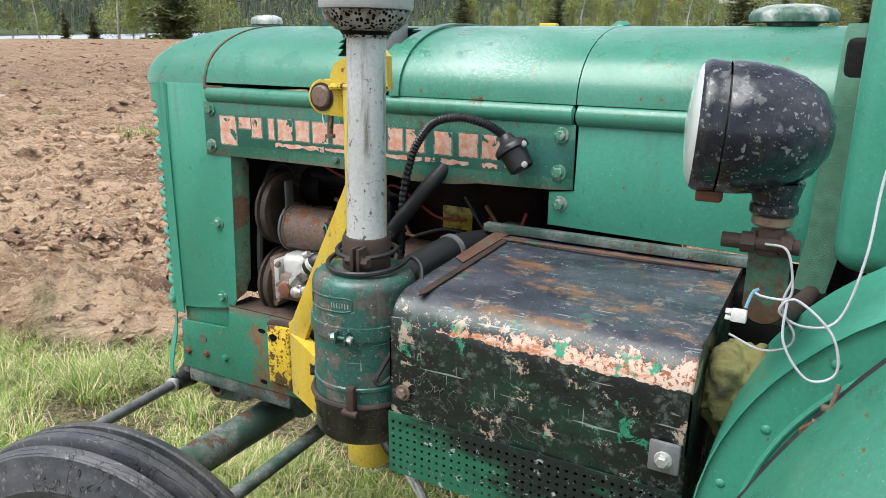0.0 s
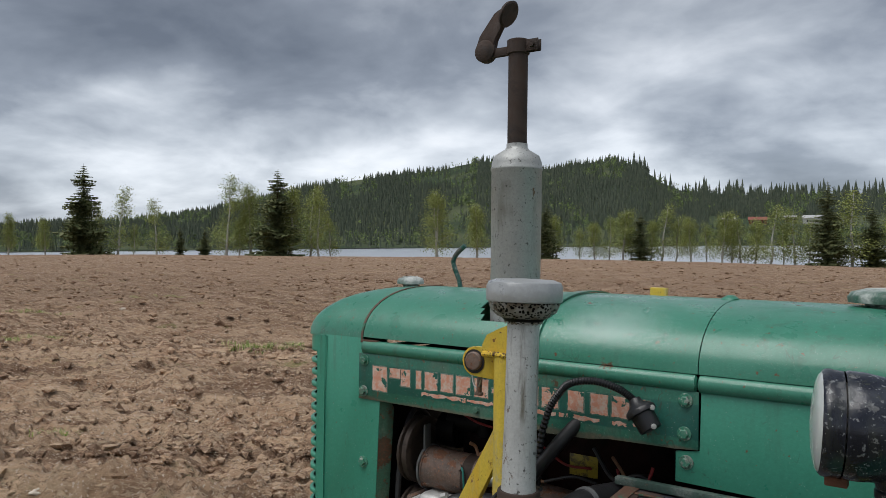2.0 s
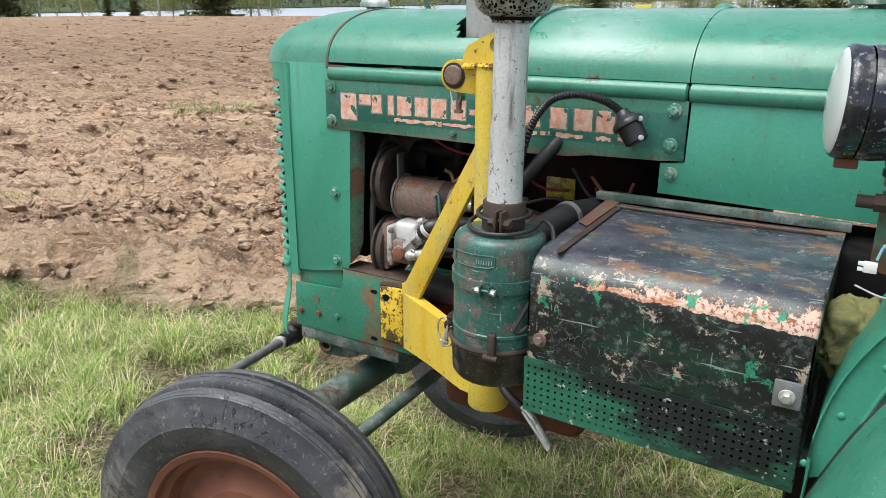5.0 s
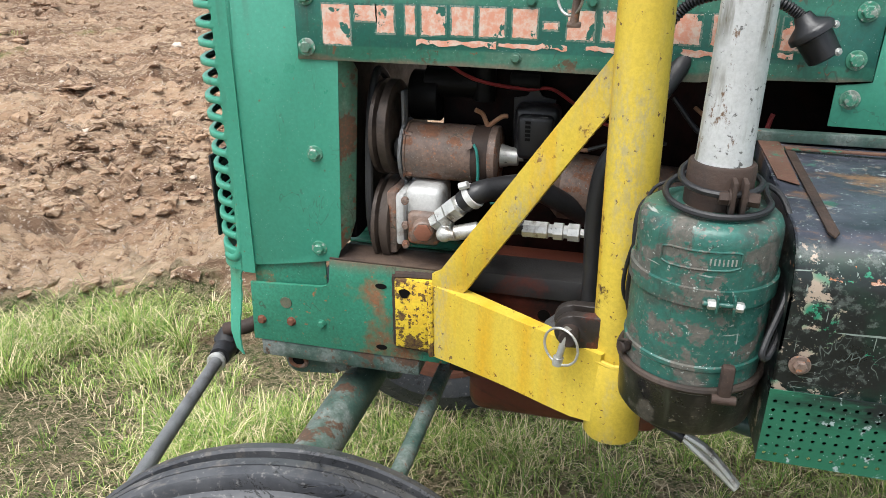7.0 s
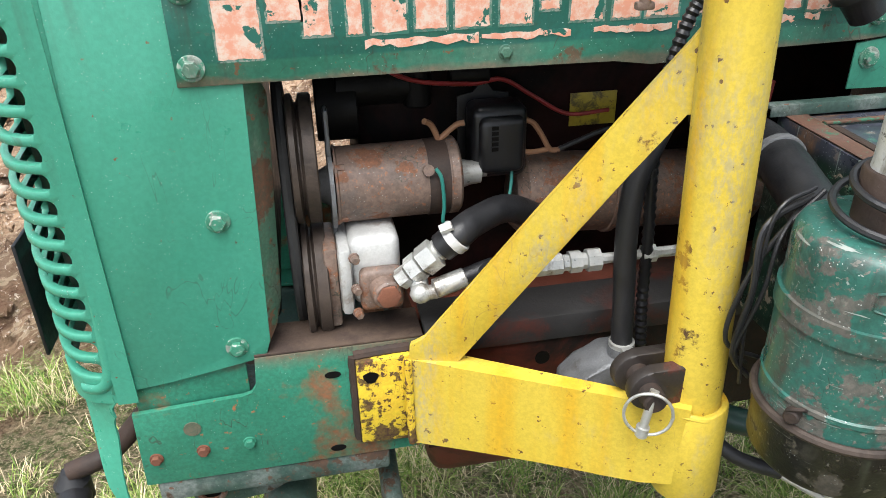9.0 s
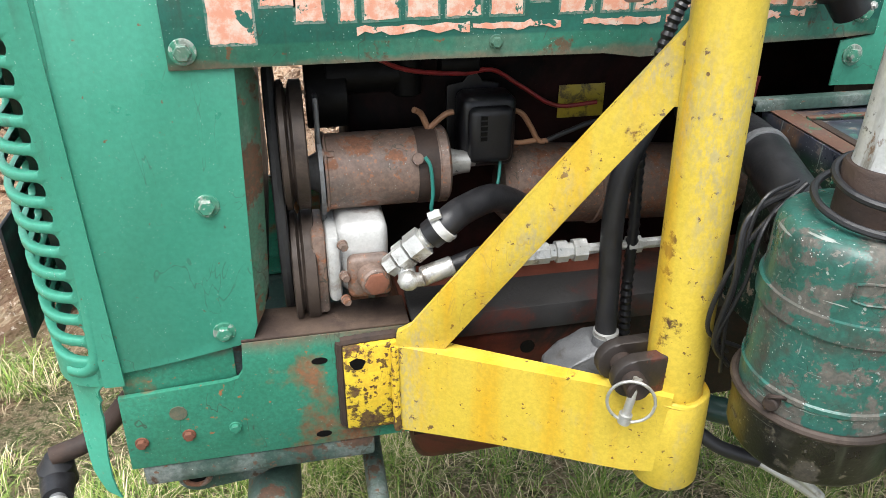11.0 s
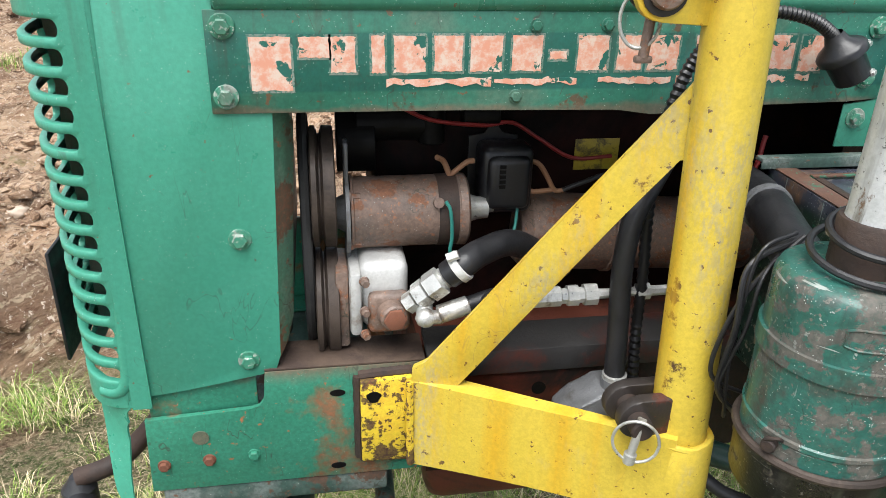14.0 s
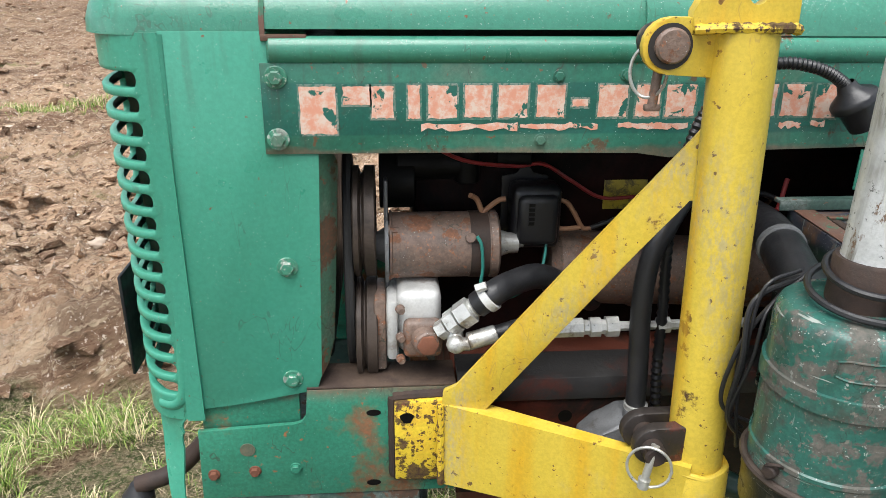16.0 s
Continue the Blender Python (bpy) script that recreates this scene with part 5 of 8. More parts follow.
    # weld beads
    for pts in ([(-1.344, 1.290, 0.808), (-1.344, 1.290, 0.73), (-1.344, 1.290, 0.654)], [(-1.344, 1.290, 0.654), (-1.30, 1.290, 0.651), (-1.262, 1.290, 0.649)], [(-1.344, 1.290, 0.808), (-1.30, 1.290, 0.811), (-1.262, 1.290, 0.812)]):
        bm = B()
        tube(bm, pts, 0.008, 8, 6, 0.0012, 2)
        part("weld_bead", bm, "sooty", post)
    bm = B()
    tube(bm, [(-1.268, YS - 0.030, 0.806), (-1.267, YS - 0.031, 0.73), (-1.266, YS - 0.030, 0.65)], 0.0055, 8, 6, 0.0015, 2)
    part("weld_bead", bm, "yellow_chipped", post)
    bm = B()
    tube(bm, [foot + V(0.041 * math.cos(a), 0.041 * math.sin(a) - 0.004, 0.012 + 0.0015 * math.sin(5 * a)) for a in (2 * math.pi * k / 16 for k in range(17))], 0.0046, 8, 6, 0.0004, 2)
    part("weld_bead", bm, "yellow", post)
    bm = B()
    slab(bm, [(-1.322 + 0.011 * math.cos(q) * (1 + 0.2 * math.sin(3 * q)), YS - 0.0235, 0.778 + 0.010 * math.sin(q)) for q in (2 * math.pi * k / 12 for k in range(12))], (0, 0.002, 0))
    part("bolt_hole", bm, "shaded_iron", post)


def ring_at(parent, c, rx, rz):
    bm = B()
    tube(bm, [Vector(c) + V(rx * math.cos(a), -0.012 * math.cos(a), rz * math.sin(a)) for a in (2 * math.pi * k / 12 for k in range(13))], 0.0021, 8, 5)
    return part("ring", bm, "zinc", parent)


def build_box():
    x0, x1, y0, y1, zt, zb = -0.731, -0.271, 0.889, 1.29, 1.111, 0.90
    bm = B()
    r = 0.062
    prof = [(y1, zt + 0.013), (1.10, zt + 0.006)] + [(y0 + r - r * math.sin(a), zt - r + r * math.cos(a)) for a in (math.pi / 2 * k / 8 for k in range(9))] + [(y0, 0.97), (y0 + 0.002, zb)]
    rows = []
    for i in range(13):
        x = x0 + (x1 - x0) * i / 12
        sag = 0.004 * math.sin(math.pi * i / 12)
        rows.append([(x, y, z - (sag if y > y0 + r else 0)) for y, z in prof])
    shell(bm, rows, 0.003)
    case = part("toolbox", bm, "box", tractor, "sheet metal box with black paint flaked along its front edge")
    for x, name in ((x0, "side"), (x1 - 0.003, "side")):
        bm = B()
        out = [(x, y, z) for y, z in prof] + [(x, y0 + 0.002, 0.808), (x, y1, 0.808)]
        slab(bm, out, (0.003, 0, 0))
        part("end_sheet", bm, "box", case)
    bm = B()
    shell(bm, [[(x0 - 0.001, y0 - 0.003, 0.916), (x1, y0 - 0.001, 0.912)], [(x0 - 0.001, y0 - 0.002, 0.808), (x1, y0 + 0.0, 0.798)]], 0.002)
    part("perforated_sheet", bm, "perf", case, "perforated worn green sheet")
    bm = B()
    slab(bm, [(x0 + 0.034, y0 + 0.035, zt + 0.0005), (x0 + 0.040, y0 + 0.022, zt - 0.001), (x0 + 0.047, y0 + 0.035, zt + 0.0005), (x0 + 0.047, y1 - 0.06, zt + 0.011), (x0 + 0.034, y1 - 0.06, zt + 0.011)], (0, 0, 0.003), 0.0008)
    part("lid_strip", bm, "sooty", case)
    bm = B()
    box(bm, x0 + 0.034, x1 - 0.03, y1 - 0.056, y1 - 0.046, zt + 0.0125, zt + 0.016, 0.001)
    part("hinge_strip", bm, "flake_edge", case)
    bm = B()
    box(bm, x0 - 0.024, x1 + 0.008, y1 - 0.014, y1 + 0.0035, 1.135, 1.1415, 0.002)
    box(bm, x0 - 0.024, x1 + 0.008, y1 - 0.0175, y1 - 0.0145, 1.1255, 1.1415, 0.001)
    part("top_angle", bm, "axle", case)
    bm = B()
    slab(bm, [(x0 + 0.004, y1 - 0.19, zt + 0.0075), (x0 + 0.030, y1 - 0.21, zt + 0.0070), (x0 + 0.032, y1 - 0.004, zt + 0.0145), (x0 - 0.001, y1 - 0.004, zt + 0.0145)], (0, 0, 0.0015), 0.0004)
    part("end_strip", bm, "flake_edge", case, "rust-orange edge strip with green paint left on it")
    bolt((-0.705, y0 - 0.003, 0.954), (0, -1, 0), 0.008, case, "rusty", washer=1.6)
    bm = B()
    box(bm, -0.318, -0.277, y0 - 0.012, y0 - 0.004, 0.943, 0.987, 0.003)
    part("square_plate", bm, "grey_iron", case)
    bolt((-0.298, y0 - 0.012, 0.963), (0, -1, 0), 0.008, case, "zinc", washer=1.5, h=0.009)
    bm = B()
    box(bm, x0 + 0.01, x1 - 0.01, y0 + 0.02, y1 - 0.01, 0.812, 0.818, 0.001)
    part("floor_sheet", bm, "sooty", case)


def build_lamp():
    c = V(-0.230, 0.862, 1.397)
    d = V(-0.97, -0.20, 0.04).normalized()
    bm = B()
    lathe(bm, c + d * 0.062, -d, [(0.063, 0), (0.066, 0.003), (0.067, 0.008), (0.066, 0.014), (0.0655, 0.024)], 48, False)
    lathe(bm, c + d * 0.036, -d, [(0.0655, 0), (0.067, 0.003), (0.0665, 0.022), (0.063, 0.046), (0.055, 0.069), (0.042, 0.088), (0.024, 0.100), (0.001, 0.104)], 48, False)
    lamp = part("headlamp", bm, "black_lamp", tractor, "black round headlamp with chipped enamel")
    bm = B()
    lathe(bm, c + d * 0.066, -d, [(0.001, -0.007), (0.03, -0.005), (0.05, -0.002), (0.059, 0.001), (0.0625, 0.004), (0.059, 0.005), (0.04, 0.001), (0.001, -0.003)], 48, False)
    part("lens", bm, "glass", lamp)
    bm = B()
    lathe(bm, c + d * 0.05, -d, [(0.061, 0), (0.048, 0.024), (0.016, 0.04), (0.001, 0.04)], 40, False)
    part("reflector", bm, "zinc", lamp)
    n0 = c + V(0.022, 0.0, -0.062)
    bm = B()
    cyl(bm, n0 + V(0, 0, 0.012), n0 + V(0, 0, -0.012), 0.027, 0.021)
    cyl(bm, n0 + V(0, 0, -0.01), n0 + V(0, 0, -0.022), 0.0235, bev=0.002)
    part("neck", bm, "black_lamp", lamp)
    bm = B()
    cyl(bm, n0 + V(0, 0, -0.022), n0 + V(0, 0, -0.034), 0.020, bev=0.002)
    part("collar", bm, M["brass"], lamp, "worn brownish collar")
    bm = B()
    cyl(bm, n0 + V(-0.045, -0.012, -0.052), n0 + V(0.03, -0.012, -0.052), 0.008)
    lathe(bm, n0 + V(-0.026, -0.012, -0.052), (1, 0, 0), [(0.0115, 0), (0.0115, 0.014)], 6)
    lathe(bm, n0 + V(0.012, -0.012, -0.052), (1, 0, 0), [(0.0125, 0), (0.0125, 0.011)], 6)
    box(bm, n0.x - 0.012, n0.x + 0.014, n0.y - 0.016, n0.y + 0.016, n0.z - 0.066, n0.z - 0.032, 0.006)
    part("clamp_bolt", bm, "sooty", lamp)
    bm = B()
    z1 = n0.z - 0.04
    pts = [(n0.x - 0.019, n0.y, z1), (n0.x + 0.021, n0.y, z1), (n0.x + 0.023, n0.y + 0.005, z1 - 0.07)] + [(n0.x + 0.002 + 0.021 * math.cos(a), n0.y + 0.005, z1 - 0.085 + 0.02 * math.sin(a)) for a in (-math.pi * k / 8 for k in range(9))] + [(n0.x - 0.019, n0.y + 0.005, z1 - 0.07)]
    slab(bm, pts, (0, 0.008, 0), 0.001)
    arm = part("bracket_bar", bm, "flange", lamp)
    bm = B()
    tube(bm, [(n0.x + 0.01, n0.y + 0.02, 1.20), (n0.x + 0.02, 1.0, 1.16), (n0.x + 0.04, 1.2, 1.13)], 0.012)
    part("support_arm", bm, "sooty", lamp)
    b0 = c - V(0, 0.0, 0.070) + d * 0.045
    bm = B()
    box(bm, b0.x - 0.01, b0.x + 0.016, b0.y - 0.008, b0.y + 0.008, b0.z - 0.008, b0.z + 0.004, 0.002)
    part("rim_screw", bm, "rust", lamp)
    # loose wires and the white plug
    bm = B()
    k = n0 + V(0.004, 0, 0.024)
    tube(bm, [n0 + V(-0.002, -0.02, -0.05), k + V(0.015, -0.03, -0.075), k + V(0.024, -0.03, -0.105), k + V(0.022, -0.03, -0.125), k + V(-0.002, -0.025, -0.128), k + V(-0.012, -0.02, -0.125)], 0.0013, 8)
    tube(bm, [k + V(0.022, -0.03, -0.125), k + V(0.024, -0.035, -0.17), k + V(0.05, -0.035, -0.205), k + V(0.075, -0.03, -0.195), k + V(0.066, -0.03, -0.155), k + V(0.03, -0.03, -0.125), k + V(0.016, -0.03, -0.14), k + V(0.04, -0.02, -0.155), k + V(0.07, -0.01, -0.145), k + V(0.085, 0.0, -0.08), k + V(0.09, 0.02, 0.0), k + V(0.105, 0.03, 0.08)], 0.0014, 8)
    tube(bm, [k + V(0.024, -0.03, -0.105), k + V(0.018, -0.028, -0.135), k + V(0.032, -0.02, -0.165), k + V(0.026, -0.01, -0.185), k + V(0.0, 0.01, -0.200), k + V(-0.035, 0.03, -0.196)], 0.0013, 8)
    part("wire", bm, "wire_white", lamp, "loose grey lamp wires in a loop")
    bm = B()
    tube(bm, [k + V(-0.006, -0.02, -0.122), k + V(-0.012, -0.022, -0.128), k + V(-0.016, -0.026, -0.143)], 0.0018, 8)
    part("wire", bm, "wire_blue", lamp)
    bm = B()
    box(bm, k.x - 0.029, k.x - 0.014, k.y - 0.031, k.y - 0.022, k.z - 0.159, k.z - 0.146, 0.001)
    box(bm, k.x - 0.035, k.x - 0.029, k.y - 0.030, k.y - 0.023, k.z - 0.158, k.z - 0.154, 0.0005)
    box(bm, k.x - 0.035, k.x - 0.029, k.y - 0.030, k.y - 0.023, k.z - 0.151, k.z - 0.147, 0.0005)
    part("plug", bm, "white_plastic", lamp, "white plastic wire plug")
    fit_to = Matrix.Translation((-0.221, 0.852, 1.361)) @ Matrix.Scale(1.07, 4) @ Matrix.Translation((0.224, -0.862, -1.359))
    for ob in [lamp] + list(lamp.children):
        ob.data.transform(fit_to)


def cap_lobed(c, r, h, parent_label):
    bm = B()
    seg = 96
    rings = []
    for rr, z in ((0.55, 0.0), (0.6, 0.25 * h), (0.98, 0.30 * h), (1.0, 0.55 * h), (0.9, 0.78 * h), (0.55, 0.95 * h), (0.05, h)):
        ring = []
        for k in range(seg):
            a = 2 * math.pi * k / seg
            lob = 1 + (0.03 * math.cos(8 * a) if 0.8 < rr else 0)
            ring.append(V(c[0] + r * rr * lob * math.cos(a), c[1] + r * rr * lob * math.sin(a), c[2] + z))
        rings.append(ring)
    vs = grid(bm, rings, True)
    bm.faces.new(vs[-1]); bm.faces.new(vs[0])
    return part("filler_cap", bm, M["cap"], tractor, parent_label, 60)


def build_top_fittings():
    cap_lobed((-0.268, YC, 1.514), 0.078, 0.048, "lobed green fuel filler cap dusty white on top")
    cap_lobed((-1.577, YC, 1.514), 0.042, 0.036, "small dusty radiator cap")
    bm = B()
    tube(bm, [(-1.485, 1.75, 1.48), (-1.49, 1.75, 1.53), (-1.51, 1.75, 1.575), (-1.515, 1.75, 1.60), (-1.50, 1.75, 1.625), (-1.47, 1.75, 1.65)], 0.008, 10)
    part("lever", bm, "can", tractor, "bent green lever rod behind the hood")
    bm = B()
    box(bm, -0.891, -0.841, 1.86, 1.88, 1.40, 1.532, 0.004)
    part("far_post", bm, "yellow", tractor)
    bm = B()
    lathe(bm, (-0.60, YC, 1.512), (-0.3, 0, 1), [(0.022, 0), (0.024, 0.006), (0.016, 0.016), (0.001, 0.02)], 20, False)
    part("hood_catch", bm, "hood", tractor)
    # seven-pin plug hung on its corrugated cable
    bm = B()
    pts = [(-0.922, 1.235, 0.79), (-0.928, 1.238, 0.88), (-0.930, 1.240, 0.98), (-0.932, 1.248, 1.08), (-0.928, 1.250, 1.18), (-0.908, 1.252, 1.265), (-0.879, 1.252, 1.314), (-0.850, 1.250, 1.338), (-0.797, 1.250, 1.348), (-0.745, 1.250, 1.339), (-0.712, 1.250, 1.322), (-0.700, 1.251, 1.308)]
    tube(bm, pts, 0.0070, 12, 16, 0.0022, 2)
    cb = part("corrugated_cable", bm, "plastic", tractor, "black corrugated cable sleeve")
    a, d = V(-0.699, 1.250, 1.310), V(0.56, -0.10, -0.80).normalized()
    bm = B()
    lathe(bm, a - d * 0.012, d, [(0.012, 0), (0.016, 0.012), (0.030, 0.022), (0.033, 0.026), (0.033, 0.034), (0.026, 0.036), (0.024, 0.07), (0.021, 0.072), (0.018, 0.055)], 28, False)
    part("trailer_plug", bm, "plastic", cb, "black seven-pin trailer plug")
    for o in (V(0.026, -0.01, 0.016), V(0.034, -0.022, -0.02)):
        bolt(a + d * 0.02 + o, (0.4, -0.9, 0.1), 0.004, cb, "zinc", washer=1.4)
    bm = B()
    tube(bm, [(-0.966, 1.21, 0.82), (-0.968, 1.215, 0.90), (-0.972, 1.22, 1.0), (-0.965, 1.225, 1.07), (-0.945, 1.235, 1.11), (-0.915, 1.252, 1.155), (-0.883, 1.272, 1.201), (-0.85, 1.31, 1.25)], 0.0155, 14)
    part("hydraulic_hose", bm, "hose", tractor, "black hydraulic hose rising from the valve")
    bm = B()
    slab(bm, [(-1.046, 1.19, 0.745), (-1.046, 1.19, 0.768), (-1.020, 1.19, 0.790), (-0.985, 1.19, 0.812), (-0.940, 1.19, 0.812), (-0.940, 1.19, 0.745)], (0, 0.065, 0), 0.006)
    cyl(bm, (-0.966, 1.21, 0.80), (-0.966, 1.21, 0.826), 0.019)
    valve = part("hose_valve", bm, "grey_iron", tractor, "grey cast valve on the frame rail")
    bm = B()
    lathe(bm, (-0.966, 1.21, 0.822), (0, 0, 1), [(0.0165, 0), (0.0185, 0.001), (0.0185, 0.011), (0.0165, 0.012)], 24)
    box(bm, -0.975, -0.957, 1.182, 1.194, 0.822, 0.834, 0.002)
    part("hose_clamp", bm, "zinc", valve)
    bm = B()
    tube(bm, [(-0.90, 1.16, 0.76), (-0.82, 1.12, 0.735), (-0.69, 1.07, 0.728), (-0.525, 1.06, 0.722), (-0.384, 1.06, 0.727), (-0.307, 1.06, 0.752), (-0.18, 1.08, 0.80), (0.0, 1.15, 0.80)], 0.019, 14)
    part("return_hose", bm, M["green_hose"], tractor, "sagging dark green hose under the box")
    # jump lead clamp hanging under the canister
    bm = B()
    tube(bm, [(-0.88, 1.08, 0.745), (-0.85, 1.06, 0.725), (-0.80, 1.04, 0.71)], 0.010, 10)
    lead = part("lead_cable", bm, "hose", tractor)
    bm = B()
    for s in (0, 1):
        tube(bm, [(-0.80, 1.04 - 0.006 * s, 0.708 + 0.012 * s), (-0.765, 1.02, 0.69 + 0.016 * s), (-0.72, 1.0, 0.66 + 0.006 * s)], 0.0065, 8)
    part("spring_clamp", bm, "zinc", lead, "steel jump lead clamp")


def arc_sheet(bm, c, prof, a0, a1, n, t):
    """A mudguard: the profile (y, radius) swept about the wheel's axis through c, from angle a0 to a1 (degrees from the front, upwards)."""
    rows = []
    for i in range(n + 1):
        a = radians(a0 + (a1 - a0) * i / n)
        rows.append([(c[0] - r * math.cos(a), y, c[1] + r * math.sin(a)) for y, r in prof])
    return shell(bm, rows, t)


def tyre(bm, c, axis, R, W, rim, ribs=True):
    h = W / 2
    prof = [(rim - 0.012, -h * 0.55), (rim + 0.004, -h * 0.78), (rim + 0.03, -h * 0.95), ((R + rim) / 2, -h * 1.08), (R - 0.075, -h * 1.05), (R - 0.050, -h * 1.0), (R - 0.040, -h * 0.95)]
    if ribs:
        for s, top in ((-0.90, -0.030), (-0.86, -0.014), (-0.80, -0.010), (-0.56, -0.004), (-0.52, -0.008), (-0.50, -0.030), (-0.40, -0.034), (-0.28, -0.030), (-0.25, -0.004), (-0.22, 0.0), (-0.02, 0.002), (0.0, -0.006), (0.02, 0.002), (0.22, 0.0), (0.25, -0.004), (0.28, -0.030), (0.40, -0.034), (0.50, -0.030), (0.52, -0.008), (0.56, -0.004), (0.80, -0.010), (0.86, -0.014), (0.90, -0.030)):
            prof.append((R + top, h * s))
    prof += [(r, -y) for r, y in reversed(prof[:7])]
    return lathe(bm, c, axis, prof, 72, False)


def build_wheel(c, steer, name, label):
    ax = V(math.sin(steer), -math.cos(steer), 0)
    R, W, rim = 0.402, 0.162, 0.240
    bm = B()
    tyre(bm, c, -ax, R, W, rim)
    t = part(name, bm, M["tyre"], tractor, label, 30)
    bm = B()
    lathe(bm, Vector(c) - ax * 0.0, ax, [(rim + 0.012, 0.068), (rim + 0.010, 0.073), (rim - 0.006, 0.068), (rim - 0.012, 0.052), (rim - 0.028, 0.045), (rim - 0.040, 0.01), (rim - 0.06, 0.002), (0.13, 0.018), (0.12, 0.03), (0.075, 0.035), (0.07, 0.05), (0.055, 0.052), (0.05, 0.09), (0.045, 0.095), (0.001, 0.096)], 56, False)
    lathe(bm, Vector(c), -ax, [(rim + 0.012, 0.068), (rim - 0.006, 0.068), (rim - 0.02, 0.045), (rim - 0.04, 0.0)], 56, False)
    r = part("rim", bm, "rust", t, "rusty pressed steel wheel")
    u, w, d = frame_of(ax)
    for k in range(6):
        a = 2 * math.pi * k / 6
        bolt(Vector(c) + ax * 0.033 + (u * math.cos(a) + w * math.sin(a)) * 0.098, ax, 0.011, r, "rust", washer=0, h=0.012)


def build_running_gear():
    build_wheel(WHEEL, STEER, "front_wheel", "ribbed cracked rubber front tyre")
    build_wheel((-1.467, 2.25, 0.22), STEER, "front_wheel", "far front tyre on rusty wheel")
    bm = B()
    cyl(bm, (-1.466, 1.62, 0.464), (-1.480, 0.93, 0.466), 0.0455, 0.0455, 32)
    cyl(bm, (-1.466, 1.58, 0.464), (-1.45, 2.15, 0.385), 0.046, 0.046, 32)
    box(bm, -1.52, -1.39, 1.45, 1.75, 0.44, 0.60, 0.02)
    cyl(bm, (-1.480, 0.935, 0.52), (-1.40, 0.915, 0.30), 0.034)
    cyl(bm, (-1.45, 2.14, 0.44), (-1.49, 2.16, 0.18), 0.034)
    cyl(bm, (-1.41, 0.93, 0.313), (-1.406, 0.82, 0.313), 0.03)
    cyl(bm, (-1.49, 2.15, 0.22), (-1.50, 2.25, 0.22), 0.03)
    part("front_axle", bm, "axle", tractor, "tubular green front axle beam with worn paint")
    bm = B()
    cyl(bm, (-1.304, 0.945, 0.441), (-1.290, 1.70, 0.478), 0.018)
    cyl(bm, (-1.33, 0.92, 0.42), (-1.292, 0.965, 0.43), 0.024)
    rr = part("radius_rod", bm, "axle", tractor)
    bm = B()
    lathe(bm, (-1.309, 0.925, 0.415), (0, 0, 1), [(0.018, 0), (0.027, 0.006), (0.027, 0.045), (0.018, 0.05), (0.014, 0.052), (0.014, 0.07)], 20)
    part("joint", bm, "sooty", rr)
    bm = B()
    cyl(bm, (-1.836, 1.435, 0.479), (-1.711, 0.90, 0.535), 0.0145)
    rod = part("drag_link", bm, "grey_iron", tractor, "steering drag link with a rubber-booted joint")
    bm = B()
    cyl(bm, (-1.838, 1.44, 0.478), (-1.826, 1.39, 0.483), 0.029, 0.024)
    lathe(bm, (-1.840, 1.455, 0.451), (0, 0, 1), [(0.02, 0), (0.03, 0.01), (0.03, 0.05), (0.022, 0.06), (0.012, 0.075)], 20)
    part("joint", bm, "hose", rod)
    bm = B()
    lathe(bm, (-1.822, 1.375, 0.484), (0.13, -0.98, 0.08), [(0.021, 0), (0.0225, 0.001), (0.0225, 0.010), (0.021, 0.011)], 24)
    part("hose_clamp", bm, "zinc", rod)
    bm = B()
    tube(bm, [(-1.840, 1.455, 0.52), (-1.77, 1.47, 0.54), (-1.70, 1.5, 0.60), (-1.66, 1.52, 0.64)], 0.018)
    part("steering_arm", bm, "sooty", rod)
    # rear: gearbox, cowl, mudguard and wheel
    bm = B()
    box(bm, -0.55, 0.75, 1.44, 1.76, 0.60, 0.95, 0.04, 3)
    part("gearbox", bm, "axle", tractor, "green gearbox housing")
    wc = (0.791, 0.510)
    gs = 1.0807                       # size of the mudguard's arcs
    arc = [(0.1457 - 0.40 * math.cos(radians(k)), 0.877 + 0.40 * math.sin(radians(k))) for k in range(-4, 96, 5)]
    seam = [(wc[0] - 0.996 * gs * math.cos(radians(k)), wc[1] + 0.996 * gs * math.sin(radians(k))) for k in range(46, 16, -3)]
    bm = B()
    slab(bm, [(x, 0.86, z) for x, z in arc + [(0.1457, 1.228)] + seam], (0, 0.004, 0))
    inner = part("mudguard_plate", bm, "side", tractor, "green riveted plate of the rear mudguard")
    bm = B()
    shell(bm, [[(x, 0.858, z), (x, 0.852, z + 0.004), (x, 0.866, z + 0.010), (x, 0.93, z + 0.012), (x, 1.04, z + 0.012)] for x, z in arc + [(0.34, 1.277), (0.77, 1.277)]], 0.003)
    part("mudguard_ledge", bm, "side", tractor)
    bm = B()
    arc_sheet(bm, wc, [(y, r * gs) for y, r in ((0.853, 0.978), (0.852, 0.994), (0.843, 1.005), (0.80, 1.013), (0.74, 1.012), (0.68, 1.0), (0.63, 0.965), (0.61, 0.93), (0.61, 0.915))], -14, 112, 60, 0.004)
    part("mudguard_crown", bm, "hood", tractor, "rounded glossy green mudguard crown")
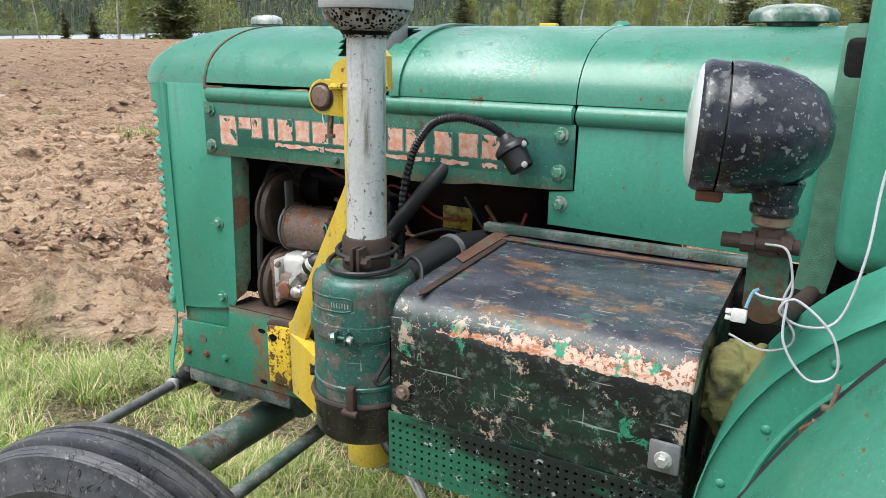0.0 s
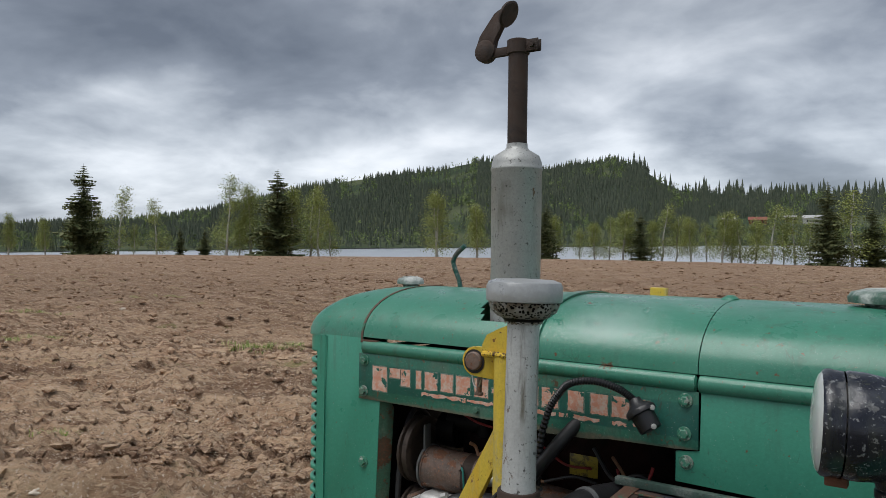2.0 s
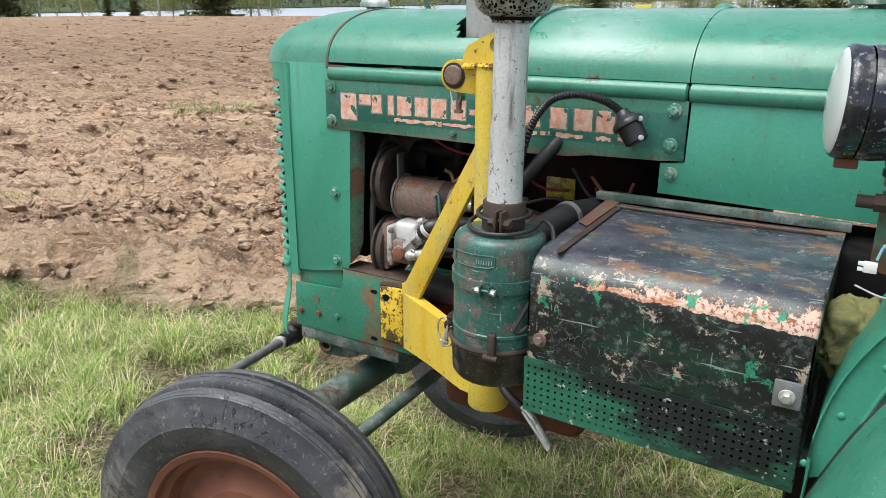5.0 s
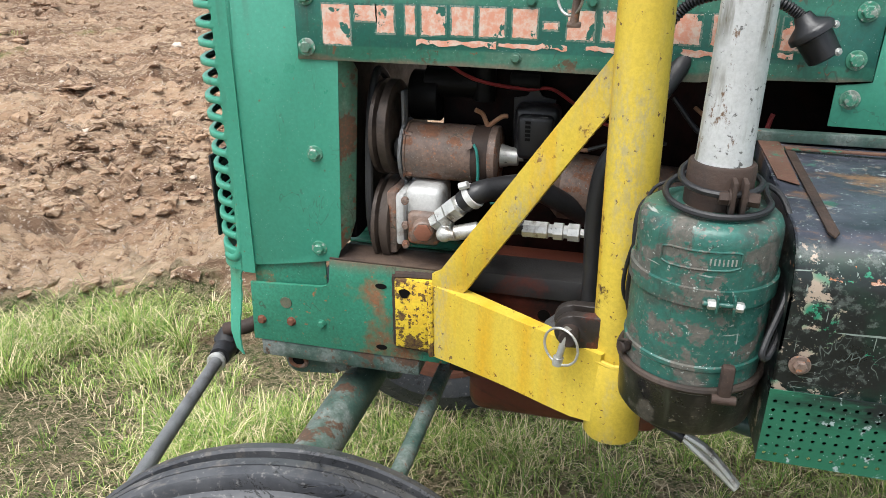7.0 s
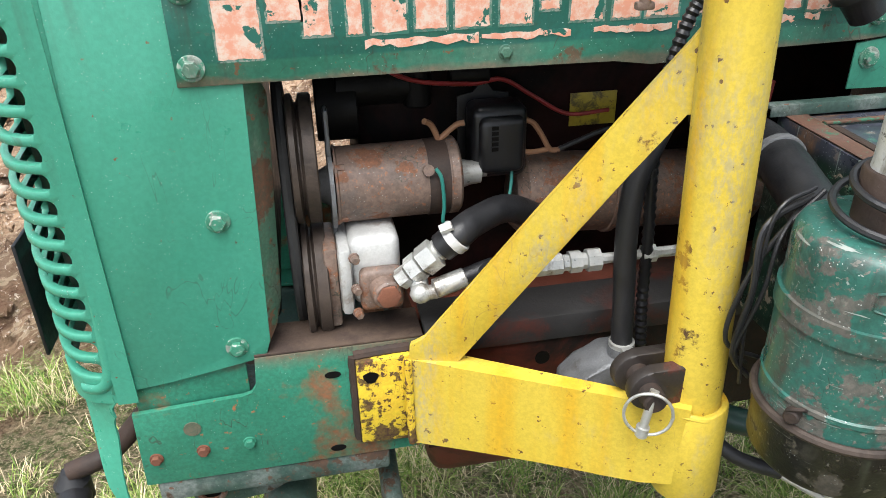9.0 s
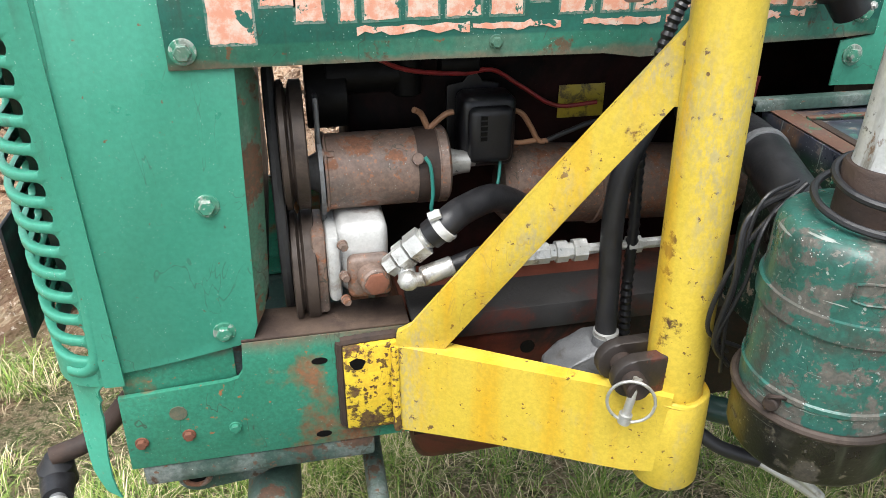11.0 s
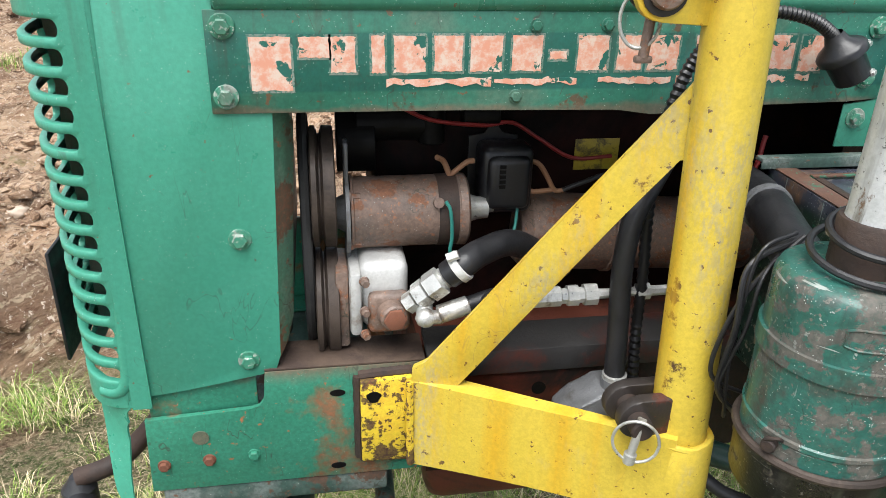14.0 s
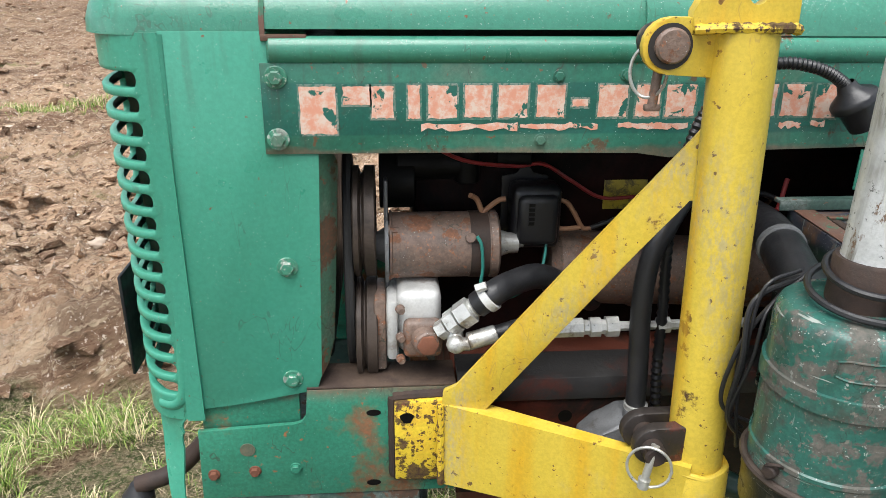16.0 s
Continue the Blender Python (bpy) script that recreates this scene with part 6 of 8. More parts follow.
    for a in (19, 24, 29, 35):
        bm = B()
        lathe(bm, (wc[0] - 1.028 * gs * math.cos(radians(a)), 0.8602, wc[1] + 1.028 * gs * math.sin(radians(a))), (0, -1, 0), [(0.0062, 0), (0.0056, 0.0014), (0.0036, 0.0026), (0.0005, 0.003)], 16, False)
        part("rivet", bm, "side", inner)
    # added black tube that draws the shaded gap along the seam
    bm = B()
    tube(bm, [(wc[0] - 1.0015 * gs * math.cos(radians(a)), 0.8575, wc[1] + 1.0015 * gs * math.sin(radians(a))) for a in range(12, 60, 4)], 0.0042, 8, 4)
    part("seam_strip", bm, "rubber", inner, "black strip standing for the dark gap of the seam")
    # pressed bead parallel to the plate's edge
    bm = B()
    tube(bm, [(0.1457 - 0.351 * math.cos(radians(k)), 0.860, 0.877 + 0.351 * math.sin(radians(k))) for k in range(8, 80, 6)], 0.004, 8, 4)
    part("pressed_bead", bm, "side", inner)
    # rusty catch on the seam
    bm = B()
    tube(bm, [(-0.144, 0.846, 1.066), (-0.133, 0.838, 1.081), (-0.120, 0.838, 1.098), (-0.114, 0.842, 1.131)], 0.003, 8)
    box(bm, -0.146, -0.129, 0.843, 0.852, 1.061, 1.068, 0.002)
    box(bm, -0.128, -0.114, 0.842, 0.850, 1.096, 1.102, 0.0015)
    cyl(bm, (-0.135, 0.836, 1.084), (-0.122, 0.836, 1.082), 0.0038)
    part("catch", bm, "rusty", inner, "rusty wire catch on the mudguard seam")
    for y, lab in ((0.76, "large rear tractor tyre under the mudguard"), (2.44, "far rear tractor tyre")):
        bm = B()
        tyre(bm, (wc[0], y, 0.60), (0, -1, 0), 0.69, 0.30, 0.40, False)
        t = part("rear_wheel", bm, M["tyre"], tractor, lab)
        bm = B()
        lathe(bm, (wc[0], y, 0.60), (0, -1, 0), [(0.41, 0.12), (0.39, 0.1), (0.37, 0.02), (0.1, 0.04), (0.001, 0.05)], 40, False)
        part("rim", bm, "rust", t)
    bm = B()
    cyl(bm, (wc[0], 0.80, 0.60), (wc[0], 2.40, 0.60), 0.07)
    part("rear_axle", bm, "axle", tractor)
    bm = B()
    box(bm, -0.140, 0.25, 1.13, 2.07, 1.175, 1.58, 0.035, 4)
    part("dash_cowl", bm, "side", tractor, "green dashboard cowl")
    bm = B()
    box(bm, -0.165, -0.10, 1.31, 1.89, 0.95, 1.50, 0.01)
    part("bulkhead", bm, "shaded_iron", tractor)
    # added block, near-black for the shaded void between lamp bracket and mudguard
    bm = B()
    box(bm, -0.30, 0.30, 1.20, 1.42, 0.55, 1.11, 0.02)
    part("clutch_housing", bm, "shaded_iron", tractor)
    bm = B()
    shell(bm, [[(x, y, z) for x, y, z in hood_section(xx, 0.006)] for xx in (-0.172, -0.128)], 0.006)
    slab(bm, [(-0.176, YS - 0.012, 1.40), (-0.124, YS - 0.012, 1.40), (-0.126, YS - 0.03, 1.2), (-0.150, YS - 0.06, 1.06), (-0.195, YS - 0.06, 1.06), (-0.18, YS - 0.03, 1.2)], (0, 0.006, 0))
    part("webbing_seal", bm, "canvas", tractor, "frayed green webbing strip along the hood edge")


def crumpled_rag():
    bm = B()
    bmesh.ops.create_icosphere(bm, subdivisions=5, radius=1.0)
    for v in bm.verts:
        p = v.co.copy()
        k = 1 + 0.28 * noise.noise(p * 1.6) + 0.15 * abs(math.sin(4.5 * (p.z + 0.6 * p.x) + 2.5 * noise.noise(p * 1.5))) + 0.10 * abs(math.sin(9.5 * (p.x - 0.4 * p.z + 0.3 * p.y) + 3 * noise.noise(p * 2))) + 0.035 * math.sin(33 * (p.z + 0.5 * p.y) + 7 * noise.noise(p * 2.6)) + 0.03 * noise.noise(p * 9)
        v.co = V(p.x * 0.052 * k, p.y * 0.055 * k, p.z * 0.062 * k)
        if p.z < -0.5:
            v.co.z *= 0.8
    bmesh.ops.rotate(bm, verts=bm.verts, cent=(0, 0, 0), matrix=Matrix.Rotation(0.5, 3, "Y"))
    bmesh.ops.translate(bm, verts=bm.verts, vec=(-0.232, 1.02, 1.02))
    ob = part("rag", bm, "cloth", sharp=180)
    return tagged(ob, "crumpled soiled yellow-green work glove rag stuffed beside the box", "rag")


WHEEL, STEER = (-1.406, 0.815, 0.313), 0.22
AXLE = V(math.sin(STEER), -math.cos(STEER), 0)


def tyre_rubber():
    n = Nodes("weathered_tyre_rubber", 0.55)
    col = n.mix(n.step(n.noise(6, 6, 0.65), 0.42, 0.7), (0.034, 0.036, 0.042), (0.085, 0.087, 0.092))
    col = n.mix(n.step(n.noise(4.5, 7, 0.72, distort=0.5), 0.55, 0.64, 0, 0.8), col, (0.20, 0.175, 0.15))
    col = n.mix(n.step(n.noise(75, 7, 0.75), 0.58, 0.64, 0, 0.6), col, (0.22, 0.21, 0.20))
    line = n.math("ABSOLUTE", n.math("SUBTRACT", n.noise(9, 5, 0.7, None, 1.0), 0.5), 0)
    crack = n.math("MULTIPLY", n.step(line, 0.010, 0.003), n.step(n.noise(5, 3), 0.47, 0.55))
    col = n.mix(crack, col, (0.004, 0.004, 0.004))
    # cracks running round the shoulders
    across = n.math("ADD", n.math("MULTIPLY", n.math("SUBTRACT", n.axis("X"), WHEEL[0]), AXLE.x), n.math("MULTIPLY", n.math("SUBTRACT", n.axis("Y"), WHEEL[1]), AXLE.y))
    across = n.math("ADD", across, n.math("MULTIPLY", n.math("SUBTRACT", n.noise(22, 6, 0.7), 0.5), 0.008))
    for at in (0.055, 0.018, 0.066):
        ring = n.step(n.math("ABSOLUTE", n.math("SUBTRACT", across, at), 0), 0.0011, 0.0005)
        crack = n.math("MAXIMUM", crack, n.math("MULTIPLY", ring, n.step(n.noise(3.5, 3), 0.42, 0.50)))
    col = n.mix(crack, col, (0.004, 0.004, 0.004))
    n.color(col)
    n.rough(n.step(n.noise(12, 4), 0.3, 0.7, 0.36, 0.7))
    n.bump(n.math("SUBTRACT", n.noise(60, 6, 0.6), n.math("MULTIPLY", crack, 2.0)), 0.4, 0.002)
    return n.m


M["brass"] = plain("worn_brass_collar", (0.26, 0.19, 0.14), 0.45, 0.3, 0.3, 25, 0.3, (0.10, 0.07, 0.05), 0.52, 0.64)
M["tyre"] = tyre_rubber()
M["lug"] = painted("lug_black_red_worn_paint", (0.035, 0.026, 0.022), (0.018, 0.015, 0.014), 0.5, 0.56, 0.0, rustcol=(0.12, 0.035, 0.022), fade=(0.30, 0.20, 0.06), fade_lo=0.60, wear=1.2)
M["cap"] = painted("cap_green_dusty_paint", (0.06, 0.14, 0.10), (0.03, 0.09, 0.065), 0.5, 0.57, 0.05, rustcol=(0.28, 0.29, 0.27), fade=(0.52, 0.54, 0.52), fade_lo=0.41)
M["can_low"] = scratched(painted("oil_blackened_paint", (0.016, 0.015, 0.013), (0.007, 0.0065, 0.006), 0.30, 0.57, 0.02, rustcol=(0.11, 0.095, 0.07), fade=(0.06, 0.052, 0.042), scale=1.6, wear=1.5), 30, 0.7, (0.16, 0.15, 0.13))
M["green_hose"] = plain("dark_green_hose", (0.018, 0.05, 0.042), 0.42, 0, 0.3, 20, 0.2)


def mesh_steel():
    n = Nodes("perforated_bowl_steel", 0.6, 0.3)
    n.color(n.mix(n.step(n.noise(40, 5), 0.4, 0.6), (0.16, 0.13, 0.10), (0.34, 0.33, 0.31)))
    v = n.voronoi(165)
    n.link(n.step(v, 0.40, 0.44), n.b.inputs["Alpha"])
    return n.m


M["mesh"] = mesh_steel()
build_exhaust()
build_air_cleaner()
build_bracket()
build_box()
build_lamp()
build_top_fittings()
build_running_gear()
crumpled_rag()


# ---- the land ----
EYE0 = V(-0.139, -0.267, 1.630)
EDGE_R = 116.0
EDGE = ((-180, -0.5), (-90, -0.6), (-67, -0.52), (-57, -0.38), (-46, -0.37), (-35.6, -0.29), (-22.7, -0.33), (-14.8, -0.38), (-5.4, -0.55), (10, -0.6), (60, -0.6), (180, -0.5))


def lerp_table(tab, x):
    for (a, b), (c, d) in zip(tab, tab[1:]):
        if a <= x <= c:
            return b + (d - b) * (x - a) / (c - a)
    return tab[0][1] if x < tab[0][0] else tab[-1][1]


def soil_mask(x, y):
    """1 on the ploughed field, 0 on the grass verge."""
    line = (y - 2.36) - 0.27 * (x + 4.2)          # the verge's far edge runs across the view
    line += 0.18 * noise.noise(V(x * 0.8, y * 0.8, 3.0)) + 0.10 * noise.noise(V(x * 2.7, y * 2.7, 1.0))
    return sstep(-0.12, 0.25, line)


def base_height(x, y):
    dx, dy = x - EYE0.x, y - EYE0.y
    r = math.hypot(dx, dy)
    az = math.degrees(math.atan2(dx, dy))
    near = GZ - 0.095 * sstep(0.9, 2.4, y) * 1.6 - 0.05 * sstep(2.4, 5.0, y)
    edge = EYE0.z + EDGE_R * math.tan(radians(lerp_table(EDGE, az)))
    far = -0.30 + (edge + 0.30) * max(0, (r - 5.5) / (EDGE_R - 5.5))
    if r > EDGE_R:
        far = edge - 0.10 * (r - EDGE_R)
    k = sstep(3.5, 8.0, r)
    return near * (1 - k) + far * k


def scarp(u, v, pitch, wob):
    """Broken ledges that rise steeply on the near side and fall off gently behind."""
    k = v / pitch + wob
    f = k - math.floor(k)
    return (f / 0.14 if f < 0.14 else (1 - f) / 0.86)


def clods(x, y, r):
    """Relief of the ploughed soil: broken furrow ledges and ragged clods in several sizes."""
    u = 0.80 * x + 0.60 * y
    v = -0.60 * x + 0.80 * y
    wob = 0.5 * noise.noise(V(u * 0.16, v * 0.25, 0))
    rag = noise.noise(V(u * 2.1, v * 1.3, 17))
    h = 0.15 * scarp(u, v, 0.62, 0.9 * wob + 0.16 * rag) * max(0.0, 0.6 + 0.9 * noise.noise(V(u * 0.4, v * 0.9, 8)))
    h += 0.10 * noise.noise(V(u * 0.8, v * 1.3, 0))
    n2 = noise.noise(V(u * 2.0, v * 3.4, 5))
    h += 0.16 * max(0, n2 - 0.05) ** 0.8
    if r < 60:
        h += 0.07 * scarp(u, v, 0.23, 1.7 * wob + 0.5 * rag) * max(0.0, 0.4 + noise.noise(V(u * 1.7, v * 2.0, 21)))
        n3 = noise.noise(V(u * 5.0, v * 7.5, 9))
        h += 0.10 * max(0, abs(n3) - 0.04)
        if r < 10:
            h += 0.09 * max(0, noise.noise(V(u * 4.2, v * 6.5, 33))) + 0.05 * abs(noise.noise(V(x * 7.3, y * 7.3, 50)))
        if r < 26:
            h += 0.075 * abs(noise.noise(V(x * 13, y * 13, 2)))
            if r < 14:
                h += 0.042 * abs(noise.noise(V(x * 29, y * 29, 6)))
    return h


def build_ground():
    az = []
    a = -180.0
    while a < 180:
        az.append(a)
        a += 0.22 if -76 <= a < 0 else (0.7 if 0 <= a < 50 else 4.0)
    rs = [0.0]
    r = 0.25
    while r < EDGE_R + 8:
        rs.append(r)
        r *= 1.05 if r < 2.0 else 1.0068 if r < 24 else 1.0165
    rs += [EDGE_R + 14, EDGE_R + 40, 260, 600, 1500, 4200]
    verts, faces = [], []
    for i, r in enumerate(rs):
        for a in az:
            x, y = EYE0.x + r * math.sin(radians(a)), EYE0.y + r * math.cos(radians(a))
            if r > 200:
                z = lake_z(x, y) - 6.0 - 0.002 * r
            else:
                z = base_height(x, y)
                if -80 < a < 52:
                    s = soil_mask(x, y)
                    fade = 1 - sstep(70, EDGE_R - 4, r) * 0.7
                    z += s * clods(x, y, r) * fade + (1 - s) * 0.03 * noise.noise(V(x * 1.7, y * 1.7, 0))
                    if r < 9:
                        bank = math.exp(-((y - 2.78 - 0.27 * (x + 4.2)) / 0.36) ** 2)
                        z += bank * (0.17 * (0.6 + 0.8 * noise.noise(V(x * 1.3, y * 1.3, 7))) + 0.07 * abs(noise.noise(V(x * 6.1, y * 6.1, 12))) + 0.05 * abs(noise.noise(V(x * 14, y * 14, 3))))
            verts.append((x, y, z))
    n = len(az)
    for i in range(len(rs) - 1):
        for k in range(n):
            faces.append((i * n + k, i * n + (k + 1) % n, (i + 1) * n + (k + 1) % n, (i + 1) * n + k))
    me = bpy.data.meshes.new("ground")
    me.from_pydata(verts, [], faces)
    me.polygons.foreach_set("use_smooth", [True] * len(faces))
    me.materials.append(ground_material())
    ob = new("ground", me)
    return tagged(ob, "ploughed brown field with clods beyond a strip of rough grass", "ground", kind="structure")


def lake_z(x, y):
    return EYE0.z - 5.0 + 0.0253 * y + 0.009 * x


def soil_colour(n, T=36.87):
    """Reddish-tan soil, furrow shade painted in and darker far out, with pale crumbs and fibres along the furrows."""
    soil = n.mix(n.step(n.noise(0.9, 7, 0.7, (1, 2.5, 1), 0.1, T), 0.38, 0.60), (0.52, 0.335, 0.215), (0.66, 0.465, 0.31))
    # stretched dark streaks, here and below, stand for shade along the furrows
    soil = n.mix(n.step(n.noise(3.1, 8, 0.78, (0.22, 3.0, 1), 0.1, T), 0.52, 0.58, 0, 0.75), soil, (0.26, 0.150, 0.092))
    soil = n.mix(n.step(n.noise(2.2, 8, 0.75, (0.20, 3.6, 1), 0.1, T), 0.51, 0.57, 0, 0.8), soil, (0.66, 0.48, 0.325))
    soil = n.mix(n.step(n.noise(16, 7, 0.78, (0.6, 1.8, 1), 0.0, T), 0.54, 0.59, 0, 0.9), soil, (0.20, 0.112, 0.070))
    soil = n.mix(n.step(n.noise(13, 7, 0.78), 0.53, 0.59, 0, 0.75), soil, (0.65, 0.48, 0.35))
    # distant furrow shadows painted as darker brown beyond the first stretch
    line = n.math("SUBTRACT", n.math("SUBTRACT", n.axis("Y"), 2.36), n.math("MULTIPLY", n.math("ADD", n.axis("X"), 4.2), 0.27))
    far_shade = n.math("MULTIPLY", n.step(line, 3.0, 17.0), n.step(n.noise(0.35, 6, 0.7, (0.3, 2.0, 1), 0.1, T), 0.25, 0.55, 0.65, 1.0))
    soil = n.mix(n.math("MULTIPLY", far_shade, 0.82), soil, (0.150, 0.092, 0.057))
    soil = n.mix(n.step(n.noise(0.55, 9, 0.8, (0.14, 3.6, 1), 0.1, T), 0.50, 0.55, 0, 0.75), soil, (0.155, 0.086, 0.054))
    soil = n.mix(n.step(n.noise(0.8, 9, 0.8, (0.12, 4.0, 1), 0.1, T), 0.54, 0.58, 0, 0.5), soil, (0.40, 0.27, 0.17))
    fibre = n.step(n.noise(26, 6, 0.7, (0.12, 2.0, 1), 0.2, T), 0.56, 0.60)
    soil = n.mix(n.math("MULTIPLY", fibre, 0.6), soil, (0.66, 0.52, 0.36))
    soil = n.mix(n.step(n.noise(38, 5, 0.65), 0.60, 0.63), soil, (0.72, 0.60, 0.49))
    # furrow shade painted dark in the troughs, and pale crests
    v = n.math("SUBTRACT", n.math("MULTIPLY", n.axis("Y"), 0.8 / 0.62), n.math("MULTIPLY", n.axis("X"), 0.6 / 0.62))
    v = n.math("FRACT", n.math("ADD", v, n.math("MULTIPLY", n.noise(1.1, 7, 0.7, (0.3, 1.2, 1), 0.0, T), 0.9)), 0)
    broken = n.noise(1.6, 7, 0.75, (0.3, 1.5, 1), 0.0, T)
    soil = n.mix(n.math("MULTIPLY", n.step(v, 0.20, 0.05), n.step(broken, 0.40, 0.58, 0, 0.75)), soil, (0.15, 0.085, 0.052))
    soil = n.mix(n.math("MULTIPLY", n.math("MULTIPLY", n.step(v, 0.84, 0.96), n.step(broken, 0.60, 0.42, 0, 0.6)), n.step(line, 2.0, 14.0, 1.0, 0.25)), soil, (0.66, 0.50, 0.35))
    return soil


def ground_material():
    n = Nodes("ploughed_soil_and_turf", 0.92, spec=0.2)
    T = 36.87
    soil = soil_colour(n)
    moss = n.mix(n.step(n.noise(30, 5), 0.4, 0.6), (0.13, 0.17, 0.05), (0.38, 0.31, 0.15))
    soil = n.mix(n.step(n.noise(0.5, 8, 0.75, (0.5, 2.4, 1), 0.3, T), 0.60, 0.66, 0, 0.75), soil, moss)
    turf = n.mix(n.step(n.noise(30, 8, 0.75), 0.42, 0.58), (0.075, 0.10, 0.032), (0.30, 0.245, 0.145))
    turf = n.mix(n.step(n.noise(120, 6, 0.75), 0.53, 0.60, 0, 0.7), turf, (0.50, 0.41, 0.27))
    turf = n.mix(n.step(n.noise(90, 6, 0.75, (0.5, 1.5, 1), 0.3), 0.54, 0.60, 0, 0.8), turf, (0.09, 0.065, 0.04))
    turf = n.mix(n.step(n.noise(1.9, 6, 0.65), 0.55, 0.61), turf, n.mix(n.step(n.noise(60, 8, 0.78), 0.42, 0.58), (0.15, 0.095, 0.055), (0.38, 0.27, 0.17)))
    # the verge's edge in the same line as the relief
    x, y = n.axis("X"), n.axis("Y")
    line = n.math("SUBTRACT", n.math("SUBTRACT", y, 2.36), n.math("MULTIPLY", n.math("ADD", x, 4.2), 0.27))
    line = n.math("ADD", line, n.math("MULTIPLY", n.math("SUBTRACT", n.noise(2.2, 5, 0.6), 0.5), 0.9))
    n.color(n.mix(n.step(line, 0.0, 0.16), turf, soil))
    h = n.math("ADD", n.noise(16, 9, 0.78), n.math("MULTIPLY", n.noise(4, 8, 0.7, (0.6, 2.4, 1), 0.4, T), 1.6))
    h = n.math("ADD", h, n.math("MULTIPLY", n.noise(0.9, 8, 0.75, (0.22, 2.8, 1), 0.1, T), 2.5))
    n.bump(h, 1.0, 0.06)
    return n.m


def stuff_mesh(name, verts, faces, material, label, category, smooth=False):
    me = bpy.data.meshes.new(name)
    me.from_pydata(verts, [], faces)
    if smooth:
        me.polygons.foreach_set("use_smooth", [True] * len(faces))
    me.materials.append(material)
    return tagged(new(name, me), label, category, kind="stuff")


def leaf_material(name, a, b, dry=None, amount=0.0):
    n = Nodes(name, 0.65, spec=0.25)
    g = n.t.nodes.new("ShaderNodeNewGeometry")
    rnd = g.outputs["Random Per Island"]
    col = n.mix(rnd, a, b)
    if dry:
        col = n.mix(n.step(n.math("FRACT", n.math("MULTIPLY", rnd, 17.3), 0), 1 - amount, 1 - amount + 0.01), col, dry)
    n.color(col)
    n.b.inputs["Subsurface Weight"].default_value = 0.0
    return n.m


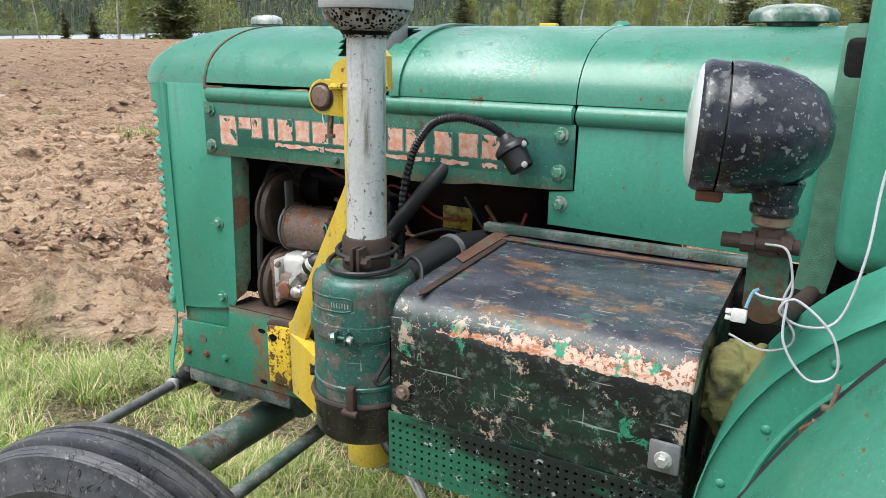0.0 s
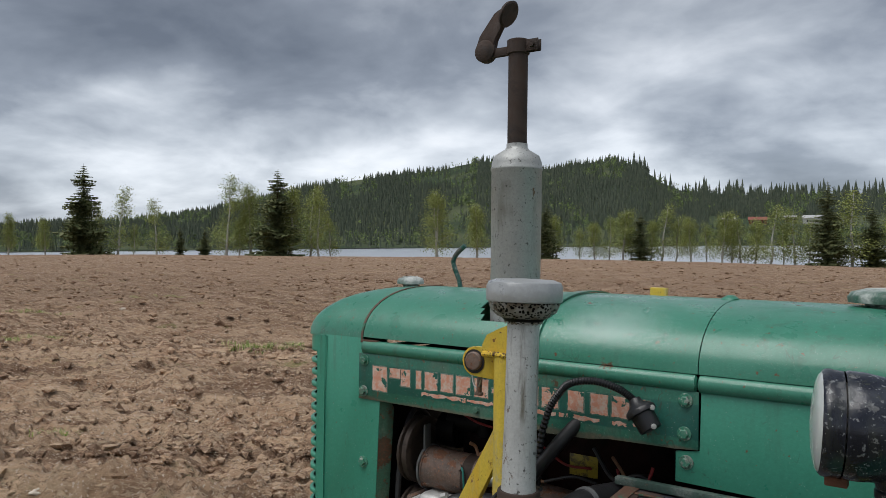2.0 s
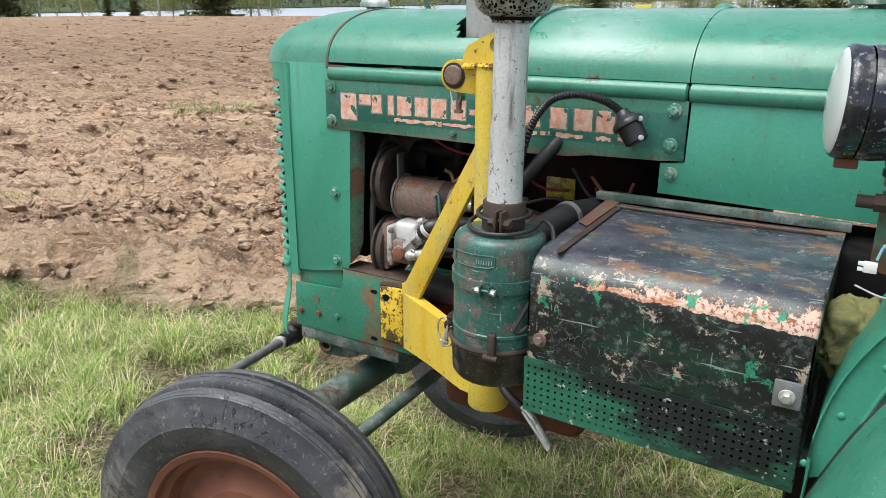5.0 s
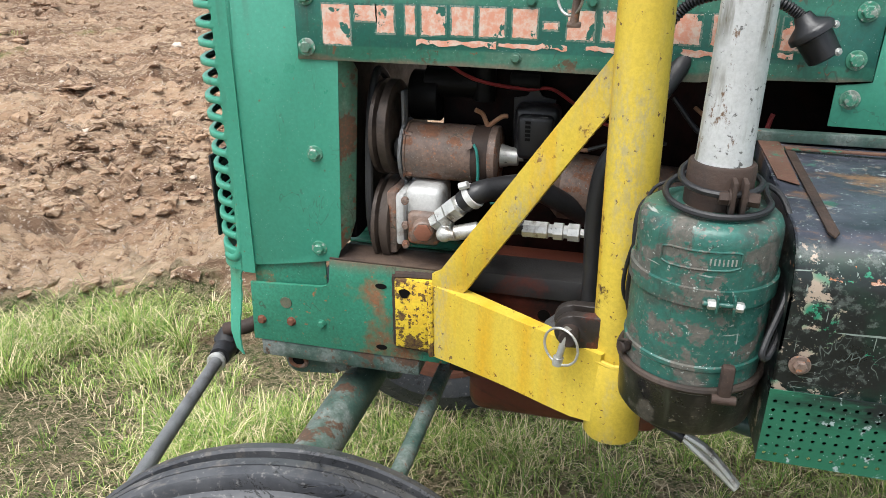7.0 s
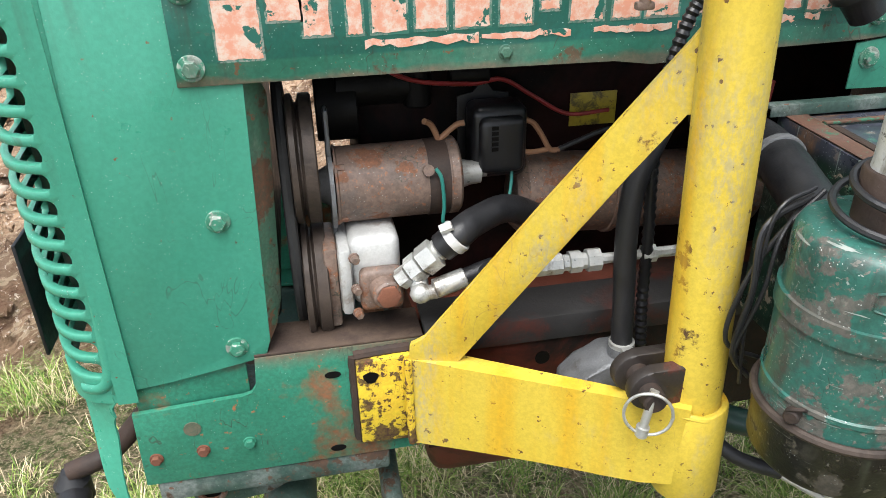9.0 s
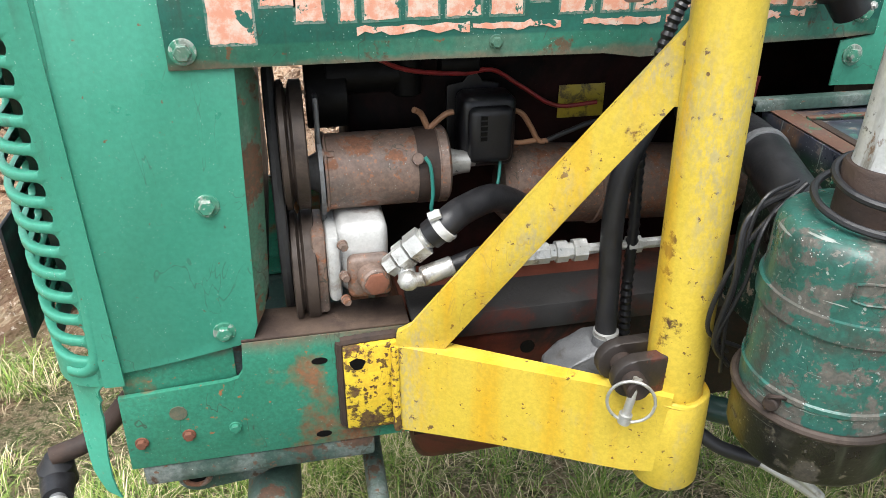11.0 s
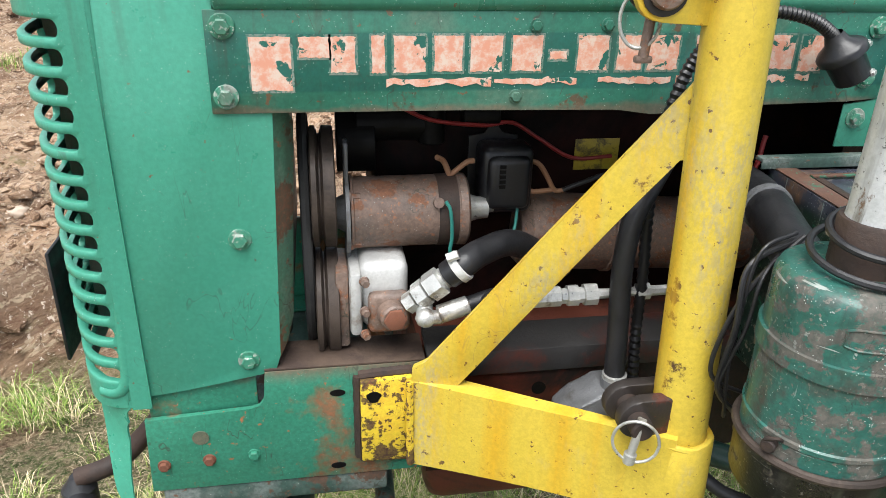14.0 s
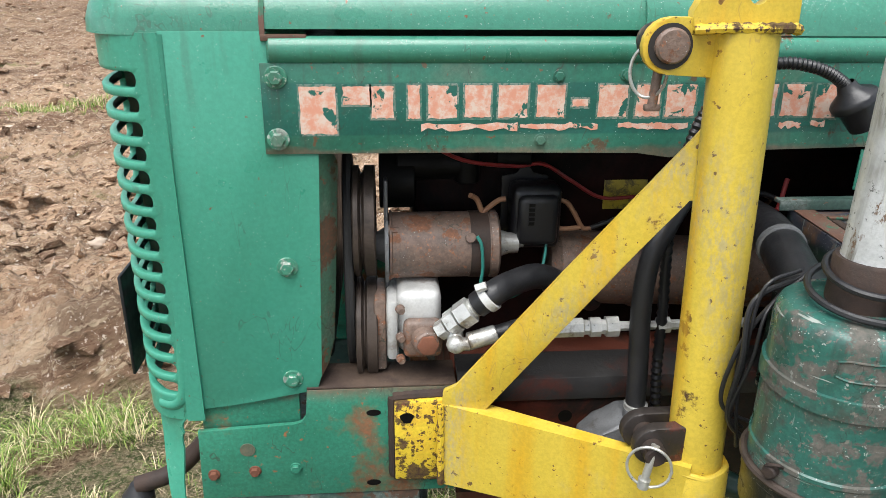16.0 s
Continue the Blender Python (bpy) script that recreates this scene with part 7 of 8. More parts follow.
def build_grass():
    rnd = random.Random(11)
    verts, faces, sverts, sfaces = [], [], [], []

    def blade(vs, fs, x, y, z, h, lean, w, az, droop=0.0):
        """A blade bent over along its length; lean is how far the tip stands off."""
        dx, dy = math.cos(az), math.sin(az)
        sx, sy = -dy * w, dx * w
        i = len(vs)
        for f, g, k in ((0.0, -0.06, 1.0), (0.16, 0.5, 0.9), (0.52, 0.88, 0.65)):
            for q in (-1, 1):
                vs.append((x + dx * lean * f + q * sx * k, y + dy * lean * f + q * sy * k, z + h * g))
        vs.append((x + dx * lean, y + dy * lean, z + h * (1.0 - droop)))
        fs.extend(((i, i + 1, i + 3, i + 2), (i + 2, i + 3, i + 5, i + 4), (i + 4, i + 5, i + 6)))

    def tuft(cx, cy, count, size, spread):
        z = base_height(cx, cy) + 0.03 * (1 - soil_mask(cx, cy)) * noise.noise(V(cx * 1.7, cy * 1.7, 0))
        main = rnd.uniform(0, 6.28)
        for _ in range(count):
            a, d = rnd.uniform(0, 6.28), spread * rnd.random() ** 0.7
            h = size * rnd.uniform(0.45, 1.2)
            out = a + rnd.uniform(-0.7, 0.7) if rnd.random() < 0.7 else main
            blade(verts, faces, cx + d * math.cos(a), cy + d * math.sin(a), z, h * rnd.uniform(0.45, 0.95), h * rnd.uniform(0.5, 1.35), rnd.uniform(0.0008, 0.0016), out, rnd.uniform(0, 0.35))

    made = 0
    while made < 3600:
        x, y = rnd.uniform(-6.8, 0.6), rnd.uniform(-0.6, 4.2)
        r = math.hypot(x - EYE0.x, y - EYE0.y)
        if r < 0.7 or (r > 3.0 and rnd.random() > (3.0 / r) ** 1.2):
            continue
        s = soil_mask(x, y)
        lush = noise.noise(V(x * 1.4, y * 1.4, 4.0)) + 0.5 * noise.noise(V(x * 4, y * 4, 9.0))
        if s > 0.45 or (s > 0.1 and rnd.random() > 0.4) or lush + rnd.uniform(-0.25, 0.25) < -0.16:
            continue
        tuft(x, y, int(16 + 27 * max(0, lush + 0.35)), 0.055 + 0.11 * max(0, lush + 0.2), 0.045 + 0.045 * rnd.random())
        made += 1
    # longer tufts along the field's edge
    for cx, cy, n, hh, rr in ((-3.35, 2.14, 30, 0.19, 0.26), (-3.15, 2.45, 26, 0.18, 0.26), (-2.82, 2.52, 22, 0.16, 0.22), (-4.28, 2.30, 12, 0.17, 0.16), (-4.80, 2.00, 20, 0.17, 0.26), (-3.96, 1.68, 18, 0.14, 0.28), (-3.42, 1.50, 16, 0.15, 0.26), (-3.52, 1.82, 12, 0.15, 0.2), (-2.45, 2.72, 12, 0.13, 0.2), (-5.35, 1.95, 18, 0.16, 0.3), (-5.9, 1.7, 14, 0.15, 0.4)):
        for _ in range(n):
            a, d = rnd.uniform(0, 6.28), rr * rnd.random() ** 0.6
            tuft(cx + d * math.cos(a), cy + d * math.sin(a), 55, hh * rnd.uniform(0.7, 1.1), 0.05)
    # sods with grass still on them out on the field
    for cx, cy, w, n in ((-10.0, 8.4, 0.75, 40), (-9.7, 8.9, 0.4, 14), (-14.5, 6.4, 0.9, 40), (-13.8, 10.4, 0.22, 16), (-4.75, 8.45, 0.80, 64), (-9.0, 6.2, 0.3, 6), (-7.2, 3.4, 0.25, 6), (-19.0, 9.0, 0.8, 16)):
        for _ in range(n):
            a, d = rnd.uniform(0, 6.28), rnd.random() ** 0.6
            x, y = cx + w * d * (0.8 * math.cos(a) - 0.25 * math.sin(a)), cy + w * d * (0.6 * math.cos(a) + 0.3 * math.sin(a))
            zz = clods(x, y, math.hypot(x - EYE0.x, y - EYE0.y)) - 0.02
            z = base_height(x, y) + zz
            for _ in range(26):
                b = rnd.uniform(0, 6.28)
                h = rnd.uniform(0.04, 0.11)
                blade(verts, faces, x + rnd.uniform(-0.1, 0.1), y + rnd.uniform(-0.1, 0.1), z, h, h * rnd.uniform(0.4, 1.2), 0.003, b, 0.2)
    # dead straw lying between the tufts and dragged over the soil
    made = 0
    while made < 18000:
        a, r = radians(rnd.uniform(-84, 20)), 1.2 * (15 / 1.2) ** rnd.random()
        x, y = EYE0.x + r * math.sin(a), EYE0.y + r * math.cos(a)
        s = soil_mask(x, y)
        if x > 0.6 or y < -0.6 or (s > 0.5 and noise.noise(V(x * 0.9, y * 0.9, 30)) + rnd.uniform(-0.4, 0.4) < 0.1):
            continue
        z = base_height(x, y) + s * clods(x, y, r) + (1 - s) * 0.03 * noise.noise(V(x * 1.7, y * 1.7, 0)) + 0.008
        ln = rnd.uniform(0.03, 0.11) * (1 + 0.6 * s)
        az = 0.64 + rnd.gauss(0, 0.45) if s > 0.5 else rnd.uniform(0, 6.28)
        blade(sverts, sfaces, x, y, z, rnd.uniform(0.004, 0.03), ln, rnd.uniform(0.0006, 0.0012) * (1 + r / 9), az, rnd.uniform(0.2, 1.2))
        made += 1
    stuff_mesh("grass", verts, faces, leaf_material("grass_blades", (0.075, 0.175, 0.026), (0.36, 0.45, 0.11), (0.70, 0.58, 0.37), 0.27), "rough spring grass in tufts with dry straw among it", "grass")
    stuff_mesh("straw", sverts, sfaces, leaf_material("dead_straw", (0.30, 0.22, 0.13), (0.54, 0.44, 0.29)), "dead straw littered over turf and soil", "straw")


def build_stones():
    rnd = random.Random(4)
    shapes = []
    for sub in (1, 3):
        bm = bmesh.new()
        bmesh.ops.create_icosphere(bm, subdivisions=sub, radius=1.0)
        shapes.append(([v.co.copy() for v in bm.verts], [[v.index for v in f.verts] for f in bm.faces]))
        bm.free()

    def scatter(count, size, rough, flat, shape, bury, near, far, clump=0.0):
        base, tri = shapes[shape]
        verts, faces = [], []
        for _ in range(count):
            a, r = radians(rnd.uniform(-76, -8)), near * (far / near) ** (rnd.random() ** 1.2)
            x, y = EYE0.x + r * math.sin(a), EYE0.y + r * math.cos(a)
            if soil_mask(x, y) < 0.6 or (clump and noise.noise(V(x * 0.7, y * 0.7, 41)) < rnd.uniform(-0.4, 0.2)):
                continue
            s = size(rnd.random()) * min(1.5, 0.6 + r / 14)
            z = base_height(x, y) + clods(x, y, r) - s * bury
            o, sq = V(rnd.random() * 50, rnd.random() * 50, 0), (rnd.uniform(0.8, 1.6), rnd.uniform(0.8, 1.4), rnd.uniform(*flat))
            i = len(verts)
            for p in base:
                k = 1 + rough * noise.noise(p * 1.3 + o) + 0.6 * rough * noise.noise(p * 3.1 + o) + 0.3 * rough * noise.noise(p * 7.3 + o)
                verts.append((x + p.x * s * sq[0] * k, y + p.y * s * sq[1] * k, z + p.z * s * sq[2] * k))
            faces.extend([[i + q for q in t] for t in tri])
        return verts, faces

    n = Nodes("clod_soil", 0.95, spec=0.2)
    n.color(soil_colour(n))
    n.bump(n.noise(22, 9, 0.78), 1.0, 0.05)
    v, f = scatter(650, lambda q: 0.03 + 0.085 * q ** 3, 0.9, (0.4, 0.8), 1, 0.15, 4.3, 24, 1.0)
    vn, fn = scatter(3600, lambda q: 0.014 + 0.042 * q ** 3, 0.9, (0.5, 0.9), 0, -0.6, 3.5, 7.5)
    f += [[k + len(v) for k in t] for t in fn]
    v += vn
    # three large turned sods
    for cx, cy, s in ((-11.0, 7.3, 0.34), (-10.6, 7.7, 0.30), (-10.2, 8.0, 0.22), (-13.8, 10.4, 0.24), (-9.9, 6.1, 0.22), (-9.4, 5.6, 0.16), (-5.6, 2.6, 0.18), (-5.1, 2.9, 0.15), (-6.1, 2.5, 0.15), (-4.1, 3.45, 0.14)):
        base, tri = shapes[1]
        i, o = len(v), V(cx, cy, 5)
        z = base_height(cx, cy) + 0.06
        for p in base:
            k = 1 + 0.8 * noise.noise(p * 1.4 + o) + 0.5 * noise.noise(p * 3.7 + o) + 0.35 * abs(noise.noise(p * 8 + o))
            v.append((cx + s * k * (1.3 * p.x * 0.8 - p.y * 0.5), cy + s * k * (1.3 * p.x * 0.6 + p.y * 0.7), z + s * k * 0.55 * p.z))
        f.extend([[i + q for q in t] for t in tri])
    stuff_mesh("soil_clods", v, f, n.m, "crumbly clods and sods of ploughed brown soil", "clods")
    # crumbs of the same soil, small and angular
    forms = []
    base, tri = shapes[0]
    for k in range(16):
        o = V(k * 7.3, 0, 0)
        sq = (rnd.uniform(0.7, 1.5), rnd.uniform(0.7, 1.5), rnd.uniform(0.45, 0.9))
        forms.append([V(p.x * sq[0], p.y * sq[1], p.z * sq[2]) * (1 + 0.8 * noise.noise(p * 1.7 + o)) for p in base])
    cv, cf = [], []
    for k in range(23000):
        a, r = radians(rnd.uniform(-78, -2)), 3.1 * (42 / 3.1) ** rnd.random()
        x, y = EYE0.x + r * math.sin(a), EYE0.y + r * math.cos(a)
        if soil_mask(x, y) < 0.35:
            continue
        s = (0.008 + 0.050 * rnd.random() ** 5) * min(1.6, 0.55 + r / 13)
        z = base_height(x, y) + clods(x, y, r) - s * 0.05
        i = len(cv)
        cv.extend([(x + p.x * s, y + p.y * s, z + p.z * s) for p in forms[k % 16]])
        cf.extend([[i + q for q in t] for t in tri])
    near_v, near_f, cv, cf = cv, cf, [], []
    # larger clods standing up over the far part of the field
    for k in range(9000):
        a, r = radians(rnd.uniform(-76, 6)), 22 * (112 / 22) ** rnd.random()
        x, y = EYE0.x + r * math.sin(a), EYE0.y + r * math.cos(a)
        s = (0.022 + 0.045 * rnd.random() ** 2) * (0.7 + r / 110)
        z = base_height(x, y) + clods(x, y, r) * (1 - sstep(70, EDGE_R - 4, r) * 0.7) - s * 0.1
        i = len(cv)
        w = 1.0 + 1.5 * rnd.random()
        cv.extend([(x + (0.8 * p.x * w - 0.6 * p.y) * s, y + (0.6 * p.x * w + 0.8 * p.y) * s, z + p.z * s) for p in forms[k % 16]])
        cf.extend([[i + q for q in t] for t in tri])
    stuff_mesh("soil_crumbs", near_v, near_f, n.m, "loose crumbs of reddish-tan soil", "crumbs")
    stuff_mesh("far_soil_clods", cv, cf, leaf_material("dark_clod_soil", (0.15, 0.085, 0.050), (0.30, 0.19, 0.115)), "darker brown clods far out on the field", "clods")
    v, f = scatter(2600, lambda q: 0.005 + 0.008 * q ** 3, 0.5, (0.5, 0.9), 0, 0.1, 4.2, 20)
    v2, f2 = scatter(90, lambda q: 0.018 + 0.040 * q ** 3, 0.45, (0.5, 0.8), 1, 0.3, 4.4, 24)
    k = len(v)
    stuff_mesh("field_stones", v + v2, f + [[k + q for q in t] for t in f2], leaf_material("field_stone", (0.40, 0.32, 0.25), (0.62, 0.54, 0.45)), "small pale stones lying on the ploughed soil", "stones", True)


def build_lake():
    verts, faces = [], []
    az = list(range(-100, 61, 4))
    for r in (150, 300, 640, 700):
        for a in az:
            x, y = EYE0.x + r * math.sin(radians(a)), EYE0.y + r * math.cos(radians(a))
            verts.append((x, y, lake_z(x, y)))
    n = len(az)
    for i in range(3):
        for k in range(n - 1):
            faces.append((i * n + k, i * n + k + 1, (i + 1) * n + k + 1, (i + 1) * n + k))
    me = bpy.data.meshes.new("lake")
    me.from_pydata(verts, [], faces)
    m = Nodes("lake_water", 0.3, spec=0.9)
    m.color((0.80, 0.83, 0.86))
    m.b.inputs["Metallic"].default_value = 0.9
    m.bump(m.noise(0.5, 4, 0.6), 0.8, 0.6)
    me.materials.append(m.m)
    tagged(new("lake", me), "calm grey lake beyond the field", "lake", kind="structure")


RIDGE = ((-110, 0.6), (-80, 0.7), (-67.2, 1.01), (-64.5, 1.44), (-62.1, 1.63), (-60.0, 1.77), (-56.6, 2.12), (-52.6, 2.9), (-48.6, 3.95), (-46.0, 4.75), (-42.6, 5.4), (-38.3, 6.09), (-35.7, 6.3), (-33.0, 7.02), (-31.7, 7.19), (-27.0, 6.41), (-24.9, 6.9), (-22.4, 7.2), (-20.3, 6.7), (-19.1, 5.6), (-17.5, 4.87), (-14.8, 4.61), (-11.1, 4.31), (-8.3, 4.5), (-5.4, 4.39), (0, 4.3), (20, 3.4), (60, 1.6))
SHORE_R, RIDGE_R = 600.0, 1150.0


def hill_point(az, t):
    """A point of the far hillside; t 0 at the shore, 1 on the ridge."""
    r = SHORE_R + (RIDGE_R - SHORE_R) * t
    x, y = EYE0.x + r * math.sin(radians(az)), EYE0.y + r * math.cos(radians(az))
    z0 = lake_z(EYE0.x + SHORE_R * math.sin(radians(az)), EYE0.y + SHORE_R * math.cos(radians(az))) + 0.5
    z1 = EYE0.z + RIDGE_R * math.tan(radians(lerp_table(RIDGE, az)))
    bowl = t ** 1.15
    z = z0 + (z1 - z0) * bowl + 5.0 * math.sin(math.pi * min(1, t)) * noise.noise(V(az * 0.12, t * 2.5, 1))
    if t > 1:
        z = z1 - (t - 1) * 300
    return V(x, y, z)


def build_hills():
    verts, faces = [], []
    az = [-112 + 1.5 * k for k in range(116)]
    ts = [0, 0.05, 0.1, 0.2, 0.3, 0.4, 0.5, 0.6, 0.7, 0.8, 0.9, 1.0, 1.3]
    for t in ts:
        for a in az:
            p = hill_point(a, t)
            verts.append(p)
    n = len(az)
    for i in range(len(ts) - 1):
        for k in range(n - 1):
            faces.append((i * n + k, i * n + k + 1, (i + 1) * n + k + 1, (i + 1) * n + k))
    me = bpy.data.meshes.new("hillside")
    me.from_pydata(verts, [], faces)
    me.polygons.foreach_set("use_smooth", [True] * len(faces))
    m = Nodes("forest_floor", 0.95, spec=0.1)
    m.color(m.mix(m.step(m.noise(0.012, 5), 0.45, 0.6), (0.04, 0.058, 0.034), (0.085, 0.10, 0.055)))
    me.materials.append(m.m)
    tagged(new("hillside", me), "wooded hills across the lake", "hills", kind="structure")
    # the woods
    rnd = random.Random(8)
    verts, faces = [], []
    bverts, bfaces = [], []
    for _ in range(30000):
        a, t = rnd.uniform(-78, 4), rnd.random() ** 0.85
        p = hill_point(a, t)
        clear = noise.noise(V(a * 0.25, t * 3.0, 6.0))
        meadow = -15.5 < a < -4 and 0.16 < t < 0.46
        if meadow or (clear > 0.38 and rnd.random() < 0.75):
            continue
        if a > -20 and t > 0.9 and rnd.random() < 0.55:
            continue
        h = rnd.uniform(4.5, 12.5) * (0.8 if t < 0.1 else 1)
        if t < 0.13 and rnd.random() < 0.35 or rnd.random() < 0.02 or (clear > 0.22 and rnd.random() < 0.5):
            # broad-leaved: a lumpy crown of tilted triangles
            for _ in range(14):
                b, e, q = rnd.uniform(0, 6.28), rnd.uniform(0.25, 0.95), rnd.uniform(0.6, 1.0)
                c = p + V(math.cos(b) * h * 0.2 * q * math.sin(math.pi * e) , math.sin(b) * h * 0.2 * q, h * e)
                i = len(bverts)
                s = h * 0.13
                for _ in range(3):
                    bverts.append(c + V(rnd.uniform(-s, s), rnd.uniform(-s, s), rnd.uniform(-s, s)))
                bfaces.append((i, i + 1, i + 2))
            continue
        if a > -21 and t > 0.88:
            h *= rnd.uniform(1.2, 2.3)
            if rnd.random() < 0.35:
                continue
        w = h * rnd.uniform(0.13, 0.2)
        off = rnd.uniform(0, 6.28)
        for lo, hi, k in ((0.05, 0.5, 1.0), (0.3, 0.75, 0.72), (0.58, 1.0, 0.42)):
            i = len(verts)
            for q in range(5):
                b = off + q * 1.2566
                kk = w * k * rnd.uniform(0.75, 1.2)
                verts.append(p + V(math.cos(b) * kk, math.sin(b) * kk, h * lo + rnd.uniform(-0.5, 0.3)))
            verts.append(p + V(0, 0, h * hi))
            for q in range(5):
                faces.append((i + q, i + (q + 1) % 5, i + 5))
    stuff_mesh("far_spruce_wood", verts, faces, leaf_material("far_spruce", (0.052, 0.070, 0.048), (0.088, 0.105, 0.070)), "dense dark spruce forest on the far hills", "forest")
    stuff_mesh("far_birch_wood", bverts, bfaces, leaf_material("far_birch", (0.10, 0.15, 0.05), (0.19, 0.24, 0.08)), "light green birches along the far shore", "forest")


def leaf_cards(bm, centre, size, n, rnd, flat=1.0):
    for _ in range(n):
        c = centre + V(rnd.gauss(0, 1), rnd.gauss(0, 1), rnd.gauss(0, 1) * flat) * size
        s = rnd.uniform(0.045, 0.10)
        u = V(rnd.uniform(-1, 1), rnd.uniform(-1, 1), rnd.uniform(-1, 1)).normalized()
        w = u.cross(V(rnd.uniform(-1, 1), rnd.uniform(-1, 1), rnd.uniform(-1, 1))).normalized()
        bm.faces.new([bm.verts.new(c + u * s), bm.verts.new(c + w * s * 0.7), bm.verts.new(c - u * s), bm.verts.new(c - w * s * 0.7)])


def birch(seed, stem=1):
    """A birch 10 m high in thin spring leaf."""
    rnd = random.Random(seed)
    e = thing("birch_tree", (0, 0, 0), "slender birch with white trunk and thin light green spring leaves", "tree", "trees along the lake")
    bt, bc = B(), B()
    for s in range(stem):
        a = rnd.uniform(0, 6.28)
        lean = V(math.cos(a), math.sin(a), 0) * rnd.uniform(0.1, 0.7)
        x0 = V(rnd.uniform(-0.2, 0.2), rnd.uniform(-0.2, 0.2), 0) * (s > 0)
        pts = [x0 + lean * (k / 5) ** 1.5 + V(rnd.uniform(-0.1, 0.1), rnd.uniform(-0.1, 0.1), 2.0 * k - 0.2) for k in range(6)]
        path = smooth_path(pts, 4)
        for i, (p, q) in enumerate(zip(path, path[1:])):
            f = i / len(path)
            cyl(bt, p, q, 0.11 * (1 - f) + 0.015, 0.11 * (1 - f - 1 / len(path)) + 0.015, 7)
        for k in range(30):
            f = rnd.uniform(0.14, 0.98)
            p = path[int(f * (len(path) - 1))]
            b = rnd.uniform(0, 6.28)
            L = (1.55 * (1 - f) ** 0.7 + 0.25) * rnd.uniform(0.6, 1.1)
            q = p + V(math.cos(b) * L, math.sin(b) * L, L * rnd.uniform(0.35, 0.9))
            cyl(bt, p, q, 0.022, 0.006, 4)
            for j in range(3):
                leaf_cards(bc, p.lerp(q, 0.45 + 0.3 * j), 0.30 + 0.16 * (1 - f), rnd.randint(30, 46), rnd, 1.3)
    part("trunk", bt, M["birch_bark"], e, "white birch trunk")
    part("crown", bc, M["birch_leaf"], e, sharp=180)
    return e


def spruce(seed, slim=1.0):
    """A spruce 10 m high with drooping branches."""
    rnd = random.Random(seed)
    e = thing("spruce_tree", (0, 0, 0), "tall dark green spruce with drooping ragged branches", "tree", "trees along the lake")
    bt, bc = B(), B()
    cyl(bt, (0, 0, -0.2), (0, 0, 9.9), 0.16, 0.01, 8)
    z = 0.5
    while z < 9.8:
        f = z / 10
        L = (2.25 * (1 - f) ** 0.70 + 0.16) * slim
        for k in range(10 if f < 0.85 else 6):
            b = rnd.uniform(0, 6.28)
            l = L * rnd.uniform(0.45, 1.15) * (1 + 0.25 * math.sin(z * 2.3 + seed))
            d = V(math.cos(b), math.sin(b), 0)
            s = V(-d.y, d.x, 0)
            prev = V(0, 0, z)
            for j in range(4):
                q = V(0, 0, z) + d * l * (j + 1) / 4 + V(0, 0, -0.32 * l * ((j + 1) / 4) + 0.18 * l * ((j + 1) / 4) ** 3)
                for sg in (-1, 1):
                    w = l * 0.30 * (1.1 - 0.2 * j) * rnd.uniform(0.6, 1.2)
                    tip = prev.lerp(q, 0.9) + s * sg * w + V(0, 0, -w * rnd.uniform(0.3, 0.8))
                    bc.faces.new([bc.verts.new(prev + V(0, 0, 0.03)), bc.verts.new(q), bc.verts.new(tip)])
                    drop = prev.lerp(q, 0.5) + s * sg * w * 0.3 + V(0, 0, -w * rnd.uniform(0.6, 1.2))
                    bc.faces.new([bc.verts.new(prev), bc.verts.new(q), bc.verts.new(drop)])
                prev = q
        z += rnd.uniform(0.16, 0.27)
    part("trunk", bt, M["spruce_bark"], e)
    part("crown", bc, M["spruce_needle"], e, sharp=180)
    return e


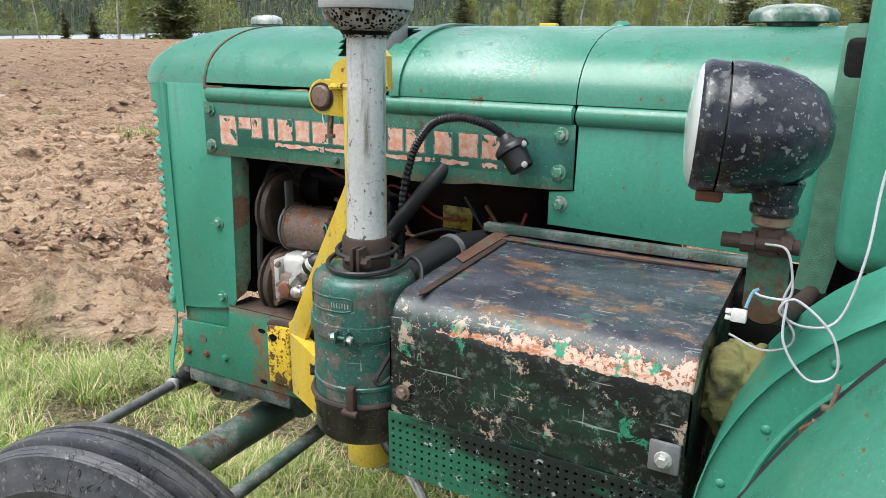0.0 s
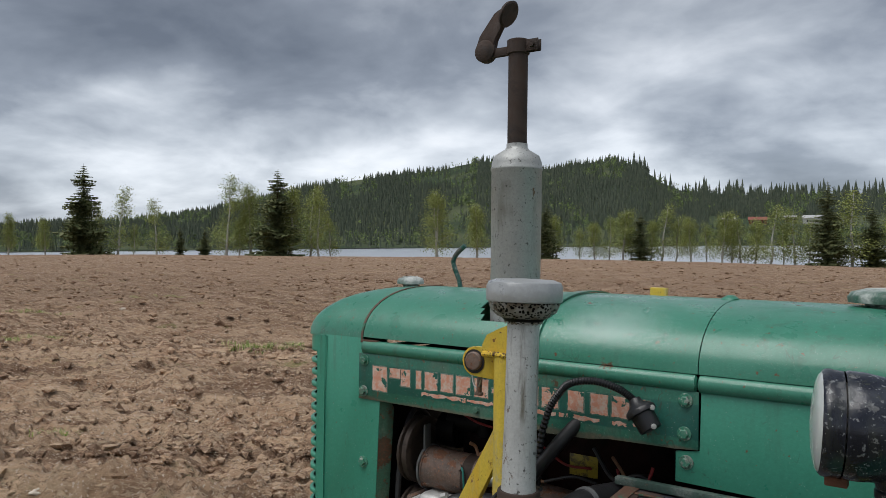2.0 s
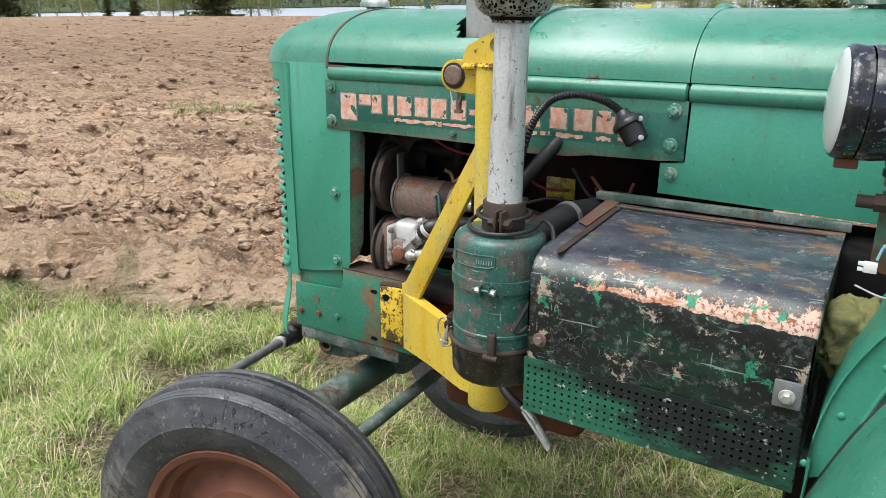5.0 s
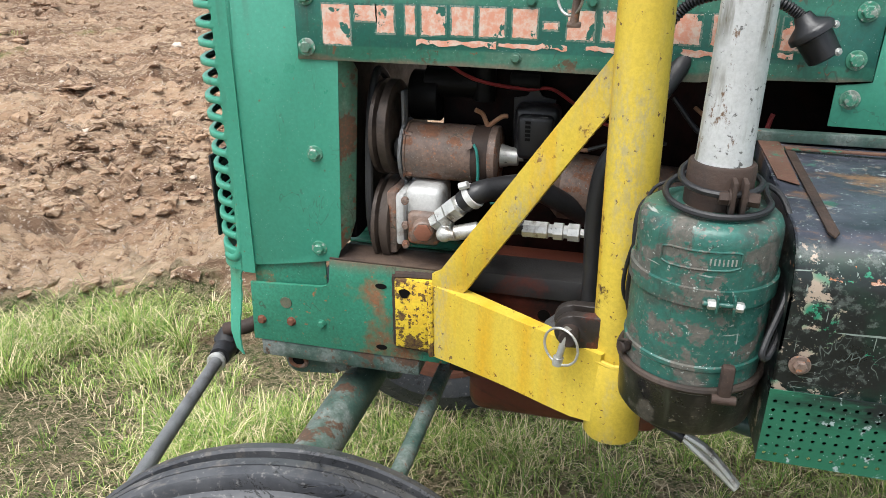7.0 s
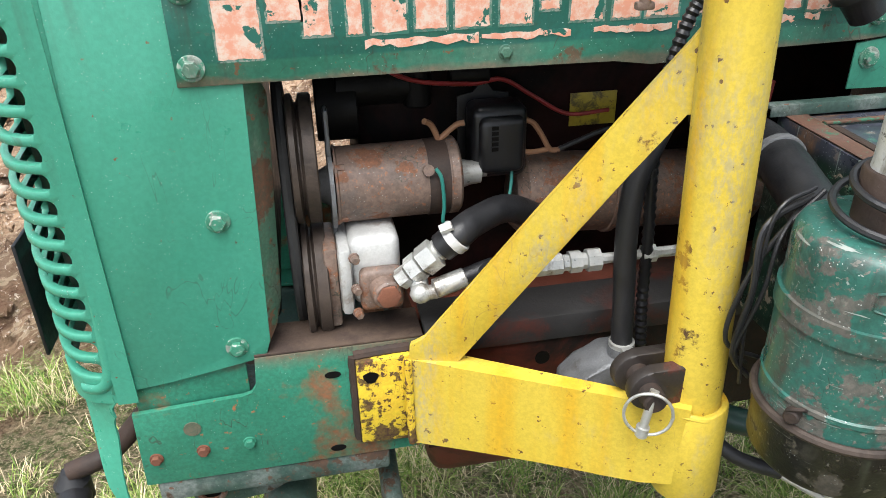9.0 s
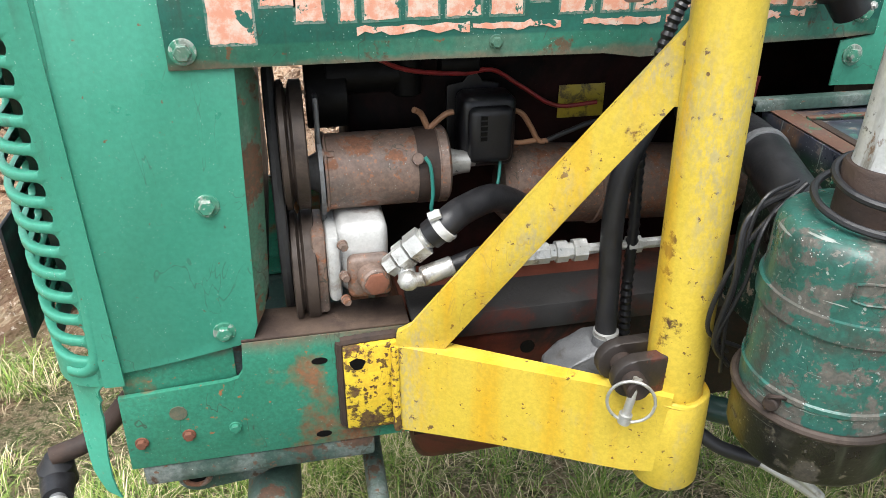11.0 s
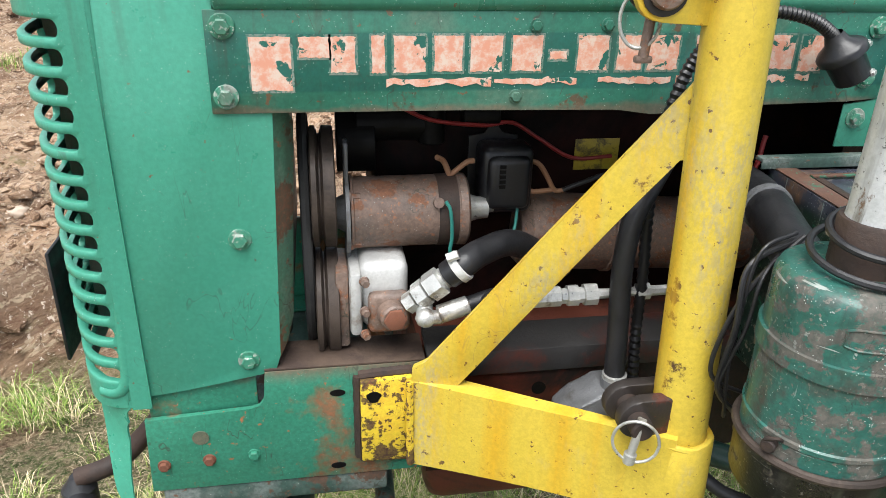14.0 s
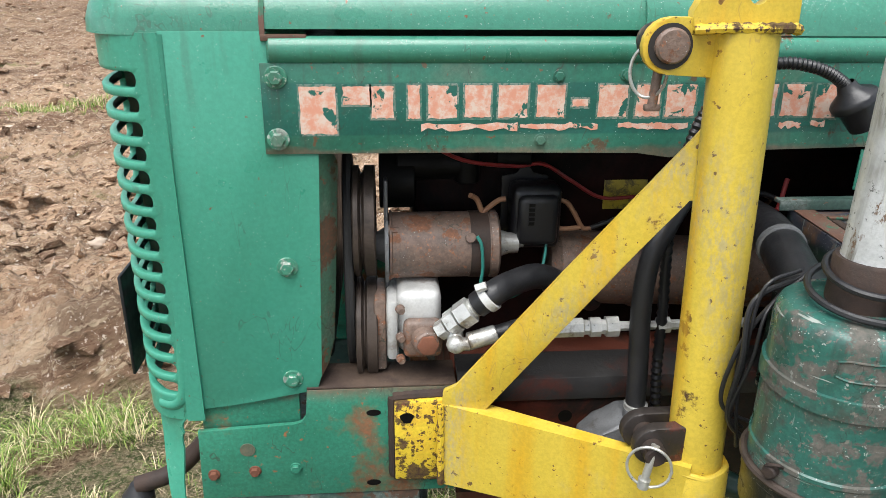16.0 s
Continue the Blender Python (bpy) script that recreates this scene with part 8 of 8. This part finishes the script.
def build_trees():
    M["birch_bark"] = plain("birch_bark", (0.55, 0.54, 0.50), 0.8, 0, 0.3, 3, 0.4, (0.08, 0.07, 0.06), 0.58, 0.66)
    M["spruce_bark"] = plain("spruce_bark", (0.07, 0.05, 0.04), 0.9)
    M["birch_leaf"] = leaf_material("birch_leaves", (0.17, 0.205, 0.055), (0.33, 0.365, 0.115))
    M["spruce_needle"] = leaf_material("spruce_needles", (0.055, 0.075, 0.030), (0.155, 0.165, 0.070))
    kinds = {"bi": [birch(3), birch(4, 2), birch(5), birch(6, 2)], "sp": [spruce(1), spruce(2, 0.9)]}
    used = {k: set() for k in kinds}
    rnd = random.Random(2)
    rows = [("sp", -61.1, 13.4, 118), ("sp", -47.8, 13.9, 118), ("sp", -54.7, 4.4, 117), ("sp", -53.0, 4.3, 117), ("bi", -63.4, 5.5, 119), ("bi", -58.8, 10, 120), ("bi", -56.3, 8.5, 121), ("bi", -51.4, 12.3, 120), ("bi", -49.7, 11.5, 121), ("bi", -46.7, 11, 119), ("bi", -44.7, 12, 120), ("bi", -45.3, 11, 123), ("bi", -35.6, 10.8, 121), ("bi", -32.5, 9, 121), ("sp", -27.3, 9.3, 119), ("bi", -26.5, 7.4, 121), ("bi", -21.5, 8.3, 121), ("sp", -20.3, 8, 119), ("bi", -18.7, 9, 122), ("bi", -16.7, 7.2, 120), ("bi", -14.5, 8, 120), ("bi", -13.3, 7.6, 122), ("bi", -11.3, 8.8, 121), ("bi", -9.8, 8.4, 122), ("sp", -7.8, 12.3, 118), ("bi", -6.3, 11, 121), ("sp", -5.1, 9, 121),
            ("bi", -61.5, 8, 121), ("bi", -60.2, 8, 122), ("bi", -48.4, 9.5, 120), ("bi", -47.4, 9, 121), ("bi", -22.5, 7, 124), ("bi", -17.7, 7.5, 124), ("bi", -15.6, 6.6, 124), ("bi", -12.3, 7, 125), ("bi", -8.9, 7.5, 123), ("bi", -24.7, 5.5, 122), ("bi", -23.6, 6, 122), ("bi", -20.9, 6, 123), ("bi", -19.5, 6.5, 122), ("bi", -13.9, 6.2, 121), ("bi", -10.5, 6, 122), ("bi", -7.1, 7, 122), ("bi", -57.8, 5, 121), ("bi", -50.5, 6, 121), ("bi", -43.8, 7, 122), ("bi", -3.6, 10, 121), ("bi", -1.8, 9, 121), ("sp", -0.1, 11, 122), ("bi", 1.7, 9, 121), ("bi", 3.8, 9, 122), ("bi", 6.3, 10, 121), ("sp", -67.4, 9, 121), ("bi", -69.4, 9, 120), ("bi", -65.5, 6, 120)]
    for k, az, h, r in rows:
        src = kinds[k][rnd.randrange(len(kinds[k]))]
        x, y = EYE0.x + r * math.sin(radians(az)), EYE0.y + r * math.cos(radians(az))
        s = h / 10
        wide = s * (rnd.uniform(1.35, 1.9) if k == "bi" and az > -30 else rnd.uniform(1.15, 1.45) if k == "bi" else rnd.uniform(1.15, 1.35))
        z = base_height(EYE0.x + EDGE_R * math.sin(radians(az)), EYE0.y + EDGE_R * math.cos(radians(az))) - 0.15
        m = Matrix.Translation((x, y, z)) @ Matrix.Rotation(rnd.uniform(0, 6.28), 4, "Z")
        o = copy_thing(src, m)
        o.scale = (wide, wide, s)
    for group in kinds.values():
        for e in group:
            for c in list(e.children):
                bpy.data.objects.remove(c)
            bpy.data.objects.remove(e)


def farmhouse(az, t, w, wall, roof, label):
    p = hill_point(az, t)
    e = thing("farm_building", p, label, "house", "farm buildings across the lake")
    d = V(math.cos(radians(az)), -math.sin(radians(az)), 0)      # along the front
    f = V(math.sin(radians(az)), math.cos(radians(az)), 0)       # away from the viewer
    dep, h, rise = w * 0.6, w * 0.28, w * 0.2

    def solid(name, pts, off, mat, parent, lab=""):
        bm = B()
        slab(bm, pts, off)
        return part(name, bm, mat, parent, lab)

    a, b = p - d * w / 2, p + d * w / 2
    solid("wall", [a - V(0, 0, 2), b - V(0, 0, 2), b + V(0, 0, h), a + V(0, 0, h)], f * dep, wall, e)
    eave = 0.05 * w
    for s in (0, 1):
        q0 = a - d * eave + f * (dep + eave if s else -eave) + V(0, 0, h)
        q1 = b + d * eave + f * (dep + eave if s else -eave) + V(0, 0, h)
        q2, q3 = b + d * eave + f * dep / 2 + V(0, 0, h + rise), a - d * eave + f * dep / 2 + V(0, 0, h + rise)
        solid("roof", [q0, q1, q2, q3], V(0, 0, 0.3), roof, e)
    for k in range(3):
        c = a + d * w * (0.2 + 0.3 * k) - f * 0.08 + V(0, 0, h * 0.35)
        win = solid("window", [c, c + d * w * 0.08, c + d * w * 0.08 + V(0, 0, h * 0.4), c + V(0, 0, h * 0.4)], f * 0.05, M["dark_pane"], e)


def build_farms():
    red = plain("falu_red_boards", (0.20, 0.05, 0.035), 0.8, scale=0.8)
    white = plain("white_boards", (0.6, 0.6, 0.57), 0.7, scale=0.8)
    dark = plain("grey_boards", (0.13, 0.11, 0.10), 0.85, scale=0.8)
    rr = plain("red_tile_roof", (0.30, 0.10, 0.075), 0.8, scale=0.8)
    gr = plain("pale_metal_roof", (0.5, 0.5, 0.5), 0.5, scale=0.8)
    M["dark_pane"] = plain("dark_pane", (0.02, 0.02, 0.025), 0.2)
    farmhouse(-14.1, 0.35, 12, dark, gr, "small grey barn with a pale roof across the lake")
    farmhouse(-12.2, 0.36, 16, red, rr, "red farmhouse with a red tiled roof across the lake")
    farmhouse(-10.1, 0.42, 11, dark, gr, "dark shed with a pale roof across the lake")
    farmhouse(-8.7, 0.36, 17, white, gr, "white farmhouse with a pale roof across the lake")


build_ground()
build_lake()
build_hills()
build_trees()
build_farms()
build_stones()
build_grass()
